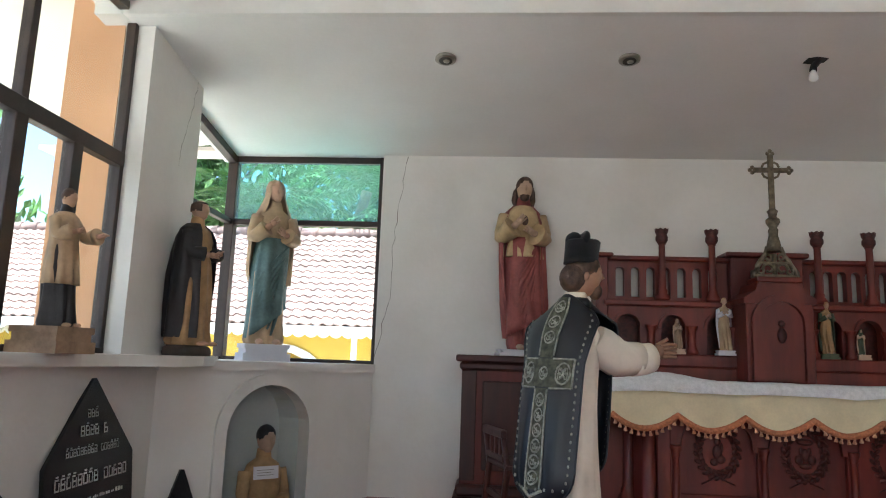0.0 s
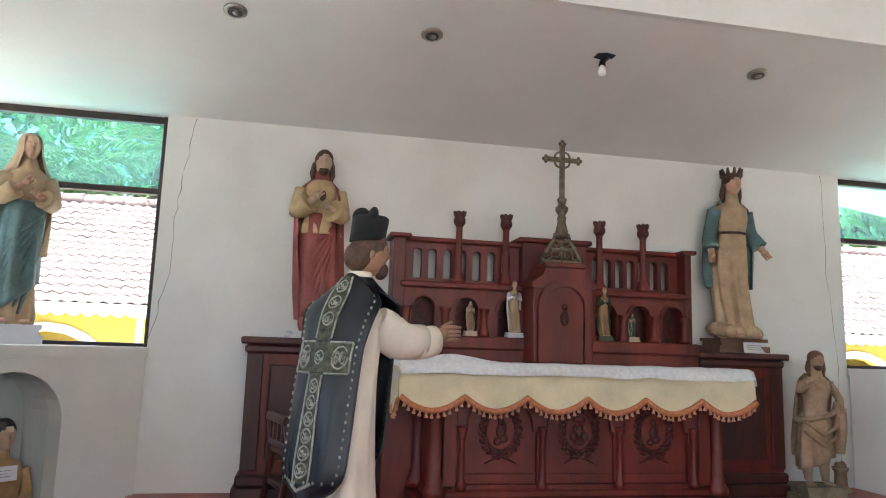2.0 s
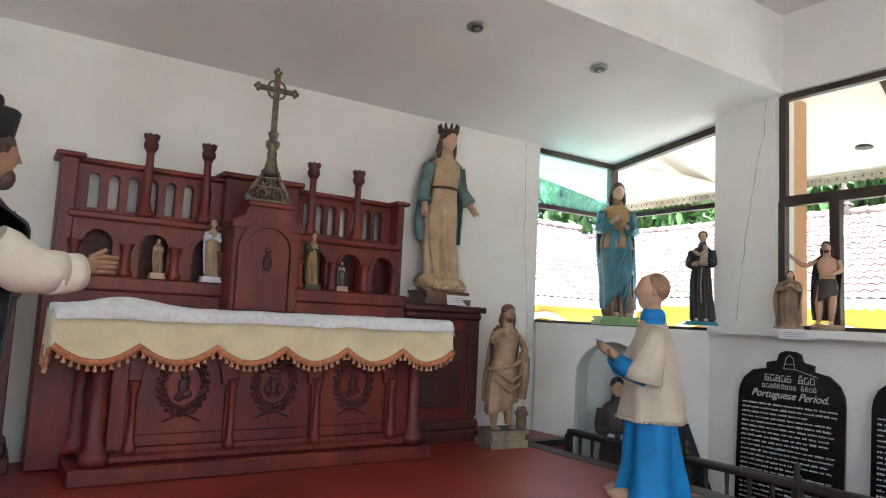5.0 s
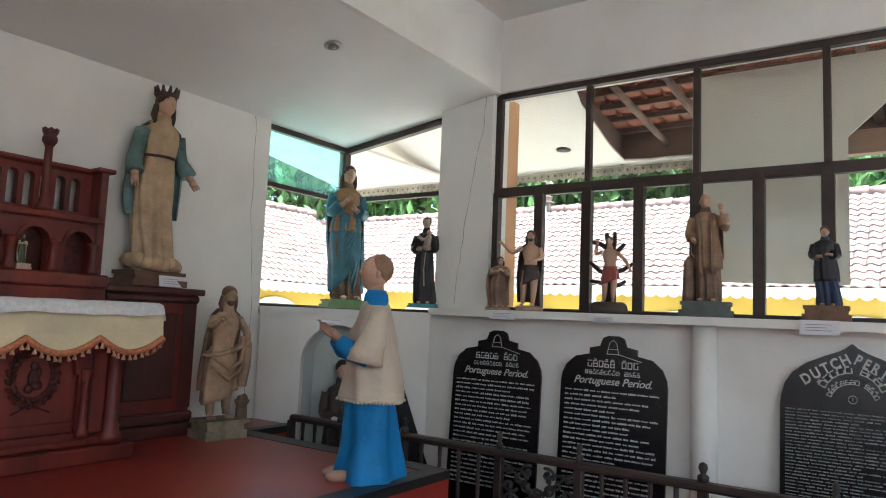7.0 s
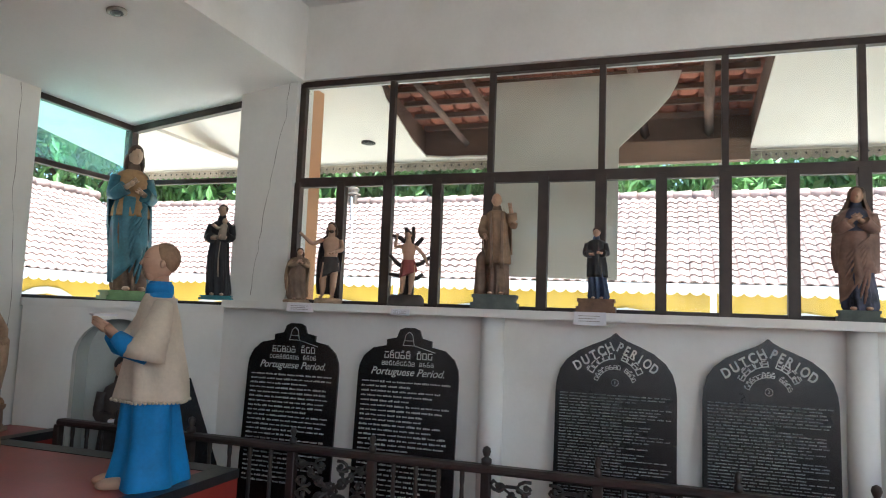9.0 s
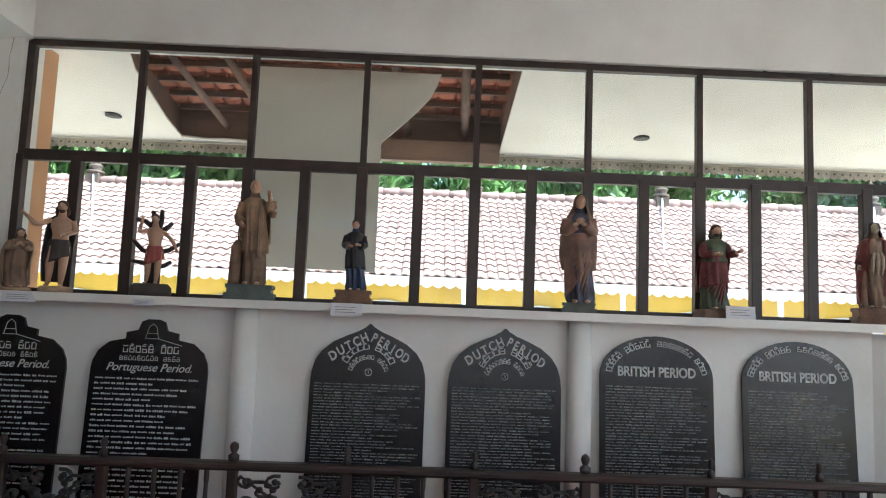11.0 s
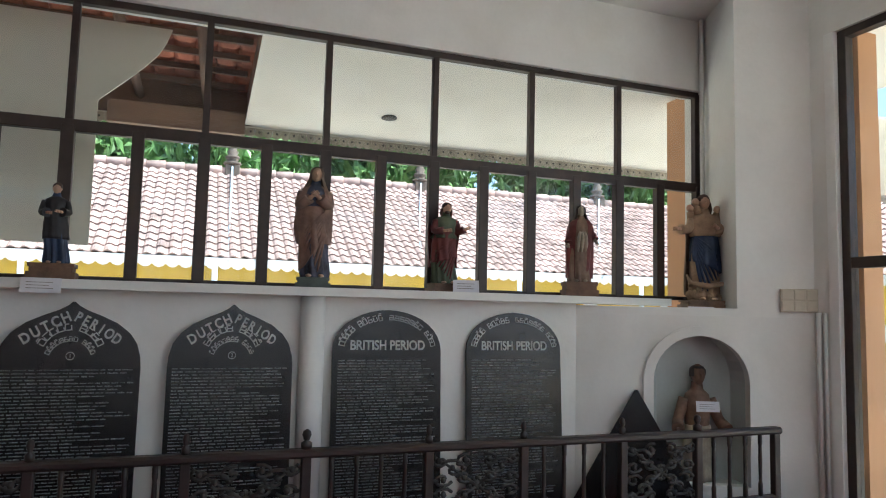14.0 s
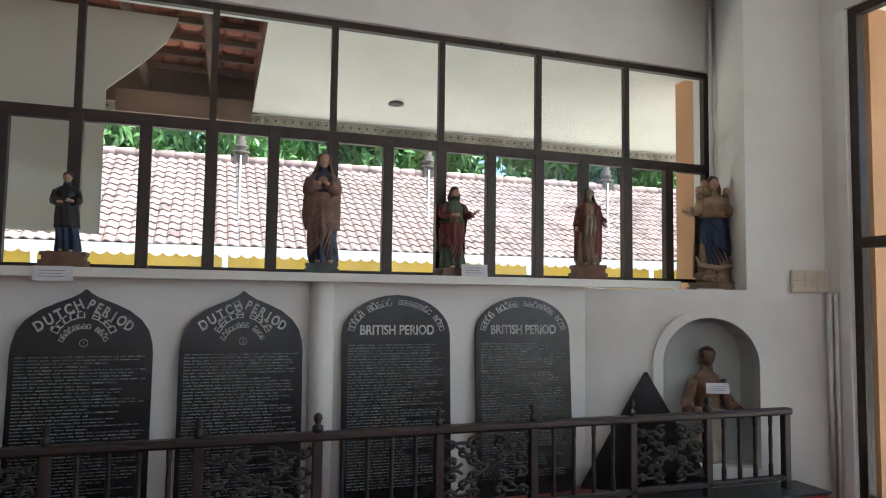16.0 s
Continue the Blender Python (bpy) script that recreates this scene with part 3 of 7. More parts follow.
def veranda():
    """Eaves soffit outside the long east window, broken open in the middle, and plain ones west and north."""
    def soffit_z(x):
        return 3.86 - 0.14 * (x - 6.5)

    ob = empty("veranda_eaves", "cream boarded eaves with a broken opening showing roof tiles", "eaves", kind="structure")

    def sheet(x0, x1, y0, y1, name="soffit_board"):
        bm = bmesh.new()
        box(bm, x0, x1, y0, y1, 0, 0.03)
        for v in bm.verts:
            v.co.z += soffit_z(v.co.x)
        return part(name, bm, SOFFIT, ob)
    sheet(6.5, 8.9, 5.25, 10.0)
    sheet(6.5, 8.9, -9.0, 1.37)

    def ragged(pts, name, label):
        bm = bmesh.new()
        f = bm.faces.new([bm.verts.new((x, y, soffit_z(x))) for x, y in pts])
        r = bmesh.ops.extrude_face_region(bm, geom=[f])
        bmesh.ops.translate(bm, vec=(0, 0, 0.025), verts=[q for q in r["geom"] if isinstance(q, bmesh.types.BMVert)])
        part(name, bm, SOFFIT, ob, label)
    ragged([(6.5, 5.25), (6.5, 5.0), (6.78, 5.0), (7.1, 5.08), (7.55, 5.12), (8.2, 5.19), (8.72, 5.2), (8.79, 4.9), (8.77, 4.7), (8.81, 4.3), (8.74, 3.9), (8.9, 3.9), (8.9, 5.25)], "soffit_board", "cream soffit board with a ragged broken edge")
    bm = bmesh.new()
    box(bm, 8.88, 8.92, -9, 10, 3.49, 3.60)
    part("fascia", bm, SOFFIT, ob, "cream fascia board")
    bm = bmesh.new()
    for i in range(190):
        y = 9.9 - i * 0.1
        n0 = len(bm.verts)
        plate(bm, [(-0.048, 0.06), (0.048, 0.06), (0.048, -0.03), (0.0, -0.055), (-0.048, -0.03)], 0.01)
        bm.verts.ensure_lookup_table()
        for v in bm.verts[n0:]:
            v.co = Vector((8.865 + v.co.y, y + v.co.x, 3.45 + v.co.z))
    part("valance", bm, VALANCE, ob, "pierced scalloped valance")
    bm = bmesh.new()
    for i in range(190):
        turned(bm, 0, 0, [(0.014, 0.0), (0.014, 0.004)], 6)
        bm.verts.ensure_lookup_table()
        for v in bm.verts[-12:]:
            v.co = Vector((8.862 - v.co.z, 9.9 - i * 0.1 + v.co.x, 3.465 + v.co.y))
    tagged(part("valance_holes", bm, LAMPDARK, ob, "small round holes in the valance"), kind="stuff")
    # fallen board that hangs in front of the opening
    bm = bmesh.new()
    edge = [(2.12, 3.84), (2.16, 3.72), (2.22, 3.6), (2.33, 3.47), (2.48, 3.32), (2.64, 3.17), (2.67, 3.14), (2.67, 1.91), (3.92, 1.93), (3.92, 3.84)]
    a = [bm.verts.new((7.0, y, z)) for y, z in edge]
    f = bm.faces.new(a)
    r = bmesh.ops.extrude_face_region(bm, geom=[f])
    bmesh.ops.translate(bm, vec=(0.02, 0, 0), verts=[q for q in r["geom"] if isinstance(q, bmesh.types.BMVert)])
    part("fallen_board", bm, SOFFIT, ob, "fallen cream ceiling board hanging down")
    # tiles and timbers above the opening
    bm = bmesh.new()
    for i in range(13):
        for j in range(20):
            x, y = 6.45 + 0.19 * i, 1.2 + 0.21 * j
            tube(bm, [(x, y, soffit_z(x) + 0.42), (x + 0.22, y, soffit_z(x + 0.22) + 0.38)], [0.108, 0.102], 6, flat=0.22)
    t = part("tile_underside", bm, OLDTILE, ob, "old red clay tiles seen from below")
    tagged(t, kind="stuff")
    for y in (1.9, 2.6, 4.25, 4.8):
        bm = bmesh.new()
        tube(bm, [(6.6, y, soffit_z(6.6) + 0.2), (8.85, y - 0.1, soffit_z(8.85) + 0.2)], 0.05, 4)
        part("rafter", bm, TIMBER, ob, "old brown rafter")
    for x, z in ((6.85, 0.36), (7.2, 0.36), (7.55, 0.36), (7.9, 0.36), (8.25, 0.36), (8.6, 0.36)):
        bm = bmesh.new()
        box(bm, x, x + 0.045, 1.4, 5.2, soffit_z(x) + z - 0.06, soffit_z(x) + z)
        part("batten", bm, TIMBER, ob, "old brown batten")
    # added boards that shut out view and daylight round the broken opening
    for d in ((8.83, 8.87, 1.3, 5.3, 0.0, 0.45), (6.5, 8.85, 5.26, 5.30, 0.03, 0.45), (6.5, 8.85, 1.30, 1.36, 0.03, 0.45)):
        bm = bmesh.new()
        box(bm, *d)
        for v in bm.verts:
            v.co.z += soffit_z(v.co.x)
        part("closing_board", bm, TIMBER, ob, "brown board added to close and darken the roof space")
    solid("wall_plate", (8.66, 8.8, 1.38, 2.80, 3.37, 3.62), BROWNPLATE, ob, 0.005, "old brown timber plate")
    for x, y in ((8.18, 5.77), (8.17, -0.18), (8.2, -4.6)):
        bm = bmesh.new()
        turned(bm, x, y, [(0.06, soffit_z(x) - 0.02), (0.09, soffit_z(x) - 0.012), (0.09, soffit_z(x) + 0.02)], 14)
        tagged(part("recessed_lamp", bm, LAMPDARK), "small dark recessed lamp in the eaves", "lamp")
    # fins beside the window
    structure("fin_wall_east", (6.5, 6.78, YP + 0.02, YP + 0.2, FLOOR, 3.78), ORANGE, "orange painted fin wall outside the window", "wall")
    structure("fin_wall_south", (6.5, 6.82, -3.2, -2.98, FLOOR, 3.78), ORANGE, "orange painted fin wall outside the window", "wall")
    structure("fin_wall_west", (-2.93, -2.56, YP + 0.052, YP + 0.30, 1.6, 4.0), ORANGE, "orange painted fin wall outside the window", "wall")
    structure("fin_wall_door", (4.84, 5.02, YS - 0.42, YS - 0.2, FLOOR, 3.92), ORANGE, "orange painted fin wall outside the door", "wall")
    # plain eaves round the other sides
    for name, d in (("eaves_west", (-4.6, -2.72, YS, YB + 1.3, 4.0, 4.04)), ("eaves_south", (-2.7, 6.4, YS - 2.0, YS - 0.2, 4.0, 4.04)), ("eaves_north", (-4.6, 9.2, YB + 0.22, YB + 0.5, 3.52, 3.56))):
        bm = bmesh.new()
        box(bm, *d)
        if "west" in name:
            for v in bm.verts:
                v.co.z += (v.co.x + 2.7) * 0.12
        tagged(part(name, bm, SOFFIT), "cream boarded eaves outside the window", "eaves", kind="structure")
    structure("roof_cover", (XW - 0.6, XE + 0.5, YS - 0.4, YB + 0.4, 4.62, 4.7), TIMBER, "plain roof over the hall", "roof")


veranda()


def roof_block(name, m, length, eave_z, ridge_z, run, label, pieces=0):
    """A long low building beside the court: yellow arcade wall, white fascia, clay tile roof. Local x along it, y away."""
    ob = empty(name, label, "building", m)
    slope = math.hypot(run, ridge_z - eave_z)
    ang = math.atan2(ridge_z - eave_z, run)
    rows, pitch = int(slope / 0.26), 0.205
    cols = int(length / pitch)
    ca, sa = math.cos(ang), math.sin(ang)
    # one tile: shallow S in section
    prof = [(-0.1025, 0.0), (-0.075, 0.03), (-0.033, 0.042), (0.016, 0.026), (0.05, 0.004), (0.1025, 0.0)]
    verts, faces = [], []
    tile_v = [(x, y, z + lift) for y, lift in ((-0.02, 0.032), (0.28, 0.0)) for x, z in prof] + [(x, -0.02, z + 0.008) for x, z in prof]
    k = len(prof)
    tile_f = [(i, i + 1, k + i + 1, k + i) for i in range(k - 1)] + [(2 * k + i, 2 * k + i + 1, i + 1, i) for i in range(k - 1)]
    rng = random.Random(len(name))
    near = 0
    me = bpy.data.meshes.new("roof_tile")
    me.from_pydata(tile_v, [], tile_f)
    me.materials.append(ROOFTILE)
    lo = int(cols * 0.5 - 8)
    for r in range(rows):
        for c in range(cols):
            x = -length / 2 + (c + 0.5) * pitch + rng.uniform(-0.006, 0.006)
            s = r * 0.26 + rng.uniform(-0.012, 0.012)
            if pieces and near < pieces and lo <= c < lo + 22:
                t = new("roof_tile", me)
                t.parent = ob
                t.matrix_basis = Matrix.Translation((x, s * ca, eave_z + s * sa + 0.02)) @ Matrix.Rotation(ang, 4, "X")
                near += 1
                continue
            n0 = len(verts)
            for vx, vy, vz in tile_v:
                verts.append((x + vx, (s + vy) * ca - vz * sa, eave_z + (s + vy) * sa + vz * ca + 0.02))
            faces += [tuple(n0 + i for i in f) for f in tile_f]
    me2 = bpy.data.meshes.new("tile_roof")
    me2.from_pydata(verts, [], faces)
    me2.materials.append(ROOFTILE)
    t = new("tile_roof", me2)
    t.parent = ob
    tagged(t, "faded clay tiles in even courses", kind="stuff")
    bm = bmesh.new()
    n = int(length / 0.4)
    for i in range(n):
        x = -length / 2 + i * 0.4
        tube(bm, [(x, run, ridge_z + 0.03), (x + 0.43, run, ridge_z + 0.045)], [0.11, 0.13], 8)
    part("ridge", bm, ROOFTILE, ob, "row of ridge tiles")
    bm = bmesh.new()
    v = [bm.verts.new(p) for p in ((-length / 2, 0, eave_z), (length / 2, 0, eave_z), (length / 2, run, ridge_z - 0.02), (-length / 2, run, ridge_z - 0.02), (-length / 2, 2 * run, eave_z), (length / 2, 2 * run, eave_z))]
    bm.faces.new(v[:4])
    bm.faces.new((v[3], v[2], v[5], v[4]))
    part("roof_deck", bm, TIMBER, ob)
    bm = bmesh.new()
    box(bm, -length / 2, length / 2, -0.05, -0.02, eave_z - 0.13, eave_z + 0.02)
    part("fascia", bm, WHITEPAINT, ob, "white painted fascia")
    bm = bmesh.new()
    for i in range(int(length / 0.22)):
        x = -length / 2 + 0.11 + i * 0.22
        plate(bm, [(x - 0.11, eave_z - 0.12), (x + 0.11, eave_z - 0.12), (x + 0.07, eave_z - 0.165), (x, eave_z - 0.19), (x - 0.07, eave_z - 0.165)], 0.012)
        bm.verts.ensure_lookup_table()
        for q in bm.verts[-10:]:
            q.co.y -= 0.055
    part("valance", bm, WHITEPAINT, ob, "white scalloped valance")
    bm = bmesh.new()
    holes = [(-length / 2 + 2.0 + 3.0 * i, 2.1, -0.4, 0.62) for i in range(int((length - 2.0) / 3.0))]
    arched(bm, -length / 2, length / 2, 0.35, 0.5, -0.45, eave_z + 0.16, holes, 10)
    part("arcade_wall", bm, YELLOW, ob, "yellow painted arcade wall")
    bm = bmesh.new()
    for c, w, zb, zs in holes:
        arch_band(bm, c, w / 2, 0.14, 0.31, 0.37, zb, zs, 12)
    part("arch_trim", bm, WHITEPAINT, ob, "cream arch surrounds")
    bm = bmesh.new()
    box(bm, -length / 2, length / 2, 2.6, 2.7, -0.45, eave_z + 1.2)
    part("inner_wall", bm, YELLOW, ob)
    for i in range(len(holes) - 1):
        x = (holes[i][0] + holes[i + 1][0]) / 2
        bm = bmesh.new()
        turned(bm, x, -0.12, [(0.05, -0.45), (0.05, eave_z - 0.1)], 10)
        part("down_pipe", bm, PALEBLUE, ob, "pale blue down pipe")
    return ob


roof_block("cloister_east", Matrix.Translation((13.6, 0, 0)) @ pose(0, 0, 0, 0, 0, -90), 46, 2.24, 4.42, 3.4, "long low building with clay tile roof and yellow arcade", 300)
roof_block("cloister_north", Matrix.Translation((-3, 13.6, 0)), 36, 2.10, 4.36, 3.4, "long low building with clay tile roof and yellow arcade", 0)
roof_block("cloister_west", Matrix.Translation((-9.2, 2, 0)) @ pose(0, 0, 0, 0, 0, 90), 30, 2.0, 4.4, 3.4, "long low building with clay tile roof and yellow arcade", 0)

roof_block("cloister_south", Matrix.Translation((5.0, -9.5, 0)) @ pose(0, 0, 0, 0, 0, 180), 15, 2.2, 4.4, 3.4, "long low building with clay tile roof and yellow arcade", 0)


def pinnacle(x, y):
    p = empty("roof_pinnacle", "small weathered turret on the ridge with a pale pole", "pinnacle", Matrix.Translation((x, y, 0)), "pinnacles on the ridge")
    bm = bmesh.new()
    box(bm, -0.16, 0.16, -0.16, 0.16, 4.35, 4.62, 0.02)
    turned(bm, 0, 0, [(0.2, 4.62), (0.2, 4.68), (0.11, 4.71), (0.16, 4.78), (0.16, 4.82), (0.10, 4.86), (0.13, 4.93), (0.08, 4.98), (0.10, 5.04), (0.05, 5.1), (0.06, 5.15), (0.01, 5.27)], 12)
    part("turret", bm, GREYSTONE, p)
    bm = bmesh.new()
    d = 0.2 * (1.8 - y)
    tube(bm, [(-3.45, d, 2.2), (-1.7, d * 0.5, 3.42), (-0.1, 0, 4.6)], 0.022, 6)
    part("pole", bm, PALEBLUE, p, "pale blue conduit down the roof")


for y in (1.15, -3.4, -8.6, 5.75, 10.3):
    pinnacle(17.0, y)


def tree(x, y, h, seed, spread=2.6, leaves=2200):
    rng = random.Random(seed)
    t = empty("tree", "leafy green tree behind the tiled roofs", "tree", Matrix.Translation((x, y, -0.45)), "trees behind the roofs")
    bm = bmesh.new()
    top = Vector((rng.uniform(-0.4, 0.4), rng.uniform(-0.4, 0.4), h * 0.62))
    tube(bm, [(0, 0, 0), top * 0.5 + Vector((0.15, 0.1, 0)), top], [0.24, 0.18, 0.11], 8)
    tips = [top]
    for i in range(9):
        a = rng.uniform(0, 6.28)
        s = top * rng.uniform(0.5, 1.0)
        e = s + Vector((math.cos(a) * spread * rng.uniform(0.4, 0.9), math.sin(a) * spread * rng.uniform(0.4, 0.9), h * rng.uniform(0.12, 0.36)))
        tube(bm, [s, (s + e) / 2 + Vector((0, 0, 0.2)), e], [0.08, 0.05, 0.02], 6)
        tips += [e, (s + e) / 2]
    part("trunk", bm, BARK, t, "brown trunk with limbs", True)
    verts, faces = [], []
    clumps = [tp + Vector((rng.gauss(0, 0.4), rng.gauss(0, 0.4), rng.gauss(0.1, 0.35))) for tp in tips for _ in range(3)]
    for _ in range(leaves):
        c = rng.choice(clumps)
        d = Vector((rng.gauss(0, 1), rng.gauss(0, 1), rng.gauss(0, 0.8)))
        p = c + d * 0.42
        q = Euler((rng.uniform(0, 6.3), rng.uniform(0, 6.3), rng.uniform(0, 6.3))).to_matrix()
        l, w = rng.uniform(0.18, 0.34), rng.uniform(0.07, 0.13)
        n0 = len(verts)
        verts += [tuple(p + q @ Vector(v)) for v in ((-l, 0, 0), (0, -w, 0.03), (l, 0, 0), (0, w, 0.03))]
        faces.append((n0, n0 + 1, n0 + 2, n0 + 3))
    me = bpy.data.meshes.new("crown")
    me.from_pydata(verts, [], faces)
    me.materials.append(LEAF)
    cr = new("crown", me)
    cr.parent = t
    tagged(cr, "uneven crown of green leaves")


k = 0
for y in range(-18, 22, 3):
    k += 1
    tree(20.5 + (k % 3) * 1.6, y + (k % 2) * 0.8, 9.0 + (k * 7 % 4) * 0.8, k, 3.2, 4200)
for x in range(-10, 19, 3):
    k += 1
    tree(x + (k % 2) * 0.7, 20.5 + (k % 3) * 1.5, 10.0 + (k * 5 % 4) * 0.9, k, 3.2, 2800)
for y in range(11, 20, 4):
    k += 1
    tree(-16.5 - (k % 3), y, 8.8, k)


def palm(x, y, h, seed):
    """A palm: ringed leaning trunk and arching fronds of many narrow leaflets."""
    rng = random.Random(seed)
    t = empty("palm_tree", "tall palm with arching feathery fronds behind the roof", "palm", Matrix.Translation((x, y, -0.45)), "palms behind the roof")
    bm = bmesh.new()
    tube(bm, [(0.06 * i + 0.02 * i * i, 0, h * i / 6) for i in range(7)], [0.2, 0.16, 0.15, 0.14, 0.13, 0.13, 0.15], 9)
    part("trunk", bm, BARK, t, "slender grey-brown trunk", True)
    top = Vector((0.36 + 0.72, 0, h))
    verts, faces = [], []
    for f in range(16):
        a = f * 2.4 + rng.uniform(-0.2, 0.2)
        rise, reach = rng.uniform(0.1, 1.3), rng.uniform(2.2, 3.2)
        out = Vector((math.cos(a), math.sin(a), 0))
        side = Vector((-math.sin(a), math.cos(a), 0))
        line = [top + out * reach * q + Vector((0, 0, rise * 2 * q - (rise + 1.5) * q * q)) for q in (i / 22 for i in range(23))]
        for i in range(2, 23):
            ln = 0.75 * math.sin(math.pi * min(1, (i + 3) / 27)) + 0.1
            for sd in (-1, 1):
                p = line[i]
                e = p + side * sd * ln * 0.85 + out * ln * 0.45 + Vector((0, 0, -0.25 * ln + rng.uniform(-0.08, 0.08)))
                m = p.lerp(e, 0.5) + Vector((0, 0, 0.05))
                n0 = len(verts)
                verts += [tuple(p), tuple(m + out * 0.035), tuple(e), tuple(m - out * 0.035)]
                faces.append((n0, n0 + 1, n0 + 2, n0 + 3))
    me = bpy.data.meshes.new("fronds")
    me.from_pydata(verts, [], faces)
    me.materials.append(LEAF)
    c = new("fronds", me)
    c.parent = t
    tagged(c, "arching green fronds")


for i, (x, y, h) in enumerate(((-7.2, 18.6, 5.6), (-4.6, 19.2, 6.4), (-2.6, 18.4, 5.2), (-9.4, 19.0, 6.2), (9.6, 19.4, 5.8))):
    palm(x, y, h, 40 + i)

# ---- altar ----


def altar():
    a = empty("altar", "carved mahogany altar with corner columns and arched panels", "altar", Matrix.Translation((2.12, 6.8, PLAT)))
    solid("plinth", (-1.25, 1.265, -0.06, 0.55, 0.0, 0.105), WOOD, a, 0.01)
    solid("body", (-1.14, 1.15, 0.06, 0.5, 0.105, 0.98), WOOD, a, 0.008)
    solid("base_moulding", (-1.17, 1.18, 0.0, 0.52, 0.105, 0.17), WOOD, a, 0.018)
    solid("tabletop", (-1.36, 1.36, -0.04, 0.52, 0.98, 1.05), WOOD, a, 0.012)
    bays = (-0.61, 0, 0.61)
    bm = bmesh.new()
    arched(bm, -0.98, 0.98, 0.02, 0.07, 0.17, 0.98, [(c, 0.54, 0.20, 0.60) for c in bays], 14)
    part("arcade_panel", bm, WOOD, a)
    for i, c in enumerate(bays):
        bm = bmesh.new()
        arch_band(bm, c, 0.235, 0.035, 0.0, 0.03, 0.58, 0.60, 16)
        part("arch_moulding", bm, WOOD, a)
        solid("bay_rail", (c - 0.27, c + 0.27, 0.045, 0.062, 0.20, 0.275), WOOD, a, 0.006)
        bm = bmesh.new()
        for k in range(44):
            t = 2 * math.pi * k / 44
            e = 1 + (0.12 if k % 2 else -0.10)
            lean = t + math.pi / 2 + (0.6 if k % 2 else -0.6)
            ball(bm, (c + 0.135 * e * math.cos(t), 0.057, 0.575 + 0.165 * e * math.sin(t)), (0.034, 0.007, 0.015), 0, 6, 4, Euler((0, -lean, 0)))
        for q in (-1, 1):
            tube(bm, [(c + q * 0.03, 0.056, 0.42), (c - q * 0.05, 0.056, 0.375), (c - q * 0.115, 0.056, 0.345)], [0.012, 0.010, 0.007], 5, 0, 0.6)
        part("carved_wreath", bm, CARVE, a, "dark carved leaf wreath")
        bm = bmesh.new()
        if i == 1:
            ring = [(c + 0.055 * math.cos(k * 0.524), 0.056, 0.665 + 0.018 * math.sin(k * 0.524)) for k in range(13)]
            tube(bm, ring, 0.008, 5)
            for x, z, rx, rz in ((0, 0.575, 0.03, 0.045), (-0.045, 0.54, 0.03, 0.035), (0.045, 0.54, 0.03, 0.035), (0, 0.495, 0.045, 0.02), (-0.03, 0.60, 0.015, 0.03), (0.03, 0.60, 0.015, 0.03)):
                ball(bm, (c + x, 0.056, z), (rx, 0.009, rz), 0, 8, 5)
        else:
            for x, z, rx, rz in ((0, 0.645, 0.026, 0.03), (0.0, 0.57, 0.036, 0.055), (0.022, 0.52, 0.035, 0.03), (-0.025, 0.50, 0.03, 0.028), (0.03, 0.60, 0.014, 0.035)):
                ball(bm, (c + x, 0.056, z), (rx, 0.009, rz), 0, 8, 5)
        part("carved_medallion", bm, CARVE, a, "dark carved emblem")
    prof = [(0.085, 0.115), (0.085, 0.17), (0.06, 0.2), (0.068, 0.225), (0.05, 0.25), (0.047, 0.82), (0.058, 0.84), (0.05, 0.86), (0.075, 0.94), (0.08, 0.98)]
    for x, y in ((-1.105, 0.02), (1.12, 0.02), (-1.16, 0.42), (1.17, 0.42)):
        bm = bmesh.new()
        turned(bm, x, y, prof, 16)
        part("column", bm, WOOD, a)
    for x in (-1.0, 1.01):
        solid("pilaster", (x - 0.05, x + 0.05, 0.0, 0.1, 0.19, 0.98), WOOD, a, 0.008)
    for x in (-0.305, 0.305, -0.915, 0.915):
        bm = bmesh.new()
        turned(bm, x, 0.005, [(0.04, 0.17), (0.04, 0.21), (0.026, 0.235), (0.022, 0.53), (0.03, 0.545), (0.024, 0.555), (0.042, 0.595), (0.042, 0.615)], 12)
        part("small_column", bm, WOOD, a)


altar()


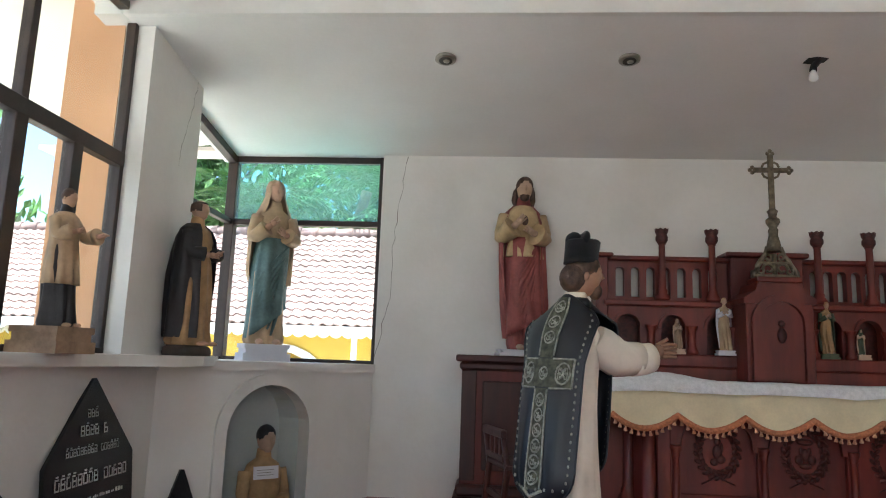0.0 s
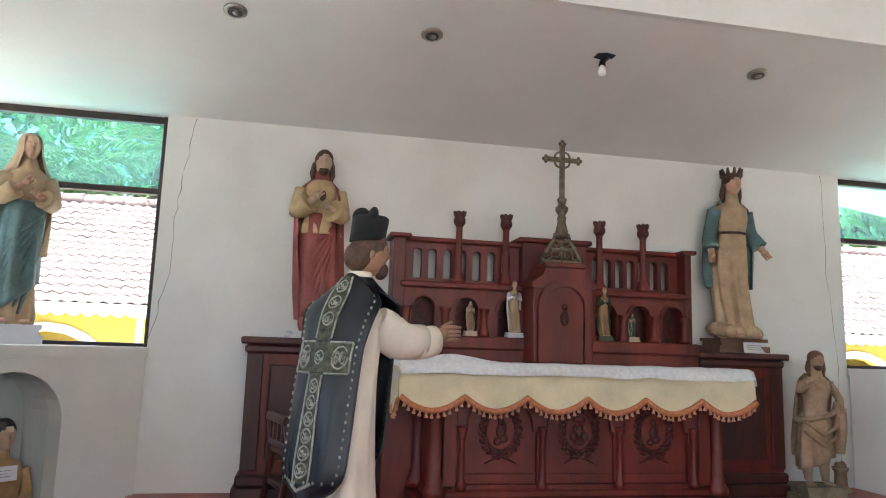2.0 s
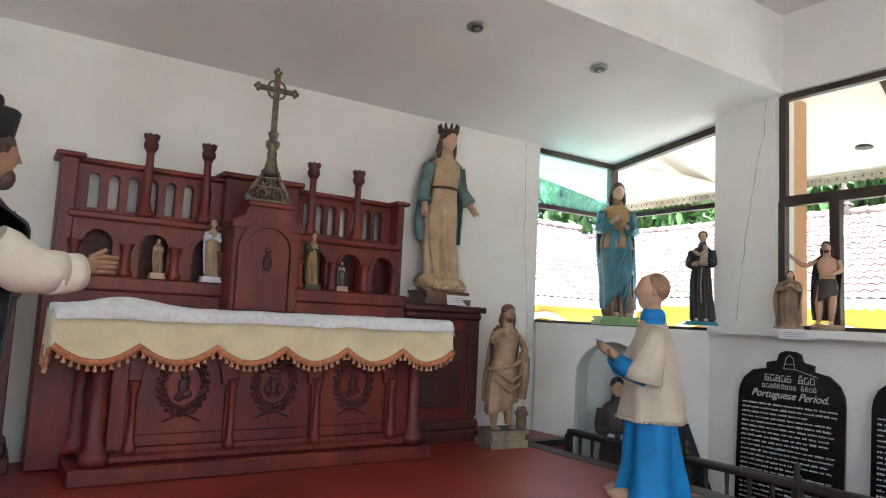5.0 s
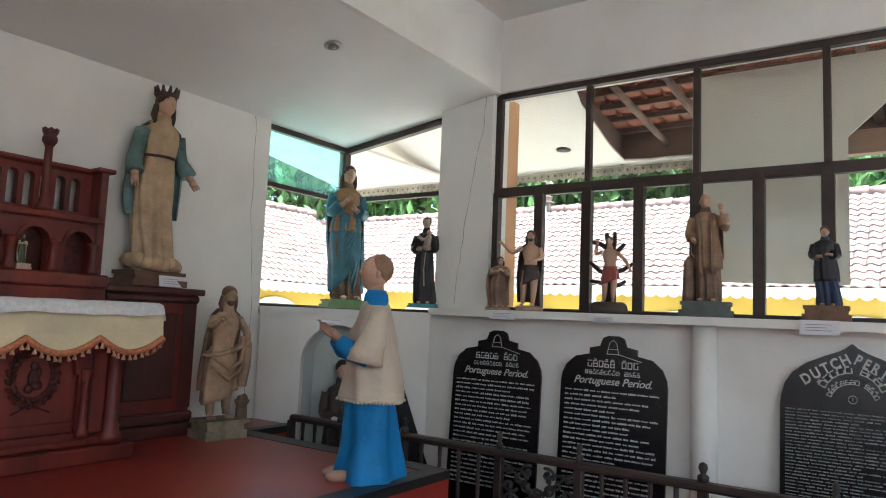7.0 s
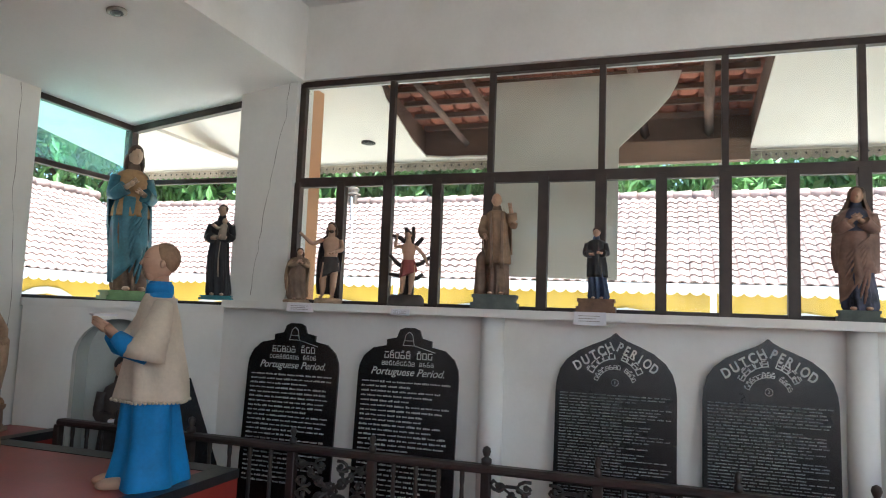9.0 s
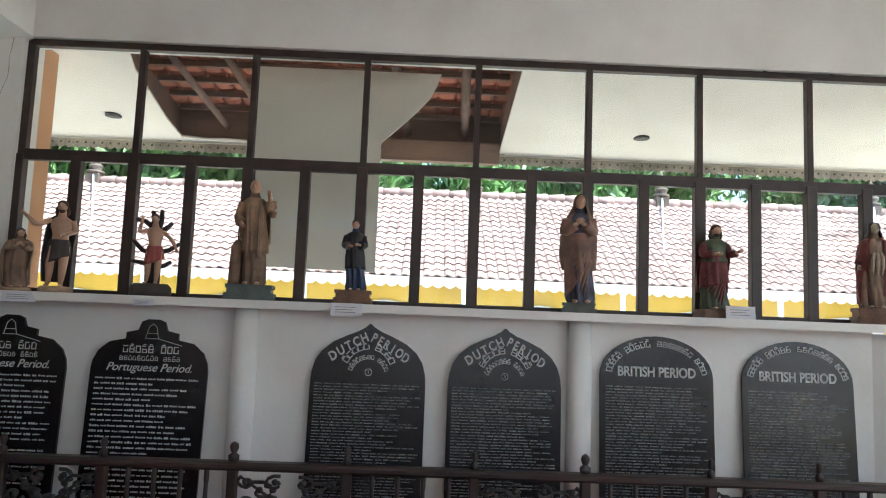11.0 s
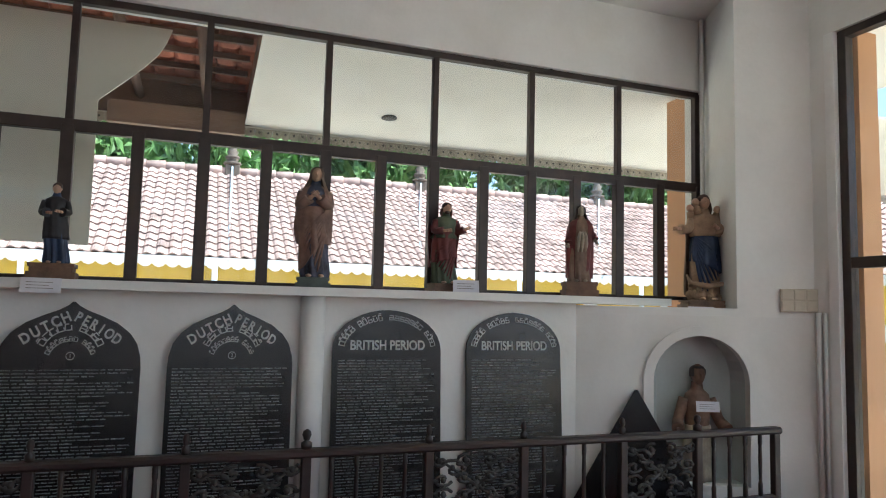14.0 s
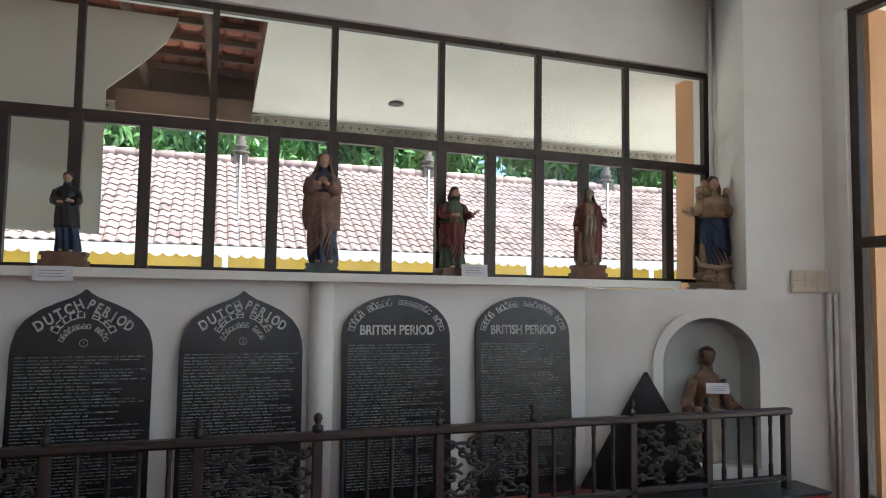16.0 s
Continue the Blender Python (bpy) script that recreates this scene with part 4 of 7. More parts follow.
def altar_cloth():
    a = empty("altar_cloth", "white lace over cream satin cloth with a scalloped tasselled hem", "altar cloth", Matrix.Translation((2.12, 6.8, PLAT)))
    x0, x1, n = -1.39, 1.385, 6
    rng = random.Random(5)
    # lace on top, lightly rumpled, turned down at the front
    bm = bmesh.new()
    nx = 70
    sect = [(0.5, 1.062), (0.25, 1.068), (-0.03, 1.072), (-0.092, 1.058), (-0.112, 1.018), (-0.113, 0.985)]
    grid = []
    for i in range(nx + 1):
        x = x0 + (x1 - x0) * i / nx
        row = []
        for j, (y, z) in enumerate(sect):
            d = noise.noise((x * 5, j * 1.3, 2.0)) * 0.012
            row.append(bm.verts.new((x, y + d * (j > 2), z + abs(d) * (j < 4) + (0.05 * math.exp(-((x + 1.0) / 0.22) ** 2) * (j == 2)) + (d if j == 5 else 0))))
        grid.append(row)
    for i in range(nx):
        for j in range(len(sect) - 1):
            bm.faces.new((grid[i][j], grid[i + 1][j], grid[i + 1][j + 1], grid[i][j + 1]))
    for row in (grid[0], grid[-1]):
        low = [bm.verts.new((v.co.x + (0.012 if row is grid[-1] else -0.012), v.co.y, 0.95)) for v in row[:5]]
        for j in range(4):
            bm.faces.new((row[j], row[j + 1], low[j + 1], low[j]))
    part("lace_top", bm, LACE, a, "white lace top cloth", True)
    # scalloped satin hanging
    def hem(u):
        s = (u * n) % 1.0
        return 0.725 + 0.10 * (abs(2 * s - 1) ** 1.9)
    bm = bmesh.new()
    nx = 180
    prev = None
    for i in range(nx + 1):
        u = i / nx
        x = x0 - 0.01 + (x1 - x0 + 0.02) * u
        zb = hem(u)
        col = []
        for j in range(6):
            w = j / 5
            z = 1.0 + (zb - 1.0) * w
            col.append(bm.verts.new((x, -0.078 - 0.02 * w - 0.006 * math.sin(u * 60 + w) * w - 0.012 * math.cos(2 * math.pi * u * n) * w, z)))
        if prev:
            for j in range(5):
                bm.faces.new((prev[j], col[j], col[j + 1], prev[j + 1]))
        prev = col
    # side fall
    for xs in (x0 - 0.012, x1 + 0.012):
        prev = None
        for i in range(31):
            u = i / 30
            y = -0.09 + 0.6 * u
            zb = 0.70 + 0.105 * (abs(2 * ((u * 1.5) % 1.0) - 1) ** 1.9)
            col = [bm.verts.new((xs + 0.012 * math.sin(i * 1.1) * w, y, 1.03 + (zb - 1.03) * w)) for w in (0, 0.5, 1)]
            if prev:
                for j in range(2):
                    bm.faces.new((prev[j], col[j], col[j + 1], prev[j + 1]))
            prev = col
    part("satin_fall", bm, CREAM, a, "cream satin hanging", True)
    bm = bmesh.new()
    pts = []
    for i in range(121):
        u = i / 120
        pts.append((x0 + (x1 - x0) * u, -0.108 - 0.012 * math.cos(2 * math.pi * u * n), hem(u) + 0.004))
    tube(bm, pts, 0.023, 6)
    for xs in (x0 - 0.014, x1 + 0.014):
        tube(bm, [(xs, -0.09 + 0.6 * i / 20, 0.70 + 0.105 * (abs(2 * ((i / 20 * 1.5) % 1.0) - 1) ** 1.9)) for i in range(21)], 0.017, 6)
    part("braid", bm, FRINGE, a, "golden brown braid", True)
    bm = bmesh.new()
    turned(bm, 0, 0, [(0.004, 0.0), (0.009, -0.008), (0.007, -0.014), (0.015, -0.036), (0.012, -0.041)], 7)
    me = part("tassel", bm, TASSEL, a, "", True)
    me.location = (x0 + 0.03, -0.11, hem(0.01) - 0.008)
    for i in range(1, 66):
        u = (i + 0.5) / 66
        t = new("tassel", me.data)
        t.parent = a
        t.location = (x0 + (x1 - x0) * u, -0.11 - 0.012 * math.cos(2 * math.pi * u * n), hem(u) - 0.01)
        t.rotation_euler = (rng.uniform(-0.15, 0.15), rng.uniform(-0.2, 0.2), 0)
    for i in range(9):
        t = new("tassel", me.data)
        t.parent = a
        u = (i + 0.5) / 9
        t.location = (x0 - 0.016, -0.09 + 0.6 * u, 0.69 + 0.105 * (abs(2 * ((u * 1.5) % 1.0) - 1) ** 1.9))


altar_cloth()


def side_cabinet(name, x0, x1, label):
    c = empty(name, label, "cabinet", Matrix.Translation(((x0 + x1) / 2, 7.3, PLAT)))
    w = (x1 - x0) / 2
    solid("plinth", (-w - 0.05, w + 0.05, -0.05, 0.3, 0.0, 0.10), WOOD_DARK, c, 0.008)
    solid("base_moulding", (-w - 0.03, w + 0.03, -0.03, 0.3, 0.10, 0.19), WOOD_DARK, c, 0.02)
    solid("body", (-w, w, 0, 0.3, 0.19, 1.10), WOOD, c, 0.006)
    for x in (-w + 0.06, w - 0.06):
        solid("stile", (x - 0.06, x + 0.06, -0.02, 0.0, 0.22, 1.08), WOOD_DARK, c, 0.006)
    bm = bmesh.new()
    box(bm, -w + 0.17, w - 0.17, -0.012, 0.0, 0.30, 1.0, 0.01)
    part("door_panel", bm, WOOD_DARK, c)
    solid("cornice", (-w - 0.02, w + 0.02, -0.035, 0.3, 1.08, 1.15), WOOD_DARK, c, 0.02)
    solid("cap", (-w - 0.05, w + 0.05, -0.06, 0.3, 1.15, 1.205), WOOD_DARK, c, 0.012)


side_cabinet("side_cabinet", -0.36, 0.55, "reddish wooden side cabinet with moulded base and cornice")
side_cabinet("side_cabinet", 3.42, 4.2, "dark wooden side cabinet with moulded base and cornice")


def retable():
    r = empty("retable", "carved mahogany altar back with niches, gallery and tabernacle", "retable", Matrix.Translation((2.1, 7.36, 1.66)))
    solid("substructure", (-1.42, 1.28, -0.1, 0.24, -1.2, -0.04), WOOD, r, 0.008)
    solid("gradine", (-1.42, 1.28, -0.12, 0.24, -0.04, 0.06), WOOD, r, 0.012)
    for s, x0, x1 in (("left", -1.28, -0.28), ("right", 0.30, 1.20)):
        w = x1 - x0
        bm = bmesh.new()
        holes = [(x0 + 0.16 + (w - 0.28) * i / 2 + 0.0, 0.19, 0.06, 0.28) for i in range(3)]
        arched(bm, x0, x1, -0.02, 0.06, 0.06, 0.44, holes, 8)
        part("niche_arcade", bm, WOOD, r)
        # plain uncarved backs, coloured darker than the arcade in front
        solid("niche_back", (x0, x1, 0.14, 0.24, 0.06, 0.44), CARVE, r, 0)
        for c, wd, zb, zs in holes:
            bm = bmesh.new()
            arch_band(bm, c, 0.095, 0.025, -0.035, -0.015, 0.27, 0.28, 10)
            part("arch_moulding", bm, WOOD, r)
        for i in range(4):
            x = x0 + 0.02 + (w - 0.04) * i / 3
            bm = bmesh.new()
            turned(bm, x, -0.05, [(0.05, 0.06), (0.05, 0.09), (0.032, 0.12), (0.03, 0.24), (0.045, 0.27), (0.05, 0.29)], 10)
            part("small_column", bm, WOOD, r)
        solid("middle_cornice", (x0 - 0.04, x1 + 0.04, -0.07, 0.24, 0.44, 0.49), WOOD, r, 0.012)
        bm = bmesh.new()
        n = 7
        holes = [(x0 + 0.12 + (w - 0.24) * i / (n - 1), 0.072, 0.53, 0.745) for i in range(n)]
        arched(bm, x0, x1, 0.10, 0.17, 0.49, 0.83, holes, 6)
        part("gallery", bm, WOOD, r, "open gallery of arched slots")
        solid("top_cornice", (x0 - 0.03, x1 + 0.03, 0.05, 0.24, 0.83, 0.87), WOOD, r, 0.012)
    for x0, x1 in ((-1.38, -1.28), (1.20, 1.26)):
        solid("end_post", (x0, x1, -0.04, 0.24, 0.06, 0.84), WOOD, r, 0.008)
        solid("end_cap", (x0 - 0.04, x1 + 0.04, -0.07, 0.24, 0.84, 0.875), WOOD, r, 0.01)
    solid("centre_back", (-0.28, 0.30, 0.02, 0.24, 0.06, 0.87), WOOD, r, 0.006)
    solid("centre_cornice", (-0.32, 0.34, -0.02, 0.24, 0.87, 0.91), WOOD, r, 0.01)
    t = -0.045
    solid("tabernacle", (t - 0.25, t + 0.25, -0.34, 0.1, -0.13, 0.50), WOOD, r, 0.008)
    bm = bmesh.new()
    arch_band(bm, t, 0.165, 0.055, -0.38, -0.33, -0.12, 0.31, 14)
    part("tabernacle_arch", bm, WOOD, r)
    bm = bmesh.new()
    plate(bm, [(t - 0.16, -0.11), (t + 0.16, -0.11), (t + 0.16, 0.31)] + [(t + 0.16 * math.cos(math.pi * i / 10), 0.31 + 0.16 * math.sin(math.pi * i / 10)) for i in range(1, 10)] + [(t - 0.16, 0.31)], 0.02)
    move(bm, Matrix.Translation((0, -0.355, 0)))
    dr = part("tabernacle_door", bm, WOOD, r, "arched door")
    bm = bmesh.new()
    ball(bm, (t, -0.36, 0.22), (0.035, 0.015, 0.06), 0, 8, 6)
    ball(bm, (t, -0.36, 0.31), (0.025, 0.015, 0.025), 0, 8, 6)
    part("carved_emblem", bm, CARVE, dr)
    bm = bmesh.new()
    plate(bm, [(t - 0.27, 0.46), (t + 0.27, 0.46), (t + 0.27, 0.50), (t + 0.18, 0.56), (t + 0.16, 0.62), (t - 0.16, 0.62), (t - 0.18, 0.56), (t - 0.27, 0.50)], 0.4)
    move(bm, Matrix.Translation((0, -0.36, 0)))
    part("pediment", bm, WOOD, r)
    solid("cross_stand", (t - 0.17, t + 0.17, -0.38, -0.16, 0.62, 0.665), WOOD, r, 0.01)


retable()


def candlestick(x):
    c = empty("candlestick", "turned mahogany candlestick with a crown-like top", "candlestick", Matrix.Translation((x, 7.35, 2.152)), "candlesticks on the altar back")
    bm = bmesh.new()
    turned(bm, 0, 0, [(0.06, 0), (0.06, 0.03), (0.038, 0.06), (0.04, 0.08), (0.03, 0.1), (0.026, 0.46), (0.034, 0.47)], 14)
    part("stem", bm, WOOD, c)
    bm = bmesh.new()
    turned(bm, 0, 0, [(0.03, 0.47), (0.05, 0.50), (0.05, 0.53), (0.042, 0.545), (0.052, 0.57), (0.05, 0.575)], 14)
    ring = []
    for i in range(16):
        a, z = i * math.pi / 8, 0.598 if i % 2 else 0.586
        ring.append([bm.verts.new((r * math.cos(a), r * math.sin(a), h)) for r, h in ((0.052, 0.565), (0.056, z), (0.040, z), (0.038, 0.565))])
    for a, b in zip(ring, ring[1:] + ring[:1]):
        for q in range(4):
            bm.faces.new((a[q], b[q], b[(q + 1) % 4], a[(q + 1) % 4]))
    part("drip_cup", bm, CARVE, c, "dark crown-like cup")


for x in (1.263, 1.667, 2.505, 2.912):
    candlestick(x)


def altar_cross():
    c = empty("altar_cross", "tall aged brass cross on a pierced foot", "cross", Matrix.Translation((2.055, 7.08, 2.325)) @ Matrix.Scale(0.945, 4))
    bm = bmesh.new()
    for s in (-1, 1):
        tube(bm, [(s * 0.165, 0, 0.0), (s * 0.17, 0, 0.05), (s * 0.14, 0, 0.09), (s * 0.11, 0, 0.14), (s * 0.075, 0, 0.19), (s * 0.055, 0, 0.26)], [0.03, 0.026, 0.022, 0.022, 0.02, 0.018], 7)
        for cx, cz, r, st in ((0.055, 0.075, 0.045, 0.0), (0.12, 0.055, 0.03, 2.0), (0.05, 0.165, 0.03, 1.0)):
            tube(bm, [(s * (cx + r * (1 - k / 22) * math.cos(st + k * 0.5)), -0.012, cz + r * (1 - k / 22) * math.sin(st + k * 0.5)) for k in range(12)], 0.012, 6)
    box(bm, -0.17, 0.17, -0.05, 0.05, 0, 0.025, 0.006)
    box(bm, -0.11, 0.11, -0.02, 0.02, 0.115, 0.135, 0.004)
    tube(bm, [(0, 0, 0.02), (0, 0, 0.2)], 0.02, 6)
    part("pierced_foot", bm, BRASS, c, "pierced scrollwork foot")
    bm = bmesh.new()
    turned(bm, 0, 0, [(0.065, 0.22), (0.05, 0.3), (0.035, 0.36), (0.04, 0.40), (0.03, 0.42), (0.055, 0.46), (0.055, 0.49), (0.03, 0.51), (0.036, 0.54), (0.045, 0.56), (0.025, 0.58)], 12)
    part("knop", bm, BRASS, c)
    bm = bmesh.new()
    box(bm, -0.022, 0.022, -0.015, 0.015, 0.56, 1.05, 0.005)
    box(bm, -0.14, 0.14, -0.015, 0.015, 0.895, 0.935, 0.005)
    for x, z in ((0.15, 0.915), (-0.15, 0.915), (0, 1.06)):
        for dx, dz in ((0.02, 0), (-0.02, 0), (0, 0.022), (0, -0.022)):
            ball(bm, (x + dx, 0, z + dz), (0.018, 0.014, 0.018), 0, 7, 5)
    for s in (-1, 1):
        for q in (-1, 1):
            tube(bm, [(s * 0.025, 0, 0.915 + q * 0.07), (s * 0.055, 0, 0.915 + q * 0.055), (s * 0.07, 0, 0.915 + q * 0.025)], 0.01, 5)
    part("cross", bm, BRASS, c)


altar_cross()

# ---- statues ----


def loft(bm, rings, seg=28, mi=0, arc=None, folds=9, seed=0.0, sub=1, hem=None):
    """A draped form: rings of (z, cx, cy, rx, ry, fold depth). arc: (from, to) in degrees, 0 to the front, for an open cloak.
    hem: (left, right) height added to the lowest ring at either side, fading upwards."""
    out = []
    closed = arc is None
    a0, a1 = (0, 360) if closed else arc
    cnt = seg if closed else seg + 1
    rows = []
    for a, b in zip(rings, rings[1:]):
        for j in range(sub):
            q = j / sub
            q = q * q * (3 - 2 * q) * 0.5 + q * 0.5
            rows.append([u + (v - u) * q for u, v in zip(a, b)])
    rows.append(list(rings[-1]))
    zlo, zhi = rings[0][0], rings[-1][0]
    for z, cx, cy, rx, ry, fd in rows:
        row = []
        for i in range(cnt):
            t = radians(a0 + (a1 - a0) * i / seg)
            s1 = math.sin(folds * t + seed + z * 3 + 0.8 * math.sin(3 * t + seed + z * 4))
            s2 = math.sin((folds * 0.55) * t + 2.1 * seed - z * 4)
            k = 1 + 1.45 * fd * (math.copysign(abs(s1) ** 0.55, s1) * (0.65 + 0.35 * math.sin(2 * t + seed)) + 0.7 * s2)
            zz = z
            if hem:
                side = 0.5 + 0.5 * math.sin(t)
                zz += (hem[0] + (hem[1] - hem[0]) * side) * ((zhi - z) / (zhi - zlo)) ** 1.5
            row.append(bm.verts.new((cx + rx * k * math.sin(t), cy - ry * k * math.cos(t), zz)))
        out.append(row)
    for a, b in zip(out, out[1:]):
        for i in range(cnt if closed else cnt - 1):
            j = (i + 1) % cnt
            f = bm.faces.new((a[i], a[j], b[j], b[i]))
            f.material_index, f.smooth = mi, True
    if closed:
        for r in (out[0][::-1], out[-1]):
            bm.faces.new(r).material_index = mi
    return out


def head(bm, c, s, skin, hair, style="short", tilt=0.0):
    """A plain head of size s (chin to crown) with a nose; hair short, long, veil, bald or tonsure."""
    x, y, z = c
    ball(bm, (x, y, z), (0.345 * s, 0.42 * s, 0.52 * s), skin, 16, 12)
    ball(bm, (x, y - 0.12 * s, z - 0.28 * s), (0.22 * s, 0.24 * s, 0.24 * s), skin, 10, 7)
    tube(bm, [(x, y - 0.385 * s, z + 0.10 * s), (x, y - 0.455 * s, z - 0.06 * s), (x, y - 0.39 * s, z - 0.10 * s)], [0.03 * s, 0.06 * s, 0.05 * s], 6, skin)
    ball(bm, (x, y - 0.30 * s, z + 0.13 * s), (0.24 * s, 0.11 * s, 0.045 * s), skin, 10, 5)
    ball(bm, (x, y - 0.33 * s, z - 0.24 * s), (0.10 * s, 0.05 * s, 0.03 * s), skin, 8, 5)
    for q in (-1, 1):
        ball(bm, (x + q * 0.34 * s, y + 0.04 * s, z - 0.04 * s), (0.045 * s, 0.08 * s, 0.12 * s), skin, 6, 5)
    if style in ("short", "long", "beard"):
        ball(bm, (x, y + 0.05 * s, z + 0.145 * s), (0.385 * s, 0.42 * s, 0.44 * s), hair, 14, 9)
    if style == "beard":
        ball(bm, (x, y - 0.16 * s, z - 0.38 * s), (0.22 * s, 0.20 * s, 0.24 * s), hair, 10, 7)
    if style in ("long", "beard"):
        for q in (-1, 1):
            tube(bm, [(x + q * 0.27 * s, y - 0.02 * s, z + 0.28 * s), (x + q * 0.37 * s, y + 0.06 * s, z - 0.1 * s), (x + q * 0.41 * s, y + 0.10 * s, z - 0.5 * s), (x + q * 0.36 * s, y + 0.0, z - 0.95 * s)], [0.08 * s, 0.11 * s, 0.13 * s, 0.05 * s], 8, hair)
        tube(bm, [(x, y + 0.25 * s, z + 0.2 * s), (x, y + 0.34 * s, z - 0.3 * s), (x, y + 0.34 * s, z - 0.9 * s)], [0.26 * s, 0.28 * s, 0.16 * s], 10, hair)
    if style == "veil":
        loft(bm, [(z - 1.25 * s, x, y + 0.24 * s, 0.86 * s, 0.5 * s, 0.05), (z - 0.75 * s, x, y + 0.18 * s, 0.62 * s, 0.48 * s, 0.05), (z - 0.25 * s, x, y + 0.10 * s, 0.45 * s, 0.46 * s, 0.03),
                  (z + 0.22 * s, x, y + 0.06 * s, 0.43 * s, 0.46 * s, 0.02), (z + 0.46 * s, x, y + 0.08 * s, 0.33 * s, 0.38 * s, 0.0), (z + 0.58 * s, x, y + 0.1 * s, 0.12 * s, 0.15 * s, 0)], 30, hair, (44, 316), 7, 0, 3)
        ball(bm, (x, y + 0.10 * s, z + 0.15 * s), (0.40 * s, 0.41 * s, 0.45 * s), hair, 14, 9)
    if style == "tonsure":
        loft(bm, [(z - 0.10 * s, x, y + 0.05 * s, 0.37 * s, 0.43 * s, 0), (z + 0.12 * s, x, y + 0.04 * s, 0.39 * s, 0.44 * s, 0.02), (z + 0.27 * s, x, y + 0.04 * s, 0.37 * s, 0.42 * s, 0.02), (z + 0.36 * s, x, y + 0.05 * s, 0.30 * s, 0.34 * s, 0)], 24, hair, (48, 312), 9)
        ball(bm, (x, y + 0.02 * s, z + 0.33 * s), (0.32 * s, 0.38 * s, 0.13 * s), hair, 12, 6)


def arm(bm, sh, el, ha, sleeve, skin=2, r=0.042, cuff=0.05, stop=0.74):
    """A bent arm in one sleeve with an open cuff, a wrist and a hand with fingers."""
    sh, el, ha = Vector(sh), Vector(el), Vector(ha)
    mid = el.lerp(ha, stop)
    pts, rad = [], []
    for j in range(9):
        q = j / 8
        p = sh.lerp(el, min(1, q * 1.9)) if q < 0.45 else (sh.lerp(el, 0.86).lerp(el.lerp(ha, 0.12), 0.5) if q < 0.55 else el.lerp(mid, (q - 0.5) * 2))
        pts.append(p)
        rad.append(r * (1.05 - 0.12 * math.sin(q * 3.1)) if q < 0.6 else r + (cuff - r) * (q - 0.6) / 0.4)
    tube(bm, pts, rad, 12, sleeve)
    d = (ha - mid).normalized()
    tube(bm, [mid - d * 0.01, ha], [0.021, 0.017], 8, skin)
    ball(bm, ha + d * 0.012, (0.019, 0.024, 0.021), skin, 8, 6)
    side = d.cross(Vector((0.3, 1, 0.2))).normalized()
    for k in (-1, 0, 1):
        q = ha + d * 0.02 + side * 0.011 * k
        tube(bm, [q, q + d * 0.035 + side * 0.004 * k], [0.008, 0.005], 5, skin)


ARMS = {
    "pray": [[(0.10, 0.0, 0.765), (0.13, -0.04, 0.63), (0.012, -0.125, 0.725)], [(-0.10, 0.0, 0.765), (-0.13, -0.04, 0.63), (-0.012, -0.125, 0.725)]],
    "chest": [[(0.10, 0.0, 0.765), (0.138, -0.03, 0.62), (0.03, -0.12, 0.66)], [(-0.10, 0.0, 0.765), (-0.138, -0.03, 0.62), (-0.045, -0.12, 0.71)]],
    "down": [[(0.095, 0.0, 0.765), (0.13, 0.0, 0.63), (0.18, -0.05, 0.525)], [(-0.095, 0.0, 0.765), (-0.128, 0.0, 0.61), (-0.14, -0.04, 0.49)]],
    "bless": [[(0.10, 0.0, 0.765), (0.155, -0.03, 0.66), (0.13, -0.08, 0.84)], [(-0.10, 0.0, 0.765), (-0.14, -0.03, 0.63), (-0.10, -0.10, 0.56)]],
    "hold": [[(0.10, 0.0, 0.765), (0.138, -0.03, 0.62), (0.05, -0.13, 0.63)], [(-0.10, 0.0, 0.765), (-0.138, -0.03, 0.62), (-0.05, -0.13, 0.61)]],
    "reach": [[(0.10, 0.0, 0.765), (0.13, -0.06, 0.65), (0.09, -0.24, 0.67)], [(-0.10, 0.0, 0.765), (-0.135, -0.04, 0.64), (-0.05, -0.14, 0.68)]],
    "aside": [[(0.10, 0.0, 0.765), (0.145, -0.03, 0.64), (0.20, -0.08, 0.68)], [(-0.10, 0.0, 0.765), (-0.135, -0.04, 0.63), (-0.03, -0.13, 0.64)]],
    "offer": [[(0.10, 0.0, 0.765), (0.14, -0.03, 0.64), (0.05, -0.13, 0.68)], [(-0.10, 0.0, 0.765), (-0.15, -0.05, 0.66), (-0.26, -0.10, 0.66)]],
    "point": [[(0.10, 0.0, 0.765), (0.14, -0.02, 0.64), (0.03, -0.12, 0.58)], [(-0.10, 0.0, 0.765), (-0.20, -0.08, 0.69), (-0.30, -0.13, 0.80)]],
    "mantle": [[(0.09, 0.0, 0.76), (0.15, -0.02, 0.65), (0.13, -0.08, 0.58)], [(-0.09, 0.0, 0.76), (-0.13, -0.03, 0.69), (-0.10, -0.10, 0.74)]],
    "bound": [[(0.09, 0.0, 0.755), (0.20, 0.03, 0.64), (0.25, 0.04, 0.52)], [(-0.09, 0.0, 0.755), (-0.20, 0.02, 0.74), (-0.17, 0.03, 0.90)]],
}


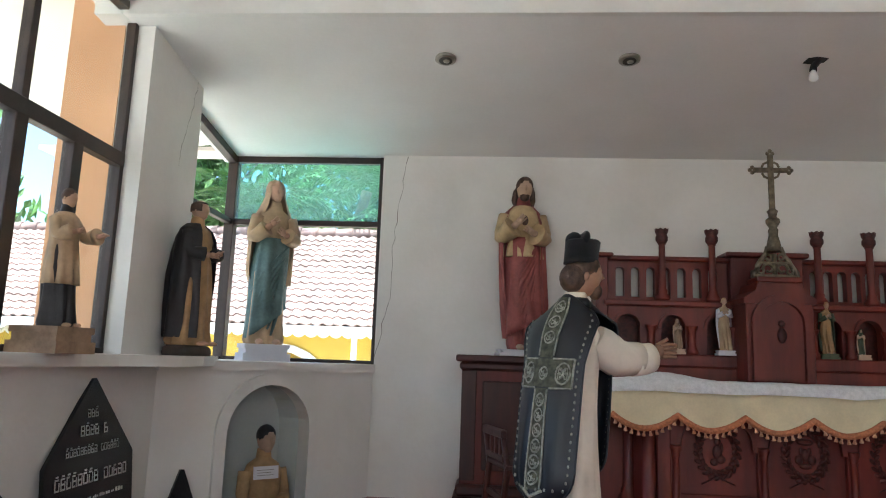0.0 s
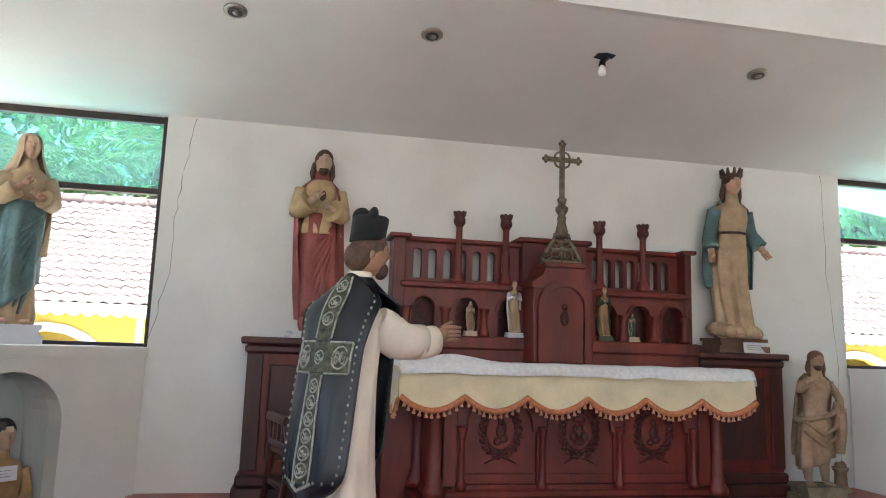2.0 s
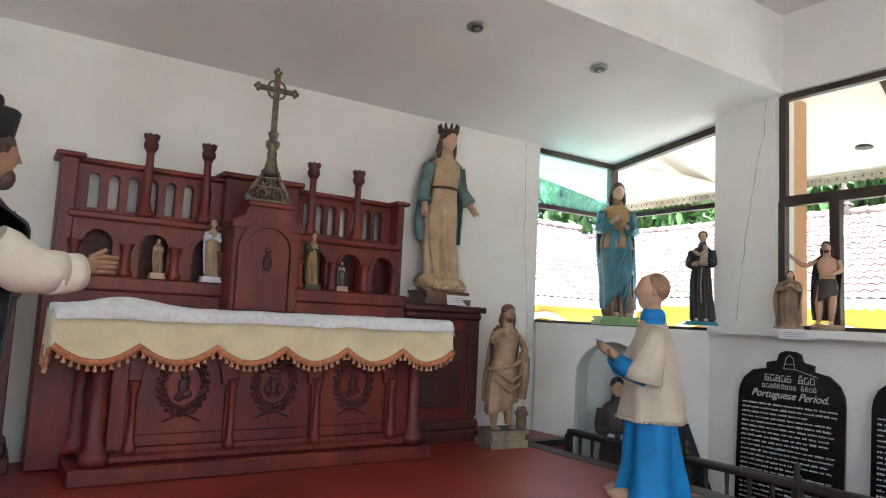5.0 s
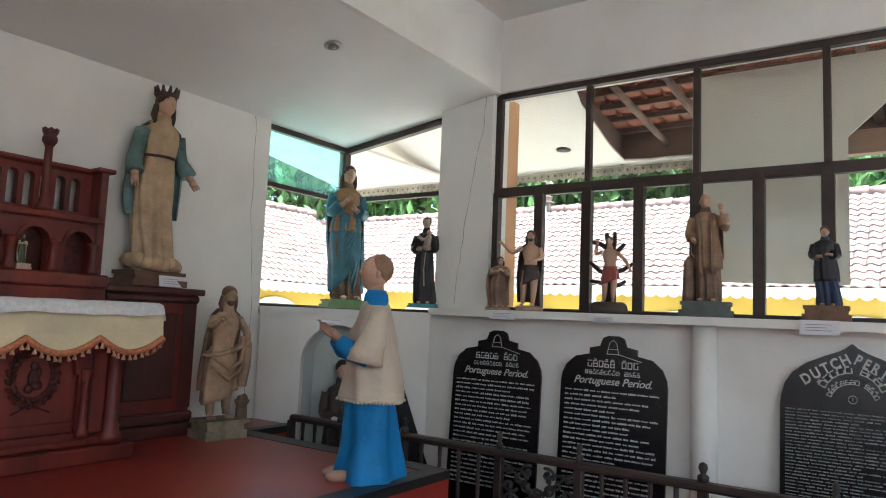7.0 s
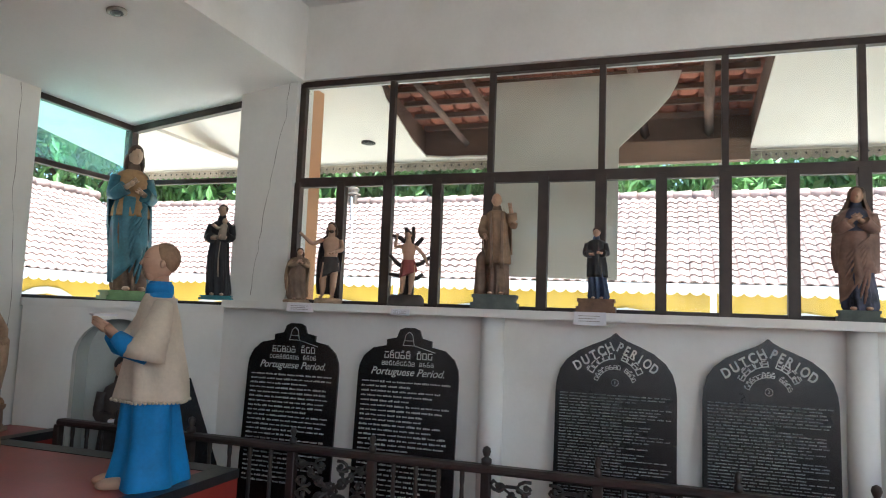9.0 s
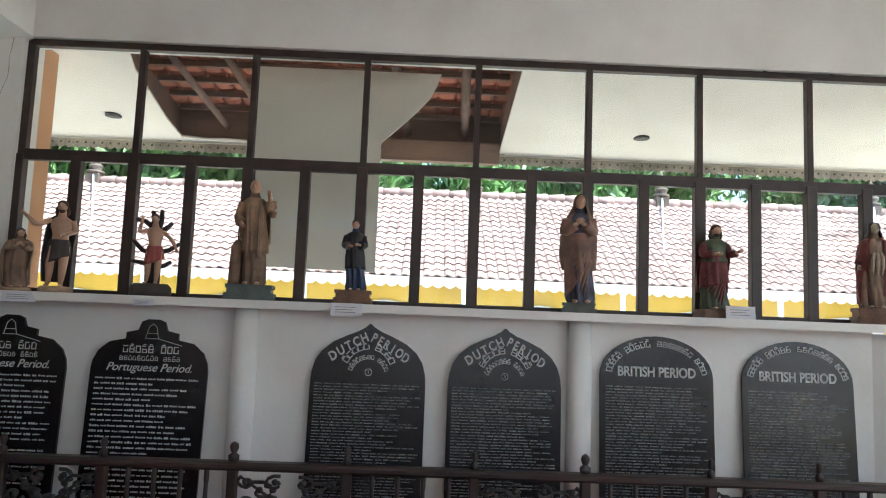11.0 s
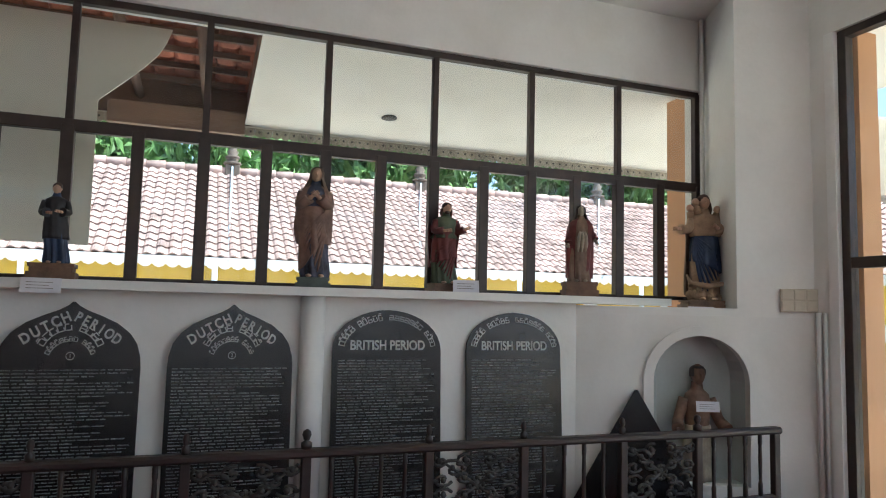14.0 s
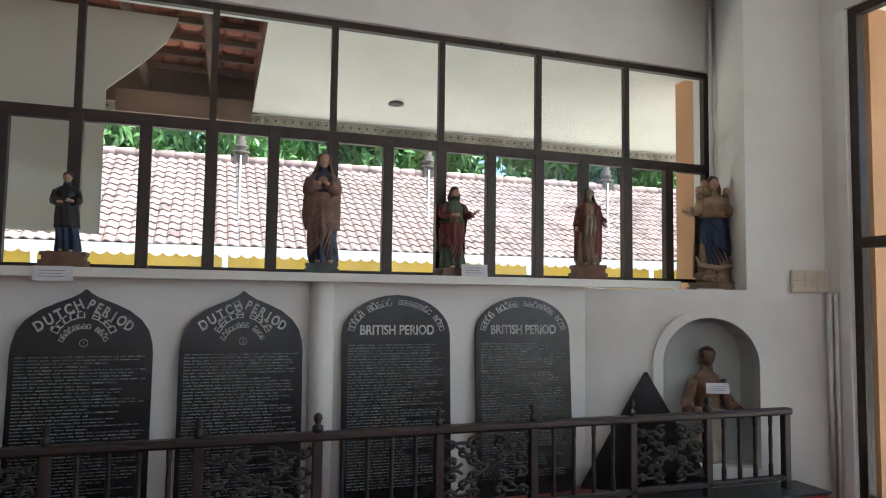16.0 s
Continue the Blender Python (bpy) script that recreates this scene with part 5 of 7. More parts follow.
def statue(name, label, m, h, robe, mantle, skin=SKIN, hair=HAIR, style="long", arms="chest", base=None, base_mat=WOODBASE, cloak=(60, 300), tail=0.05, extra=None,
           slim=1.0, seed=1.0, over=None, group="", skirt=None, waist=None, sleeve=None, round_base=False, sway=0.012, cuff=0.05, bare=False, lean=0.0, wide=1.0, cloth=0.31):
    """One standing draped figure as a single mesh of total height h, facing -y before m. base: (half width, half depth, height).
    over: tunic on the trunk down to waist; skirt: (material, left hem, right hem) of a slanting overskirt."""
    mats = [robe, mantle, skin, hair, base_mat, over or robe, skirt[0] if skirt else robe]
    bm = bmesh.new()
    bh = base[2] if base else 0.0
    f = h - bh
    w = slim
    if bare:
        for s in (-1, 1):
            tube(bm, [(s * 0.05, 0.0, 0.46), (s * 0.062, -0.015, 0.27), (s * 0.058, 0.005, 0.16), (s * 0.058, -0.005, 0.03)], [0.055, 0.042, 0.036, 0.022], 10, 2)
            ball(bm, (s * 0.064, -0.04, 0.014), (0.026, 0.055, 0.018), 2, 8, 5)
        loft(bm, [(0.42, 0, 0, 0.085, 0.062, 0), (0.52, 0, 0, 0.078, 0.058, 0), (0.60, 0, 0, 0.076, 0.058, 0), (0.70, 0, 0, 0.102, 0.068, 0), (0.77, 0, 0, 0.095, 0.058, 0), (0.81, 0, 0, 0.045, 0.045, 0), (0.88, 0, 0, 0.034, 0.038, 0)], 24, 2, None, 5, seed, 3)
        loft(bm, [(cloth, 0, 0, 0.114, 0.09, 0.11), ((cloth + 0.52) / 2 - 0.02, 0, 0, 0.112, 0.086, 0.09), (0.47, 0, 0, 0.103, 0.078, 0.06), (0.54, 0, 0, 0.086, 0.068, 0.03)], 44, 1, None, 9, seed, 4, (-0.06, 0.05))
    else:
        loft(bm, [(0.0, 0.01, 0, 0.104 * w, 0.098 * w, 0.10), (0.03, 0.01, 0, 0.110 * w, 0.102 * w, 0.12), (0.14, 0.006, 0, 0.103 * w, 0.092 * w, 0.11), (0.28, -0.004, 0.0, 0.101 * w, 0.088 * w, 0.09), (0.42, -0.008, 0.0, 0.103 * w, 0.086 * w, 0.06),
                  (0.52, -0.006, 0, 0.098 * w, 0.08 * w, 0.04), (0.62, 0, 0, 0.086 * w, 0.070 * w, 0.03), (0.72, 0, 0, 0.100 * w, 0.074 * w, 0.02), (0.785, 0, 0, 0.096 * w, 0.064 * w, 0.01), (0.82, 0, 0, 0.05, 0.045, 0), (0.88, 0, 0, 0.034, 0.038, 0)], 56, 0, None, 10, seed, 3)
        for s in (-0.045, 0.055):
            ball(bm, (s, -0.115 * w, 0.014), (0.024, 0.045, 0.016), 2, 8, 5)
    if over and (waist or 0) < 0.6:
        lo = 0.30 if waist is None else waist
        loft(bm, [(lo, 0, -0.002, 0.116 * w, 0.102 * w, 0.08), (lo + (0.62 - lo) * 0.5, 0, 0, 0.112 * w, 0.094 * w, 0.05), (0.62, 0, 0, 0.094 * w, 0.078 * w, 0.03), (0.74, 0, 0, 0.108 * w, 0.081 * w, 0.025), (0.795, 0, 0, 0.095 * w, 0.066 * w, 0.01), (0.825, 0, 0, 0.055, 0.05, 0)], 48, 5, None, 11, seed + 2, 3)
    if skirt:
        loft(bm, [(0.05, 0.004, -0.004, 0.119 * w, 0.112 * w, 0.07), (0.25, 0, -0.004, 0.114 * w, 0.104 * w, 0.08), (0.45, -0.004, -0.003, 0.113 * w, 0.10 * w, 0.055), (0.57, -0.003, 0, 0.104 * w, 0.09 * w, 0.035), (0.635, 0, 0, 0.092 * w, 0.078 * w, 0.03)], 52, 6, None, 9, seed + 4, 4, (skirt[1], skirt[2]))
        for k in range(8):
            q = k / 7
            side = 1 if skirt[2] > skirt[1] else -1
            pts = []
            for i in range(7):
                u = i / 6
                t = radians(side * (68 - u * (150 - 95 * q)))
                z = 0.60 - 0.03 * q - u ** (1.3 - 0.5 * q) * (0.30 + 0.22 * q)
                rr = 1.0 + 0.05 * u
                pts.append((0.103 * w * rr * math.sin(t), -0.094 * w * rr * math.cos(t), z))
            tube(bm, pts, [0.007, 0.011, 0.013, 0.014, 0.013, 0.011, 0.006], 6, 6)
    if cloak:
        lo = tail
        loft(bm, [(lo, 0.012, 0.022, 0.124 * w, 0.11 * w, 0.09), (lo + (0.45 - lo) * 0.5, 0.004, 0.02, 0.132 * w, 0.110 * w, 0.09), (0.45, 0, 0.015, 0.140 * w, 0.108 * w, 0.07), (0.62, 0, 0.01, 0.143 * w, 0.10 * w, 0.045), (0.73, 0, 0.005, 0.132 * w, 0.090 * w, 0.03),
                  (0.79, 0, 0.004, 0.108 * w, 0.074 * w, 0.01), (0.83, 0, 0.012, 0.062, 0.056, 0)], 48, 1, cloak, 10, seed + 1, 4)
    sl = sleeve if sleeve is not None else (1 if cloak else (5 if over else 0))
    for sh, el, ha in ARMS[arms]:
        if bare:
            arm(bm, sh, el, ha, 2, 2, 0.028, 0.02)
        else:
            arm(bm, sh, el, ha, sl, 2, 0.041, cuff)
    head(bm, (0, -0.014, 0.93), 0.132, 2, 3, style)
    if extra:
        extra(bm)
    for v in bm.verts:
        v.co.x += sway * math.sin(v.co.z * 4.2 + seed) + lean * v.co.z
    bmesh.ops.scale(bm, vec=(f * wide, f * wide, f), verts=bm.verts)
    bmesh.ops.translate(bm, vec=(0, 0, bh), verts=bm.verts)
    if base:
        bw, bd, _ = base
        if round_base:
            loft(bm, [(0, 0, 0, bw * 0.96, bd * 0.96, 0.02), (bh * 0.3, 0, 0, bw, bd, 0.02), (bh * 0.75, 0, 0, bw * 0.95, bd * 0.95, 0.03), (bh, 0, 0, bw * 0.8, bd * 0.8, 0.02)], 28, 4, None, 5, seed, 2)
        else:
            box(bm, -bw, bw, -bd, bd, 0, bh * 0.45, 0, 4)
            box(bm, -bw * 0.88, bw * 0.88, -bd * 0.88, bd * 0.88, bh * 0.45, bh * 0.75, 0, 4)
            box(bm, -bw * 0.95, bw * 0.95, -bd * 0.95, bd * 0.95, bh * 0.75, bh, 0, 4)
    ob = part(name, bm, mats)
    ob.matrix_world = m
    return tagged(ob, label, "statue", group)


def at(x, y, z, facing):
    """facing: degrees; 0 looks to -y, 90 to +x."""
    return Matrix.Translation((x, y, z)) @ pose(0, 0, 0, 0, 0, facing)


def crown(bm):
    for i in range(10):
        a = i * math.pi / 5
        tube(bm, [(0.047 * math.cos(a), 0.047 * math.sin(a) - 0.005, 0.985), (0.058 * math.cos(a), 0.058 * math.sin(a) - 0.005, 1.03)], [0.014, 0.006], 5, 3)
    tube(bm, [(0.05 * math.cos(i * 0.524), 0.05 * math.sin(i * 0.524) - 0.005, 0.985) for i in range(13)], 0.012, 5, 3)


def belt(bm):
    tube(bm, [(0.090 * math.sin(i * 0.314), -0.075 * math.cos(i * 0.314), 0.625) for i in range(21)], 0.008, 6, 3)


def heart(bm):
    ball(bm, (0.0, -0.082, 0.73), (0.02, 0.012, 0.03), 3, 8, 6)


def child(bm):
    ball(bm, (0.05, -0.125, 0.80), (0.028, 0.03, 0.034), 2, 10, 8)
    loft(bm, [(0.60, 0.04, -0.13, 0.045, 0.035, 0.08), (0.68, 0.04, -0.13, 0.042, 0.034, 0.05), (0.755, 0.05, -0.125, 0.034, 0.026, 0.02), (0.775, 0.05, -0.125, 0.016, 0.015, 0)], 18, 5, None, 5, 1, 2)
    arm(bm, (0.03, -0.14, 0.75), (0.0, -0.16, 0.71), (-0.03, -0.15, 0.73), 5, 2, 0.014, 0.016)


def cord(bm):
    child(bm)
    tube(bm, [(0.02, -0.09, 0.58), (0.01, -0.105, 0.4), (0.015, -0.11, 0.2)], [0.006, 0.006, 0.009], 6, 5)
    ball(bm, (-0.03, -0.118, 0.63), (0.045, 0.012, 0.02), 5, 8, 5)


def tree_limbs(bm):
    tube(bm, [(0.0, 0.10, 0.0), (0.01, 0.10, 0.3), (-0.01, 0.09, 0.6), (-0.03, 0.085, 0.9), (-0.05, 0.09, 1.06)], [0.09, 0.065, 0.055, 0.04, 0.028], 9, 3)
    for pts in (((0, 0.09, 0.72), (0.05, 0.09, 0.92), (0.06, 0.09, 1.08)), ((0, 0.09, 0.68), (0.12, 0.09, 0.82), (0.19, 0.08, 0.90)), ((0, 0.09, 0.45), (0.16, 0.09, 0.50), (0.29, 0.08, 0.60)),
                ((0, 0.09, 0.42), (-0.16, 0.09, 0.48), (-0.29, 0.08, 0.62)), ((0, 0.09, 0.25), (-0.15, 0.09, 0.30), (-0.28, 0.08, 0.32)), ((0, 0.09, 0.78), (-0.14, 0.09, 0.90), (-0.25, 0.08, 0.93)), ((0, 0.09, 0.25), (0.12, 0.09, 0.27), (0.2, 0.08, 0.33))):
        tube(bm, pts, [0.045, 0.034, 0.026], 8, 3)


def stole(bm):
    for s in (-1, 1):
        tube(bm, [(s * 0.055, -0.062, 0.80), (s * 0.05, -0.095, 0.65), (s * 0.045, -0.112, 0.42), (s * 0.05, -0.118, 0.25)], [0.016, 0.02, 0.02, 0.022], 6, 3, 0.3)
    loft(bm, [(0.0, -0.15, 0.0, 0.055, 0.05, 0.05), (0.2, -0.155, 0, 0.052, 0.05, 0.08), (0.36, -0.15, 0, 0.05, 0.045, 0.06), (0.42, -0.14, 0, 0.02, 0.02, 0)], 20, 0, None, 6, 1, 3)


def clouds(bm):
    rng = random.Random(3)
    for i in range(18):
        a = i * 0.35
        ball(bm, (0.115 * math.sin(a), -0.105 * math.cos(a), 0.03 + 0.035 * rng.random()), 0.026 + 0.018 * rng.random(), 0, 8, 6)


def moon_and_heads(bm):
    clouds(bm)
    for i in range(12):
        a = i * 0.52
        ball(bm, (0.10 * math.sin(a), -0.095 * math.cos(a), 0.13 + 0.03 * math.sin(3 * a)), 0.034, 0, 8, 6)
    tube(bm, [(-0.17, -0.07, 0.24), (-0.14, -0.09, 0.16), (0, -0.13, 0.13), (0.14, -0.09, 0.16), (0.17, -0.07, 0.24)], [0.006, 0.022, 0.028, 0.022, 0.006], 8, 0)
    for x, z in ((-0.12, 0.87), (0.11, 0.86), (-0.07, 0.93)):
        ball(bm, (x, -0.01, z), (0.032, 0.032, 0.038), 2, 10, 7)
        tube(bm, [(x, 0, z - 0.03), (x * 0.8, 0, z - 0.12)], [0.03, 0.05], 8, 0)
    loft(bm, [(0.60, 0.0, -0.01, 0.12, 0.10, 0.08), (0.72, 0, -0.01, 0.13, 0.095, 0.06), (0.80, 0, 0, 0.11, 0.075, 0.02)], 30, 0, None, 8, 2, 3)


def pale_front(bm):
    for x in (-0.04, 0.0, 0.04):
        tube(bm, [(x * 0.6, -0.11, 0.64), (x, -0.135, 0.58), (x * 1.2, -0.142, 0.47), (x, -0.135, 0.38)], [0.018, 0.02, 0.02, 0.008], 8, 5)


def draped(bm):
    """Cloth rolled round the hips and hanging from the bent arm."""
    tube(bm, [(0.115 * math.sin(k * 0.393), -0.092 * math.cos(k * 0.393), 0.51 + 0.035 * math.sin(k * 0.393)) for k in range(17)], 0.018, 7, 1)
    tube(bm, [(-0.10, -0.06, 0.47), (0.0, -0.105, 0.38), (0.09, -0.085, 0.43), (0.13, -0.05, 0.55)], [0.012, 0.016, 0.016, 0.014], 7, 1)
    tube(bm, [(-0.105, -0.05, 0.40), (0.0, -0.108, 0.30), (0.095, -0.08, 0.36), (0.135, -0.05, 0.52)], [0.010, 0.015, 0.015, 0.014], 7, 1)
    loft(bm, [(0.24, 0.14, -0.03, 0.035, 0.05, 0.10), (0.4, 0.145, -0.035, 0.04, 0.055, 0.10), (0.57, 0.14, -0.04, 0.035, 0.05, 0.05), (0.62, 0.13, -0.03, 0.02, 0.03, 0)], 20, 1, None, 6, 1, 3)


ROSYBROWN = mat("rosy_brown_painted_mantle", (0.25, 0.15, 0.115), 0.6, vary=0.25, scale=8, stain=0.3)
FADEDBLUE = mat("faded_blue_painted_robe", (0.075, 0.085, 0.14), 0.55, vary=0.5, scale=9, stain=0.5)
TANPLASTER = mat("tan_weathered_plaster", (0.47, 0.32, 0.21), 0.8, vary=0.2, scale=8, bump=0.3, stain=0.25)
HAIRSTONE = mat("red_brown_weathered_hair", (0.20, 0.10, 0.065), 0.8, vary=0.2, scale=12, bump=0.3)
MOSSSTONE = mat("mossy_weathered_plaster", (0.30, 0.25, 0.17), 0.85, vary=0.25, scale=8, bump=0.3, stain=0.3)
BROWNCLOAK = mat("brown_painted_cloak", (0.24, 0.155, 0.105), 0.6, vary=0.25, scale=8, stain=0.3)
BROWNSKIN = mat("brown_painted_flesh", (0.20, 0.11, 0.07), 0.55, vary=0.2, scale=10, stain=0.2)
BLACKROBE = mat("near_black_painted_robe", (0.022, 0.020, 0.022), 0.5, vary=0.3, scale=8)
BONE = mat("bone_white_painted_cloth", (0.42, 0.36, 0.28), 0.6, vary=0.15, scale=10, stain=0.25)
DEEPRED = mat("deep_red_painted_mantle", (0.16, 0.032, 0.030), 0.55, vary=0.25, scale=8, stain=0.25)
BISHOPTAN = mat("dull_tan_painted_cope", (0.33, 0.21, 0.125), 0.6, vary=0.2, scale=8, stain=0.25)
DUSKYSKIN = mat("dusky_painted_flesh", (0.36, 0.20, 0.125), 0.5, vary=0.1, scale=12)
CROPHAIR = mat("cropped_light_brown_hair", (0.30, 0.185, 0.11), 0.75, vary=0.15, scale=25, bump=0.4)

# altar wall
statue("sacred_heart_statue", "crimson and cream painted statue with a heart on the chest", at(0.13, 7.42, 1.665, 8), 1.52, CRIMSON, CRIMSON, PALESKIN, HAIR, "beard", "chest", (0.21, 0.15, 0.05), PAPER, (42, 308), extra=heart, over=CREAMROBE, waist=0.52, slim=0.95, seed=2.0, sleeve=5, tail=0.06, cuff=0.065, skirt=(CRIMSON, 0.02, 0.14))
statue("crowned_queen_statue", "crowned statue in tan robe and blue-green mantle on a brown base", at(3.82, 7.42, 1.665, 2), 1.63, TAN, BLUEGREEN, SKIN, HAIR, "long", "down", (0.25, 0.16, 0.12), WOODBASE, (72, 288), extra=lambda b: (crown(b), clouds(b), belt(b)), slim=1.0, wide=1.08, seed=3.0, sleeve=1, tail=0.3, cuff=0.044)
statue("plaster_statue", "weathered brown plaster statue standing beside the cabinet", at(4.28, 7.0, PLAT, -8), 1.24, TANPLASTER, TANPLASTER, TANPLASTER, HAIRSTONE, "beard", "mantle", (0.185, 0.15, 0.15), MOSSSTONE, (100, 235), seed=4.0, tail=0.2, bare=True, cloth=0.17, wide=1.15, extra=draped)
for x, h, mt, mm in ((1.365, 0.28, STONE, PALESKIN), (1.735, 0.46, TAN, PAPER), (2.525, 0.45, OCHRE, GREENROBE), (2.78, 0.24, GREENROBE, PALESKIN)):
    statue("small_figurine", "small painted figurine in the altar back", at(x, 7.30, 1.722, 0), h, mt, mm, PALESKIN, mt, "veil" if h < 0.3 else "long", "pray", (0.07 if h > 0.3 else 0.05, 0.05, 0.04), mm, (70, 290), seed=x, group="figurines in the altar back")
# west corner and ledge
statue("veiled_lady_statue", "veiled statue in blue-green robe and tan veil on a white block", at(-2.07, 7.42, 1.55, 34), 1.57, TAN, TAN, SKIN, TAN, "veil", "chest", (0.2, 0.14, 0.14), PAPER, (68, 285), seed=5.0, skirt=(BLUEGREEN, -0.02, 0.17), tail=0.36, slim=0.95)
statue("friar_statue", "black cloaked friar statue on a round dark base", at(-2.2, 6.22, 1.58, 84), 1.08, OCHRE, BLACKROBE, SKIN, HAIR, "tonsure", "hold", (0.19, 0.15, 0.07), DARKBROWN, (30, 330), slim=1.15, seed=6.0, sleeve=1, round_base=True, wide=1.1)
statue("surplice_statue", "tan surpliced statue reaching forward on a stepped brown base", at(-2.3, 4.92, 1.58, 84), 0.83, BLACKROBE, TAN, SKIN, HAIR, "short", "reach", (0.14, 0.14, 0.13), STONE, None, over=TAN, slim=1.1, seed=7.0, cuff=0.065)
# east corner and ledge
statue("blue_mantled_lady_statue", "statue in brown robe and teal blue mantle on a green base", at(5.86, 7.15, 1.56, -30), 1.50, BROWNCLOAK, TEALBLUE, PALESKIN, HAIR, "long", "chest", (0.21, 0.17, 0.09), GREENBASE, (58, 255), over=OCHRE, waist=0.5, skirt=(TEALBLUE, 0.0, 0.30), seed=8.0)
statue("friar_with_child_statue", "black habited friar statue holding a child on a teal base", at(6.12, 6.3, 1.597, -62), 0.92, BLACKROBE, BLACKROBE, PALESKIN, HAIR, "tonsure", "hold", (0.15, 0.12, 0.04), TEALBASE, None, extra=cord, over=BONE, waist=0.78, sleeve=0, slim=1.05, seed=9.0, cuff=0.06)
statue("kneeling_statue", "small brown kneeling statue beside a taller one", at(6.12, 5.44, 1.597, -55), 0.50, BROWNCLOAK, STONE, SKIN, HAIR, "long", "pray", (0.12, 0.10, 0.03), STONE, (70, 290), slim=1.2, wide=1.3, seed=10.0, round_base=True)
statue("baptist_statue", "brown painted statue with outstretched arm on a rocky base", at(6.15, 5.14, 1.597, -75), 0.74, WOODBASE, DARKBROWN, SKIN, HAIR, "beard", "point", (0.13, 0.11, 0.05), STONE, (120, 300), wide=1.15, seed=11.0, bare=True, round_base=True)
statue("martyr_statue", "flesh painted statue in red cloth bound to a tree", at(6.13, 4.375, 1.597, -80), 0.66, SKIN, REDBASE, SKIN, DARKBROWN, "short", "bound", (0.16, 0.13, 0.10), DARKBROWN, None, extra=tree_limbs, wide=1.12, seed=12.0, bare=True, round_base=True)
statue("bishop_statue", "tan painted blessing statue with stole on a grey-green base", at(6.12, 3.58, 1.597, -82), 0.97, BROWNCLOAK, BISHOPTAN, SKIN, BROWNCLOAK, "bald", "bless", (0.19, 0.14, 0.12), GREYBASE, (75, 285), extra=stole, over=BISHOPTAN, wide=1.08, slim=0.95, seed=13.0, tail=0.4)
statue("cassock_statue", "black cassocked statue on a brown base", at(6.12, 2.76, 1.597, -88), 0.68, NAVY, BLACKROBE, SKIN, HAIR, "short", "hold", (0.15, 0.11, 0.11), WOODBASE, None, over=BLACKROBE, slim=1.1, seed=14.0, cuff=0.06, wide=1.12)
statue("praying_lady_statue", "praying veiled statue in rosy brown and faded blue", at(6.12, 0.95, 1.597, -98), 0.96, FADEDBLUE, ROSYBROWN, SKIN, BROWNCLOAK, "veil", "pray", (0.135, 0.12, 0.08), GREYBASE, (38, 325), seed=15.0, slim=1.0, wide=1.1, skirt=(ROSYBROWN, 0.0, 0.34), sleeve=1, tail=0.3)
statue("apostle_statue", "green and red painted statue reaching out", at(6.12, -0.15, 1.597, -88), 0.76, GREENROBE, DEEPRED, SKIN, HAIR, "beard", "aside", (0.13, 0.11, 0.07), WOODBASE, (80, 250), over=GREENROBE, waist=0.55, skirt=(DEEPRED, 0.2, 0.28), slim=1.1, seed=16.0, tail=0.2, wide=1.22)
statue("red_mantled_lady_statue", "veiled statue in deep red mantle on a brown base", at(6.12, -1.46, 1.597, -108), 0.83, BROWNCLOAK, DEEPRED, BONE, DARKBROWN, "veil", "down", (0.15, 0.13, 0.13), WOODBASE, (28, 332), extra=pale_front, over=BONE, waist=0.6, slim=1.1, seed=17.0, sleeve=1, wide=1.12)
statue("lady_with_child_statue", "statue with child in blue mantle above carved clouds", at(5.90, -2.67, 1.52, -112), 1.07, STONE, BROWNCLOAK, SKIN, HAIR, "long", "offer", (0.2, 0.16, 0.07), BROWNCLOAK, (95, 265), extra=moon_and_heads, over=None, skirt=(NAVY, 0.32, 0.2), slim=1.1, seed=18.0, sleeve=0, wide=1.1)


def stone_fragment():
    bm = bmesh.new()
    box(bm, -0.08, 0.08, -0.06, 0.06, 0, 0.035, 0.006)
    turned(bm, 0, 0, [(0.07, 0.035), (0.055, 0.06), (0.05, 0.17), (0.065, 0.19), (0.07, 0.215)], 12)
    for x, z in ((-0.035, 0.235), (0.03, 0.24), (0.0, 0.225), (0.045, 0.225)):
        ball(bm, (x, 0, z), (0.028, 0.03, 0.03), 0, 8, 6)
    ob = part("stone_fragment", bm, STONE)
    ob.matrix_world = at(4.86, 7.42, PLAT, 15)
    tagged(ob, "broken carved stone piece on the platform by the wall", "stone fragment")


stone_fragment()


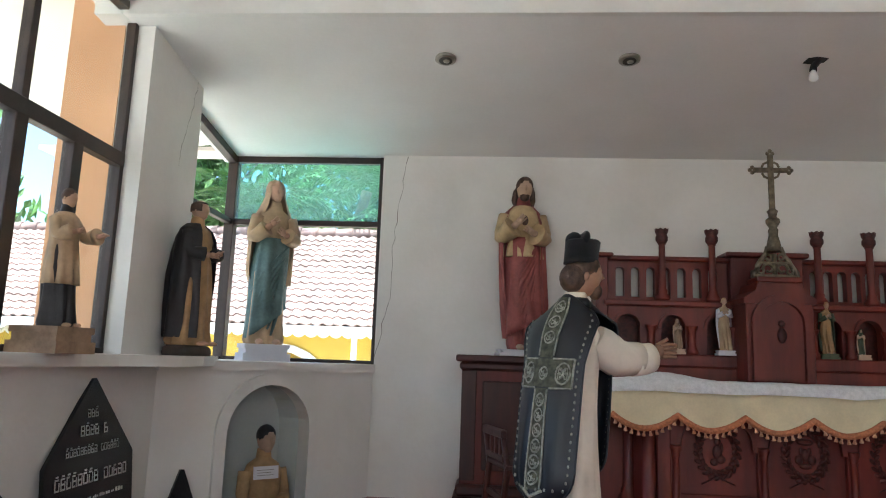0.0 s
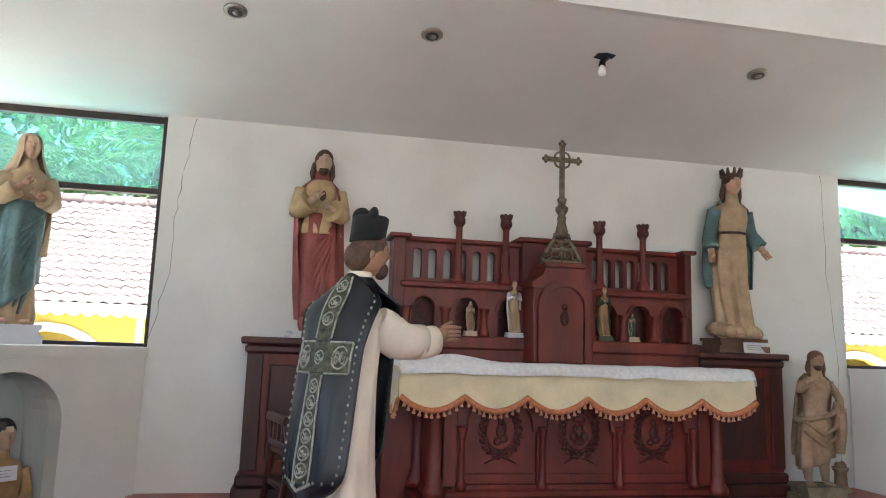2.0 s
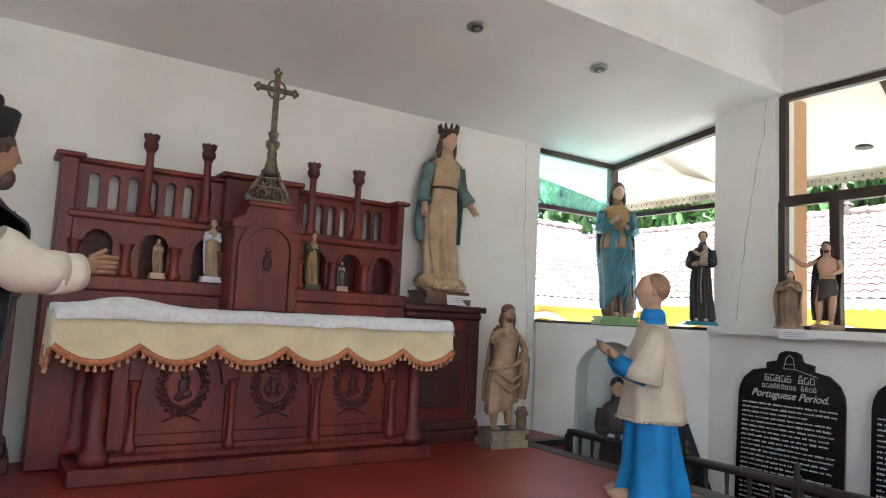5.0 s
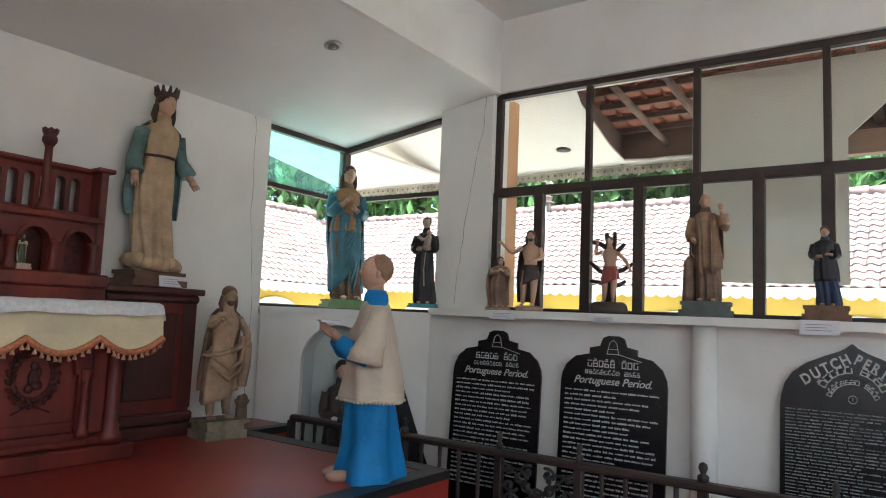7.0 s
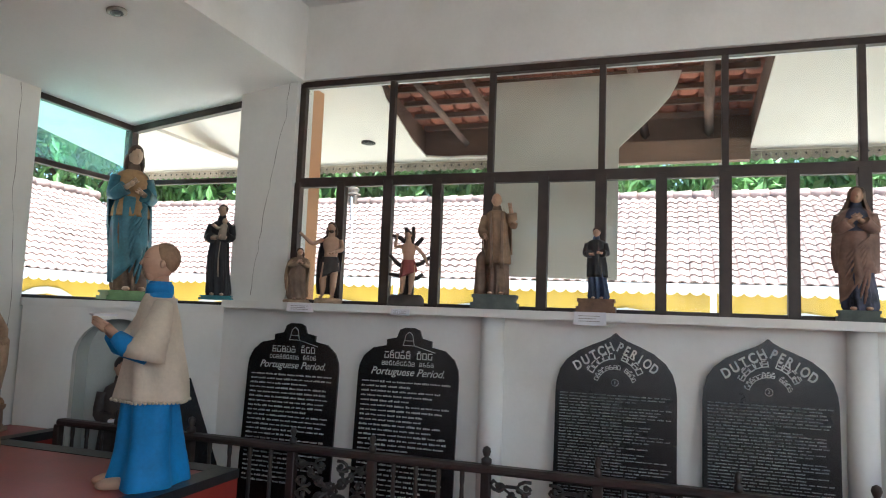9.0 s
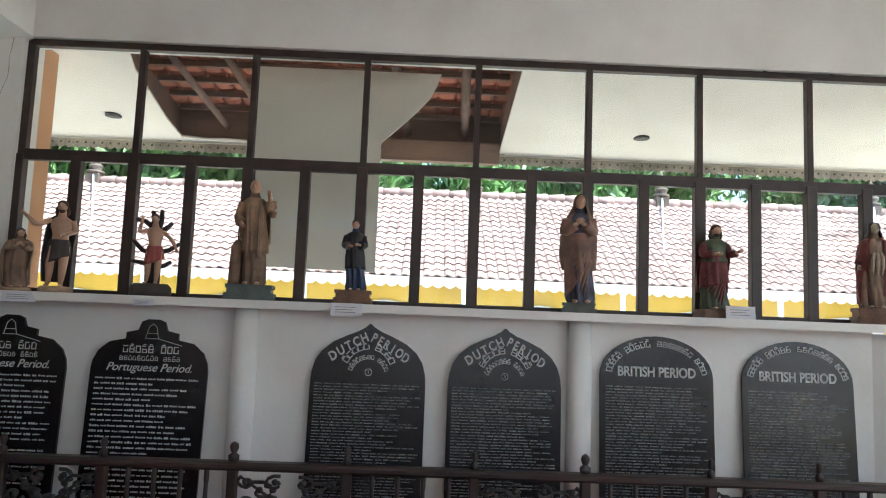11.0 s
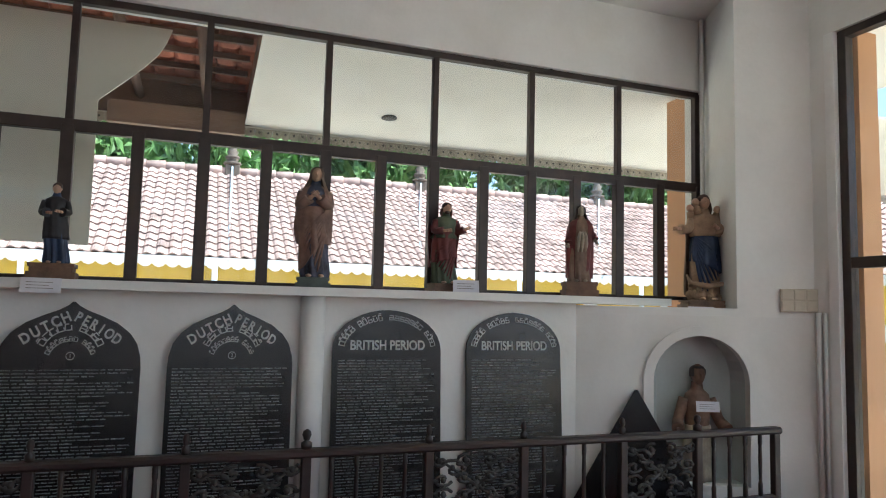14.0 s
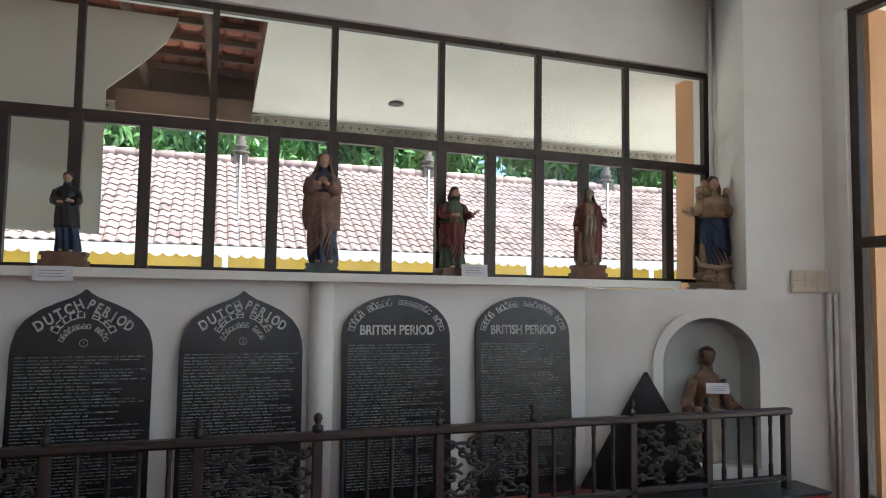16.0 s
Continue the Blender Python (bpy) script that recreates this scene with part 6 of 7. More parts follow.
def bust(name, label, m, mats, h=0.75, spread=0.0, shoulder=0.15, style="short"):
    """A half figure that stands in a niche; one mesh. Materials: lower cloth, upper cloth, flesh, hair."""
    bm = bmesh.new()
    k = shoulder / 0.15
    loft(bm, [(0, 0, 0, 0.17 * k, 0.12, 0.06), (0.2, 0, 0, 0.155 * k, 0.11, 0.05), (0.47, 0, 0, 0.138 * k, 0.107, 0.04)], 32, 0, None, 7, 1, 3)
    loft(bm, [(0.42, 0, 0, 0.122 * k, 0.093, 0.02), (0.52, 0, 0, 0.13 * k, 0.10, 0.02), (0.66, 0, 0, 0.15 * k, 0.10, 0.01), (0.735, 0, 0, 0.12 * k, 0.08, 0.01), (0.775, 0, 0, 0.055, 0.055, 0), (0.84, 0, 0, 0.045, 0.048, 0)], 32, 1, None, 7, 1, 3)
    for s in (-1, 1):
        arm(bm, (s * 0.135 * k, 0, 0.69), (s * (0.17 * k + 0.05 * spread), -0.03, 0.50), (s * (0.05 + 0.19 * spread), -0.15, 0.46 - 0.03 * spread), 1, 2, 0.05, 0.055, 0.8)
    head(bm, (0, -0.02, 0.905), 0.175, 2, 3, style)
    bmesh.ops.scale(bm, vec=(h, h, h), verts=bm.verts)
    ob = part(name, bm, mats)
    ob.matrix_world = m
    return tagged(ob, label, "statue")


bust("niche_figure", "dark-haired half figure in an arched niche", at(-1.83, 6.91, 0.004, 50), [GREENROBE, OCHRE, PALESKIN, BLACKROBE], 1.07, 0.0, 0.15)
bust("niche_figure", "dark half figure in an arched niche", at(5.72, 6.98, 0.004, -40), [DARKBROWN, DARKBROWN, SKIN, BLACKROBE], 1.04)
bust("niche_figure", "brown painted half figure with pale cloth in an arched niche", at(5.77, -2.47, 0.004, -108), [BONE, BROWNSKIN, BROWNSKIN, DARKBROWN], 1.02, 0.9, 0.125, "tonsure")


def card(x, y, z, facing, w, h, label="white paper card lying below a statue", lean=-8):
    bm = bmesh.new()
    box(bm, -w / 2, w / 2, -0.002, 0.002, 0, h)
    for i in range(3):
        box(bm, -w * 0.36, w * (0.3 - 0.1 * (i % 2)), -0.0032, -0.002, h * (0.28 + 0.2 * i), h * (0.32 + 0.2 * i), 0, 1)
    ob = part("paper_card", bm, [PAPER, CRACK])
    ob.matrix_world = Matrix.Translation((x, y, z)) @ pose(0, 0, 0, lean, 0, facing)
    tagged(ob, label, "paper card", "paper cards")


for x, y, z, f, w, h in ((5.90, 6.72, 1.535, -60, 0.24, 0.06), (5.86, 5.25, 1.515, -80, 0.24, 0.075), (5.87, 4.32, 1.52, -85, 0.16, 0.05), (5.86, 2.78, 1.50, -88, 0.24, 0.10), (5.93, -0.28, 1.597, -98, 0.22, 0.10),
                         (5.60, -2.38, 1.46, -116, 0.22, 0.07), (3.92, 7.25, 1.665, 10, 0.26, 0.09), (5.57, -2.42, 0.62, -112, 0.20, 0.09), (-1.735, 6.705, 0.715, 40, 0.19, 0.09), (5.60, 6.80, 0.42, -40, 0.26, 0.09)):
    card(x, y, z, f, w, h)


def priest():
    """The life-size mannequin at the altar, one mesh."""
    mats = [BLACKCLOTH, ALB, DUSKYSKIN, HAIR, BLACKFELT, SILVER, OLIVE]
    bm = bmesh.new()
    loft(bm, [(0, 0, 0, 0.215, 0.19, 0.10), (0.15, 0, 0, 0.20, 0.175, 0.10), (0.6, 0, 0, 0.175, 0.15, 0.07), (1.0, 0, 0, 0.16, 0.13, 0.03), (1.28, 0, 0, 0.155, 0.11, 0.01), (1.38, 0, 0, 0.10, 0.075, 0), (1.47, 0, 0, 0.062, 0.062, 0)], 64, 1, None, 9, 1, 4)
    # chasuble: back and front panels, rounded below, joined at the shoulders
    us = [i / 8 - 1 for i in range(17)]
    for s, low in ((1, 0.52), (-1, 0.60)):
        rows = []
        for j in range(29):
            w = j / 28
            z = 1.49 - (1.49 - low) * w
            half = 0.085 + 0.115 * min(1, w * 9) ** 0.7 - 0.032 * min(1, max(0, w - 0.16) * 5)
            if w > 0.86:
                half *= math.sqrt(max(0.10, 1 - ((w - 0.86) / 0.15) ** 2))
            bulge = 0.015 + 0.065 * min(1, w * 5) + (0.06 if s > 0 else 0.05) * math.sin(min(1, w * 1.6) * math.pi / 2) + (0.04 * w if s > 0 else 0)
            rows.append([bm.verts.new((half * u, s * ((bulge * (1 - 0.42 * u * u) + 0.068 - 0.012 * u * u) * (1 - 0.75 * u * u * (1 - min(1, w * 8)))) + (0.010 * math.sin(6 * u + 7 * w) + 0.006 * math.sin(13 * u - 5 * w)) * w, z - 0.07 * u * u * max(0, 1 - w * 3))) for u in us])
        for a, b in zip(rows, rows[1:]):
            for i in range(16):
                f = bm.faces.new((a[i], a[i + 1], b[i + 1], b[i]))
                f.material_index, f.smooth = 0, True
        # narrow dotted braid along the edge
        rim = [r[0].co.copy() for r in rows] + [v.co.copy() for v in rows[-1][1:-1]] + [r[-1].co.copy() for r in rows[::-1]]
        tube(bm, rim, 0.006, 5, 0)
        inner = [r[1].co + Vector((0, s * 0.004, 0)) for r in rows[2:27]] + [v.co + Vector((0, s * 0.004, 0)) for v in rows[26][3:-3:2]] + [r[-2].co + Vector((0, s * 0.004, 0)) for r in rows[26:1:-1]]
        for p in inner[::1]:
            ball(bm, p, (0.006, 0.005, 0.008), 5, 6, 4)
        if s > 0:
            # brocade cross on the back, laid on the curve
            def on(u, w):
                j = min(27.999, max(0, w * 28))
                a, b = rows[int(j)], rows[int(j) + 1]
                i = min(15.999, max(0, (u + 1) * 8))
                p0 = a[int(i)].co.lerp(a[int(i) + 1].co, i % 1)
                p1 = b[int(i)].co.lerp(b[int(i) + 1].co, i % 1)
                return p0.lerp(p1, j % 1) + Vector((0, 0.006, 0))

            def strip(u0, u1, w0, w1, nu, nw, mi):
                g2 = [[bm.verts.new(on(u0 + (u1 - u0) * i / nu, w0 + (w1 - w0) * j / nw)) for i in range(nu + 1)] for j in range(nw + 1)]
                for a, b in zip(g2, g2[1:]):
                    for i in range(nu):
                        bm.faces.new((a[i], a[i + 1], b[i + 1], b[i])).material_index = mi
            strip(-0.22, 0.22, 0.02, 0.33, 6, 12, 6)
            strip(-0.78, 0.78, 0.335, 0.47, 14, 6, 6)
            strip(-0.20, 0.20, 0.475, 0.93, 6, 18, 6)
            for u in (-0.24, 0.24):
                tube(bm, [on(u, 0.02 + 0.03 * i) for i in range(11)], 0.005, 5, 5)
                tube(bm, [on(u * 0.9, 0.48 + 0.045 * i) for i in range(11)], 0.005, 5, 5)
                tube(bm, [on(u * k, 0.335) for k in (1, 1.6, 2.2, 2.8, 3.3)], 0.005, 5, 5)
                tube(bm, [on(u * k, 0.475) for k in (1, 1.6, 2.2, 2.8, 3.3)], 0.005, 5, 5)
                tube(bm, [on(u * 3.3, 0.335 + 0.028 * i) for i in range(6)], 0.006, 5, 5)
            for n, wc in enumerate((0.07, 0.15, 0.23, 0.405, 0.53, 0.60, 0.67, 0.74, 0.81, 0.88)):
                tube(bm, [on(0.15 * math.cos(k * 0.524), wc + 0.03 * math.sin(k * 0.524)) for k in range(13)], 0.004, 5, 5)
                tube(bm, [on(0.10 * math.sin(k * 0.8), wc - 0.03 + 0.0075 * k) for k in range(9)], 0.004, 5, 5)
                for q in (-1, 1):
                    tube(bm, [on(q * (0.04 + 0.05 * math.cos(k * 0.7)), wc + 0.014 * math.sin(k * 0.7)) for k in range(7)], 0.0035, 5, 5)
            for uc in (-0.55, 0.55):
                tube(bm, [on(uc + 0.18 * math.cos(k * 0.524), 0.405 + 0.05 * math.sin(k * 0.524)) for k in range(13)], 0.005, 5, 5)
                tube(bm, [on(uc + 0.12 * math.cos(k * 0.524), 0.405 + 0.03 * math.sin(k * 1.048)) for k in range(13)], 0.004, 5, 5)
                for k in range(6):
                    ball(bm, on(uc + 0.08 * math.cos(k * 1.05), 0.405 + 0.02 * math.sin(k * 1.05)), 0.008, 5, 6, 4)
            tube(bm, [on(u, 0.93 + 0.03 * (1 - abs(u) * 3)) for u in (-0.3, -0.2, -0.1, 0, 0.1, 0.2, 0.3)], 0.008, 5, 5)
    # sleeves and hands stretched over the altar
    for s in (-1, 1):
        sh = Vector((s * 0.105, -0.03, 1.265))
        el = Vector((s * 0.165, -0.14, 1.19))
        wr = Vector((-0.225, -0.28, 1.205)) if s < 0 else Vector((0.12, -0.36, 1.18))
        d = (wr - el).normalized()
        tube(bm, [sh, sh.lerp(el, 0.35), sh.lerp(el, 0.75), el.lerp(wr, 0.12) - Vector((0, 0, 0.01)), el.lerp(wr, 0.5) - Vector((0, 0, 0.02)), wr - Vector((0, 0, 0.025))], [0.080, 0.092, 0.094, 0.092, 0.086, 0.084], 20, 1)
        tube(bm, [wr - d * 0.03 - Vector((0, 0, 0.03)), wr + d * 0.04 - Vector((0, 0, 0.03)), wr + d * 0.085 - Vector((0, 0, 0.025))], [0.082, 0.080, 0.076], 20, 1)
        d = (d + Vector((-0.25, 0, 0.05))).normalized() if s < 0 else d
        hd = d
        tube(bm, [wr + d * 0.06, wr + d * 0.13], [0.028, 0.036], 10, 2)
        for k in range(4):
            q = wr + hd * 0.12 + Vector((0, 0, 0.030 - 0.02 * k))
            tube(bm, [q, q + d * 0.055, q + d * 0.105 + Vector((0, 0, -0.008))], [0.012, 0.011, 0.008], 7, 2)
        q = wr + d * 0.11 + Vector((0, 0, 0.03))
        tube(bm, [q, q + d * 0.06 + Vector((0, 0, 0.03))], [0.013, 0.009], 6, 2)
    # amice, head, beard, biretta
    turned(bm, 0, 0, [(0.090, 1.42), (0.074, 1.462), (0.066, 1.474)], 18, 0)
    turned(bm, 0, 0, [(0.062, 1.44), (0.060, 1.49), (0.054, 1.502)], 16, 1)
    before = set(bm.verts)
    head(bm, (0, -0.045, 1.595), 0.210, 2, 3, "short")
    ball(bm, (0, -0.108, 1.512), (0.040, 0.036, 0.044), 3, 10, 6)
    ball(bm, (0, 0.005, 1.585), (0.083, 0.085, 0.085), 3, 14, 9)
    loft(bm, [(1.655, 0, -0.015, 0.080, 0.090, 0), (1.69, 0, -0.015, 0.081, 0.090, 0), (1.775, 0, -0.015, 0.086, 0.093, 0.0), (1.785, 0, -0.015, 0.075, 0.082, 0)], 28, 4)
    for a in (0, 90, 180):
        q = Euler((0, 0, radians(a)))
        ball(bm, (0.048 * math.cos(radians(a)), -0.015 + 0.05 * math.sin(radians(a)), 1.785), (0.046, 0.026, 0.046), 4, 12, 8, q)
    bmesh.ops.rotate(bm, cent=(0, -0.01, 1.5), matrix=Matrix.Rotation(radians(-46), 3, "Z"), verts=[v for v in bm.verts if v not in before])
    for v in bm.verts:
        v.co.y -= 0.17 * max(0, v.co.z - 0.55) ** 1.3
        v.co.x += 0.02 * max(0, v.co.z - 0.4)
        v.co.z *= 1.015
    ob = part("priest_mannequin", bm, mats)
    ob.matrix_world = at(0.22, 5.08, PLAT, 142)
    tagged(ob, "life-size mannequin in black embroidered chasuble and white alb", "mannequin")


priest()


def altar_boy():
    mats = [CASSOCK, SURPLICE, SKIN, HAIR, PAPER, CROPHAIR]
    bm = bmesh.new()
    loft(bm, [(0.0, 0.0, 0.0, 0.245, 0.215, 0.10), (0.02, 0, 0, 0.245, 0.215, 0.10), (0.2, 0, 0, 0.205, 0.18, 0.10), (0.5, 0, 0, 0.175, 0.15, 0.08), (0.9, 0, 0, 0.15, 0.11, 0.0), (1.12, 0, 0, 0.11, 0.09, 0), (1.17, 0, 0, 0.066, 0.07, 0), (1.22, 0, 0, 0.06, 0.065, 0)], 64, 0, None, 6, 2, 4)
    r = loft(bm, [(0.50, 0, 0.01, 0.237, 0.20, 0.075), (0.62, 0, 0.01, 0.215, 0.182, 0.07), (0.8, 0, 0, 0.19, 0.158, 0.03), (0.98, 0, 0, 0.178, 0.13, 0.012), (1.10, 0, 0, 0.13, 0.10, 0), (1.155, 0, 0, 0.072, 0.078, 0)], 56, 1, None, 6, 1, 4)
    for v in r[0]:
        ball(bm, v.co, (0.011, 0.011, 0.010), 1, 5, 4)
    for s in (-1, 1):
        rim = [(s * 0.125, 0, 1.08), (s * 0.165, -0.02, 1.0), (s * 0.205, -0.05, 0.90), (s * 0.215, -0.09, 0.80), (s * 0.215, -0.10, 0.75)]
        tube(bm, rim, [0.055, 0.072, 0.09, 0.112, 0.118], 18, 1)
        tube(bm, [(s * 0.19, -0.04, 0.86), (s * 0.19, -0.11, 0.79), (s * 0.15, -0.18, 0.82), (s * 0.10, -0.24, 0.88)], [0.05, 0.07, 0.065, 0.045], 14, 0)
        tube(bm, [(s * 0.10, -0.23, 0.875), (s * 0.06, -0.29, 0.94)], [0.028, 0.024], 8, 2)
        for k in range(4):
            tube(bm, [(s * 0.06, -0.28 - 0.004 * k, 0.945 - 0.012 * k), (s * (0.045 - 0.006 * k), -0.36, 1.0 - 0.014 * k)], [0.013, 0.007], 6, 2)
        ball(bm, (s * 0.07, -0.19, 0.025), (0.045, 0.10, 0.04), 2, 8, 6)
    box(bm, -0.10, 0.10, -0.37, -0.24, 0.998, 1.010, 0, 4)
    tube(bm, [(0, 0, 1.15), (0, -0.005, 1.27)], [0.058, 0.052], 14, 2)
    turned(bm, 0, 0, [(0.085, 1.13), (0.08, 1.19), (0.068, 1.21)], 18, 0)
    head(bm, (0, -0.02, 1.335), 0.225, 2, 5, "bald")
    ball(bm, (0, 0.018, 1.365), (0.085, 0.094, 0.100), 5, 16, 12)
    ob = part("altar_boy_mannequin", bm, mats)
    ob.matrix_world = at(4.1, 5.22, PLAT, -128)
    tagged(ob, "altar boy mannequin in beige surplice over bright blue cassock", "mannequin")


altar_boy()

# ---- furniture ----


def chair():
    c = empty("wooden_chair", "dark wooden chair with a slatted low back", "chair", Matrix.Translation((0.13, 6.82, PLAT)) @ pose(0, 0, 0, 0, 0, 108))
    for x in (-0.2, 0.2):
        bm = bmesh.new()
        tube(bm, [(x, 0.25, 0), (x, 0.2, 0.42), (x, 0.235, 0.66)], [0.024, 0.026, 0.022], 4)
        part("back_leg", bm, WOOD_DARK, c)
        bm = bmesh.new()
        tube(bm, [(x, -0.22, 0), (x, -0.2, 0.42)], [0.022, 0.026], 4)
        part("leg", bm, WOOD_DARK, c)
    solid("seat", (-0.24, 0.24, -0.25, 0.22, 0.42, 0.46), WOOD_DARK, c, 0.012)
    solid("top_rail", (-0.225, 0.225, 0.21, 0.255, 0.63, 0.69), WOOD_DARK, c, 0.01)
    solid("lower_rail", (-0.2, 0.2, 0.2, 0.235, 0.47, 0.51), WOOD_DARK, c, 0.006)
    for x in (-0.1, 0, 0.1):
        solid("slat", (x - 0.016, x + 0.016, 0.212, 0.23, 0.51, 0.63), WOOD_DARK, c, 0.003)
    for y in (-0.21, 0.21):
        solid("stretcher", (-0.2, 0.2, y - 0.014, y + 0.014, 0.2, 0.24), WOOD_DARK, c, 0.004)


chair()


def scroll_panel(bm, y0, y1, z0, z1):
    """Cast scrollwork in a bay: mirrored spirals, leaves and a centre rosette."""
    cy, cz = (y0 + y1) / 2, (z0 + z1) / 2
    hw, hh = (y1 - y0) / 2, (z1 - z0) / 2
    for sy in (-1, 1):
        for sz in (-1, 1):
            for (py, pz, r, st, dr) in ((0.55, 0.55, 0.34, 0.5, 1), (0.28, 0.80, 0.24, 2.0, -1), (0.80, 0.25, 0.24, 3.5, 1), (0.84, 0.82, 0.2, 1.0, -1), (0.3, 0.3, 0.2, 4.0, 1)):
                pts = []
                for k in range(12):
                    a = st + dr * k * 0.62
                    q = r * (1 - k / 13)
                    pts.append((0, cy + sy * hw * (py + q * math.cos(a)), cz + sz * hh * (pz + q * math.sin(a))))
                tube(bm, pts, 0.012, 5)
                ball(bm, pts[-1], 0.022, 0, 6, 4)
                ball(bm, pts[4], (0.01, 0.024, 0.016), 0, 6, 4)
            tube(bm, [(0, cy, cz), (0, cy + sy * hw * 0.5, cz + sz * hh * 0.5), (0, cy + sy * hw * 0.98, cz + sz * hh * 0.98)], [0.014, 0.01, 0.008], 5)
    for k in range(12):
        a = k * math.pi / 6
        ball(bm, (0, cy + 0.05 * math.cos(a), cz + 0.05 * math.sin(a)), (0.008, 0.016, 0.016), 0, 6, 4)
    ball(bm, (0, cy, cz), (0.014, 0.035, 0.035), 0, 8, 6)


def altar_rail(name, x, posts, tall, panels, label, base=FLOOR, top=0.72):
    r = empty(name, label, "railing", Matrix.Translation((x, 0, base)))
    y0, y1 = min(posts), max(posts)
    bm = bmesh.new()
    box(bm, -0.045, 0.045, y0 - 0.05, y1, top - 0.055, top, 0.016)
    part("top_rail", bm, RAIL, r)
    solid("bottom_rail", (-0.03, 0.03, y0, y1, 0.07, 0.11), RAIL, r, 0.008)
    for i, y in enumerate(posts):
        bm = bmesh.new()
        box(bm, -0.03, 0.03, y - 0.03, y + 0.03, 0.0, top - 0.05, 0.006)
        if i not in (0, len(posts) - 1):
            big = y in tall
            k = 1.0 if big else 0.75
            turned(bm, 0, y, [(0.034 * k, top), (0.036 * k, top + 0.035), (0.014 * k, top + 0.05), (0.02 * k, top + 0.058), (0.030 * k, top + 0.085), (0.024 * k, top + 0.108), (0.005, top + 0.12)], 12)
        part("post", bm, RAIL, r)
    ps = sorted(posts, reverse=True)
    for a, b in zip(ps, ps[1:]):
        if (a, b) in panels:
            bm = bmesh.new()
            scroll_panel(bm, b + 0.04, a - 0.04, 0.14, top - 0.09)
            part("scroll_panel", bm, IRON, r, "cast iron scrollwork panel")
            n = 0
            ys = ()
        else:
            n = max(2, round((a - b) / 0.17) - 1)
            ys = [b + (a - b) * (k + 1) / (n + 1) for k in range(n)]
        for y in ys:
            bm = bmesh.new()
            turned(bm, 0, y, [(0.018, 0.1), (0.018, 0.2), (0.013, 0.22), (0.016, 0.4), (0.013, 0.5), (0.017, 0.52), (0.017, top - 0.05)], 8)
            part("baluster", bm, RAIL, r)
    return r


EP = (7.0, 6.4, 5.69, 4.80, 4.17, 3.35, 2.63, 1.82, 1.11, 0.298, -0.405, -1.22, -1.905, -2.68)
structure("kerb", (4.93, 5.27, -2.95, 6.52, FLOOR, -0.085), REDFLOOR, "low red cement kerb under the altar rail", "kerb", 0.02)
structure("kerb_edge", (4.92, 5.28, -2.96, 6.53, -0.10, -0.08), BLACKEDGE, "black painted edge of the kerb", "kerb", 0.004)
altar_rail("altar_rail", 5.1, EP, (3.35, 1.11, -1.905, 5.69), ((4.80, 4.17), (3.35, 2.63), (1.82, 1.11), (0.298, -0.405), (-1.22, -1.905)), "low dark wooden altar rail with iron scrollwork panels", -0.08, 0.645)
WP = (7.55, 7.25, 6.5, 5.6, 4.9, 4.0, 3.2, 2.4, 1.6)
altar_rail("altar_rail", -1.5, WP, (7.25, 6.5), ((6.5, 5.6), (4.9, 4.0)), "low dark wooden altar rail with iron scrollwork panels")

# ---- inscribed slabs ----


def letters(text, size, parent, x, z, turn=0.0, shear=0.0, y=-0.004, squeeze=1.0, bold=0.0):
    cu = bpy.data.curves.new("lettering", "FONT")
    cu.body, cu.size, cu.align_x, cu.align_y, cu.extrude, cu.shear, cu.offset = text, size, "CENTER", "CENTER", 0.0015, shear, bold
    cu.materials.append(INK)
    ob = new("lettering", cu)
    ob.parent = parent
    ob.matrix_basis = Matrix.Translation((x, y, z)) @ pose(0, 0, 0, 90, 0, 0) @ pose(0, 0, 0, 0, 0, turn) @ Matrix.Diagonal((squeeze, 1, 1, 1))
    return ob


def bar_word(bm, x, z, w, h, turn, rng, mi=0):
    """An unreadable word: short plain bars side by side."""
    k = max(1, int(w / (h * 0.9)))
    q = Matrix.Translation((x, 0, z)) @ Matrix.Rotation(-turn, 4, "Y")
    for i in range(k):
        a = -w / 2 + w * i / k
        hh = h * rng.uniform(0.6, 1.0)
        vs = [bm.verts.new(q @ Vector(p)) for p in ((a, -0.004, -h / 2), (a + w / k * 0.78, -0.004, -h / 2), (a + w / k * 0.78, -0.004, -h / 2 + hh), (a, -0.004, -h / 2 + hh))]
        bm.faces.new(vs).material_index = mi


def glyph(bm, x, z, w, h, turn, rng):
    """An unreadable character: a few thin plain bars."""
    q = Matrix.Translation((x, 0, z)) @ Matrix.Rotation(-turn, 4, "Y")
    t = h * 0.15
    bars = [(-w / 2, -h / 2, w * rng.uniform(0.7, 1), t), (-w / 2, h / 2 - t, w * rng.uniform(0.6, 1), t), (-w / 2, -h / 2, t, h * rng.uniform(0.6, 1)), (w / 2 - t, -h / 2, t, h * rng.uniform(0.5, 1))]
    if rng.random() < 0.6:
        bars.append((-w * 0.3, -t / 2, w * 0.6, t))
    if rng.random() < 0.35:
        bars.append((-w * 0.3, h * 0.58, w * 0.6, t))
    for x0, z0, bw, bh in bars:
        bm.faces.new([bm.verts.new(q @ Vector(p)) for p in ((x0, -0.004, z0), (x0 + bw, -0.004, z0), (x0 + bw, -0.004, z0 + bh), (x0, -0.004, z0 + bh))])


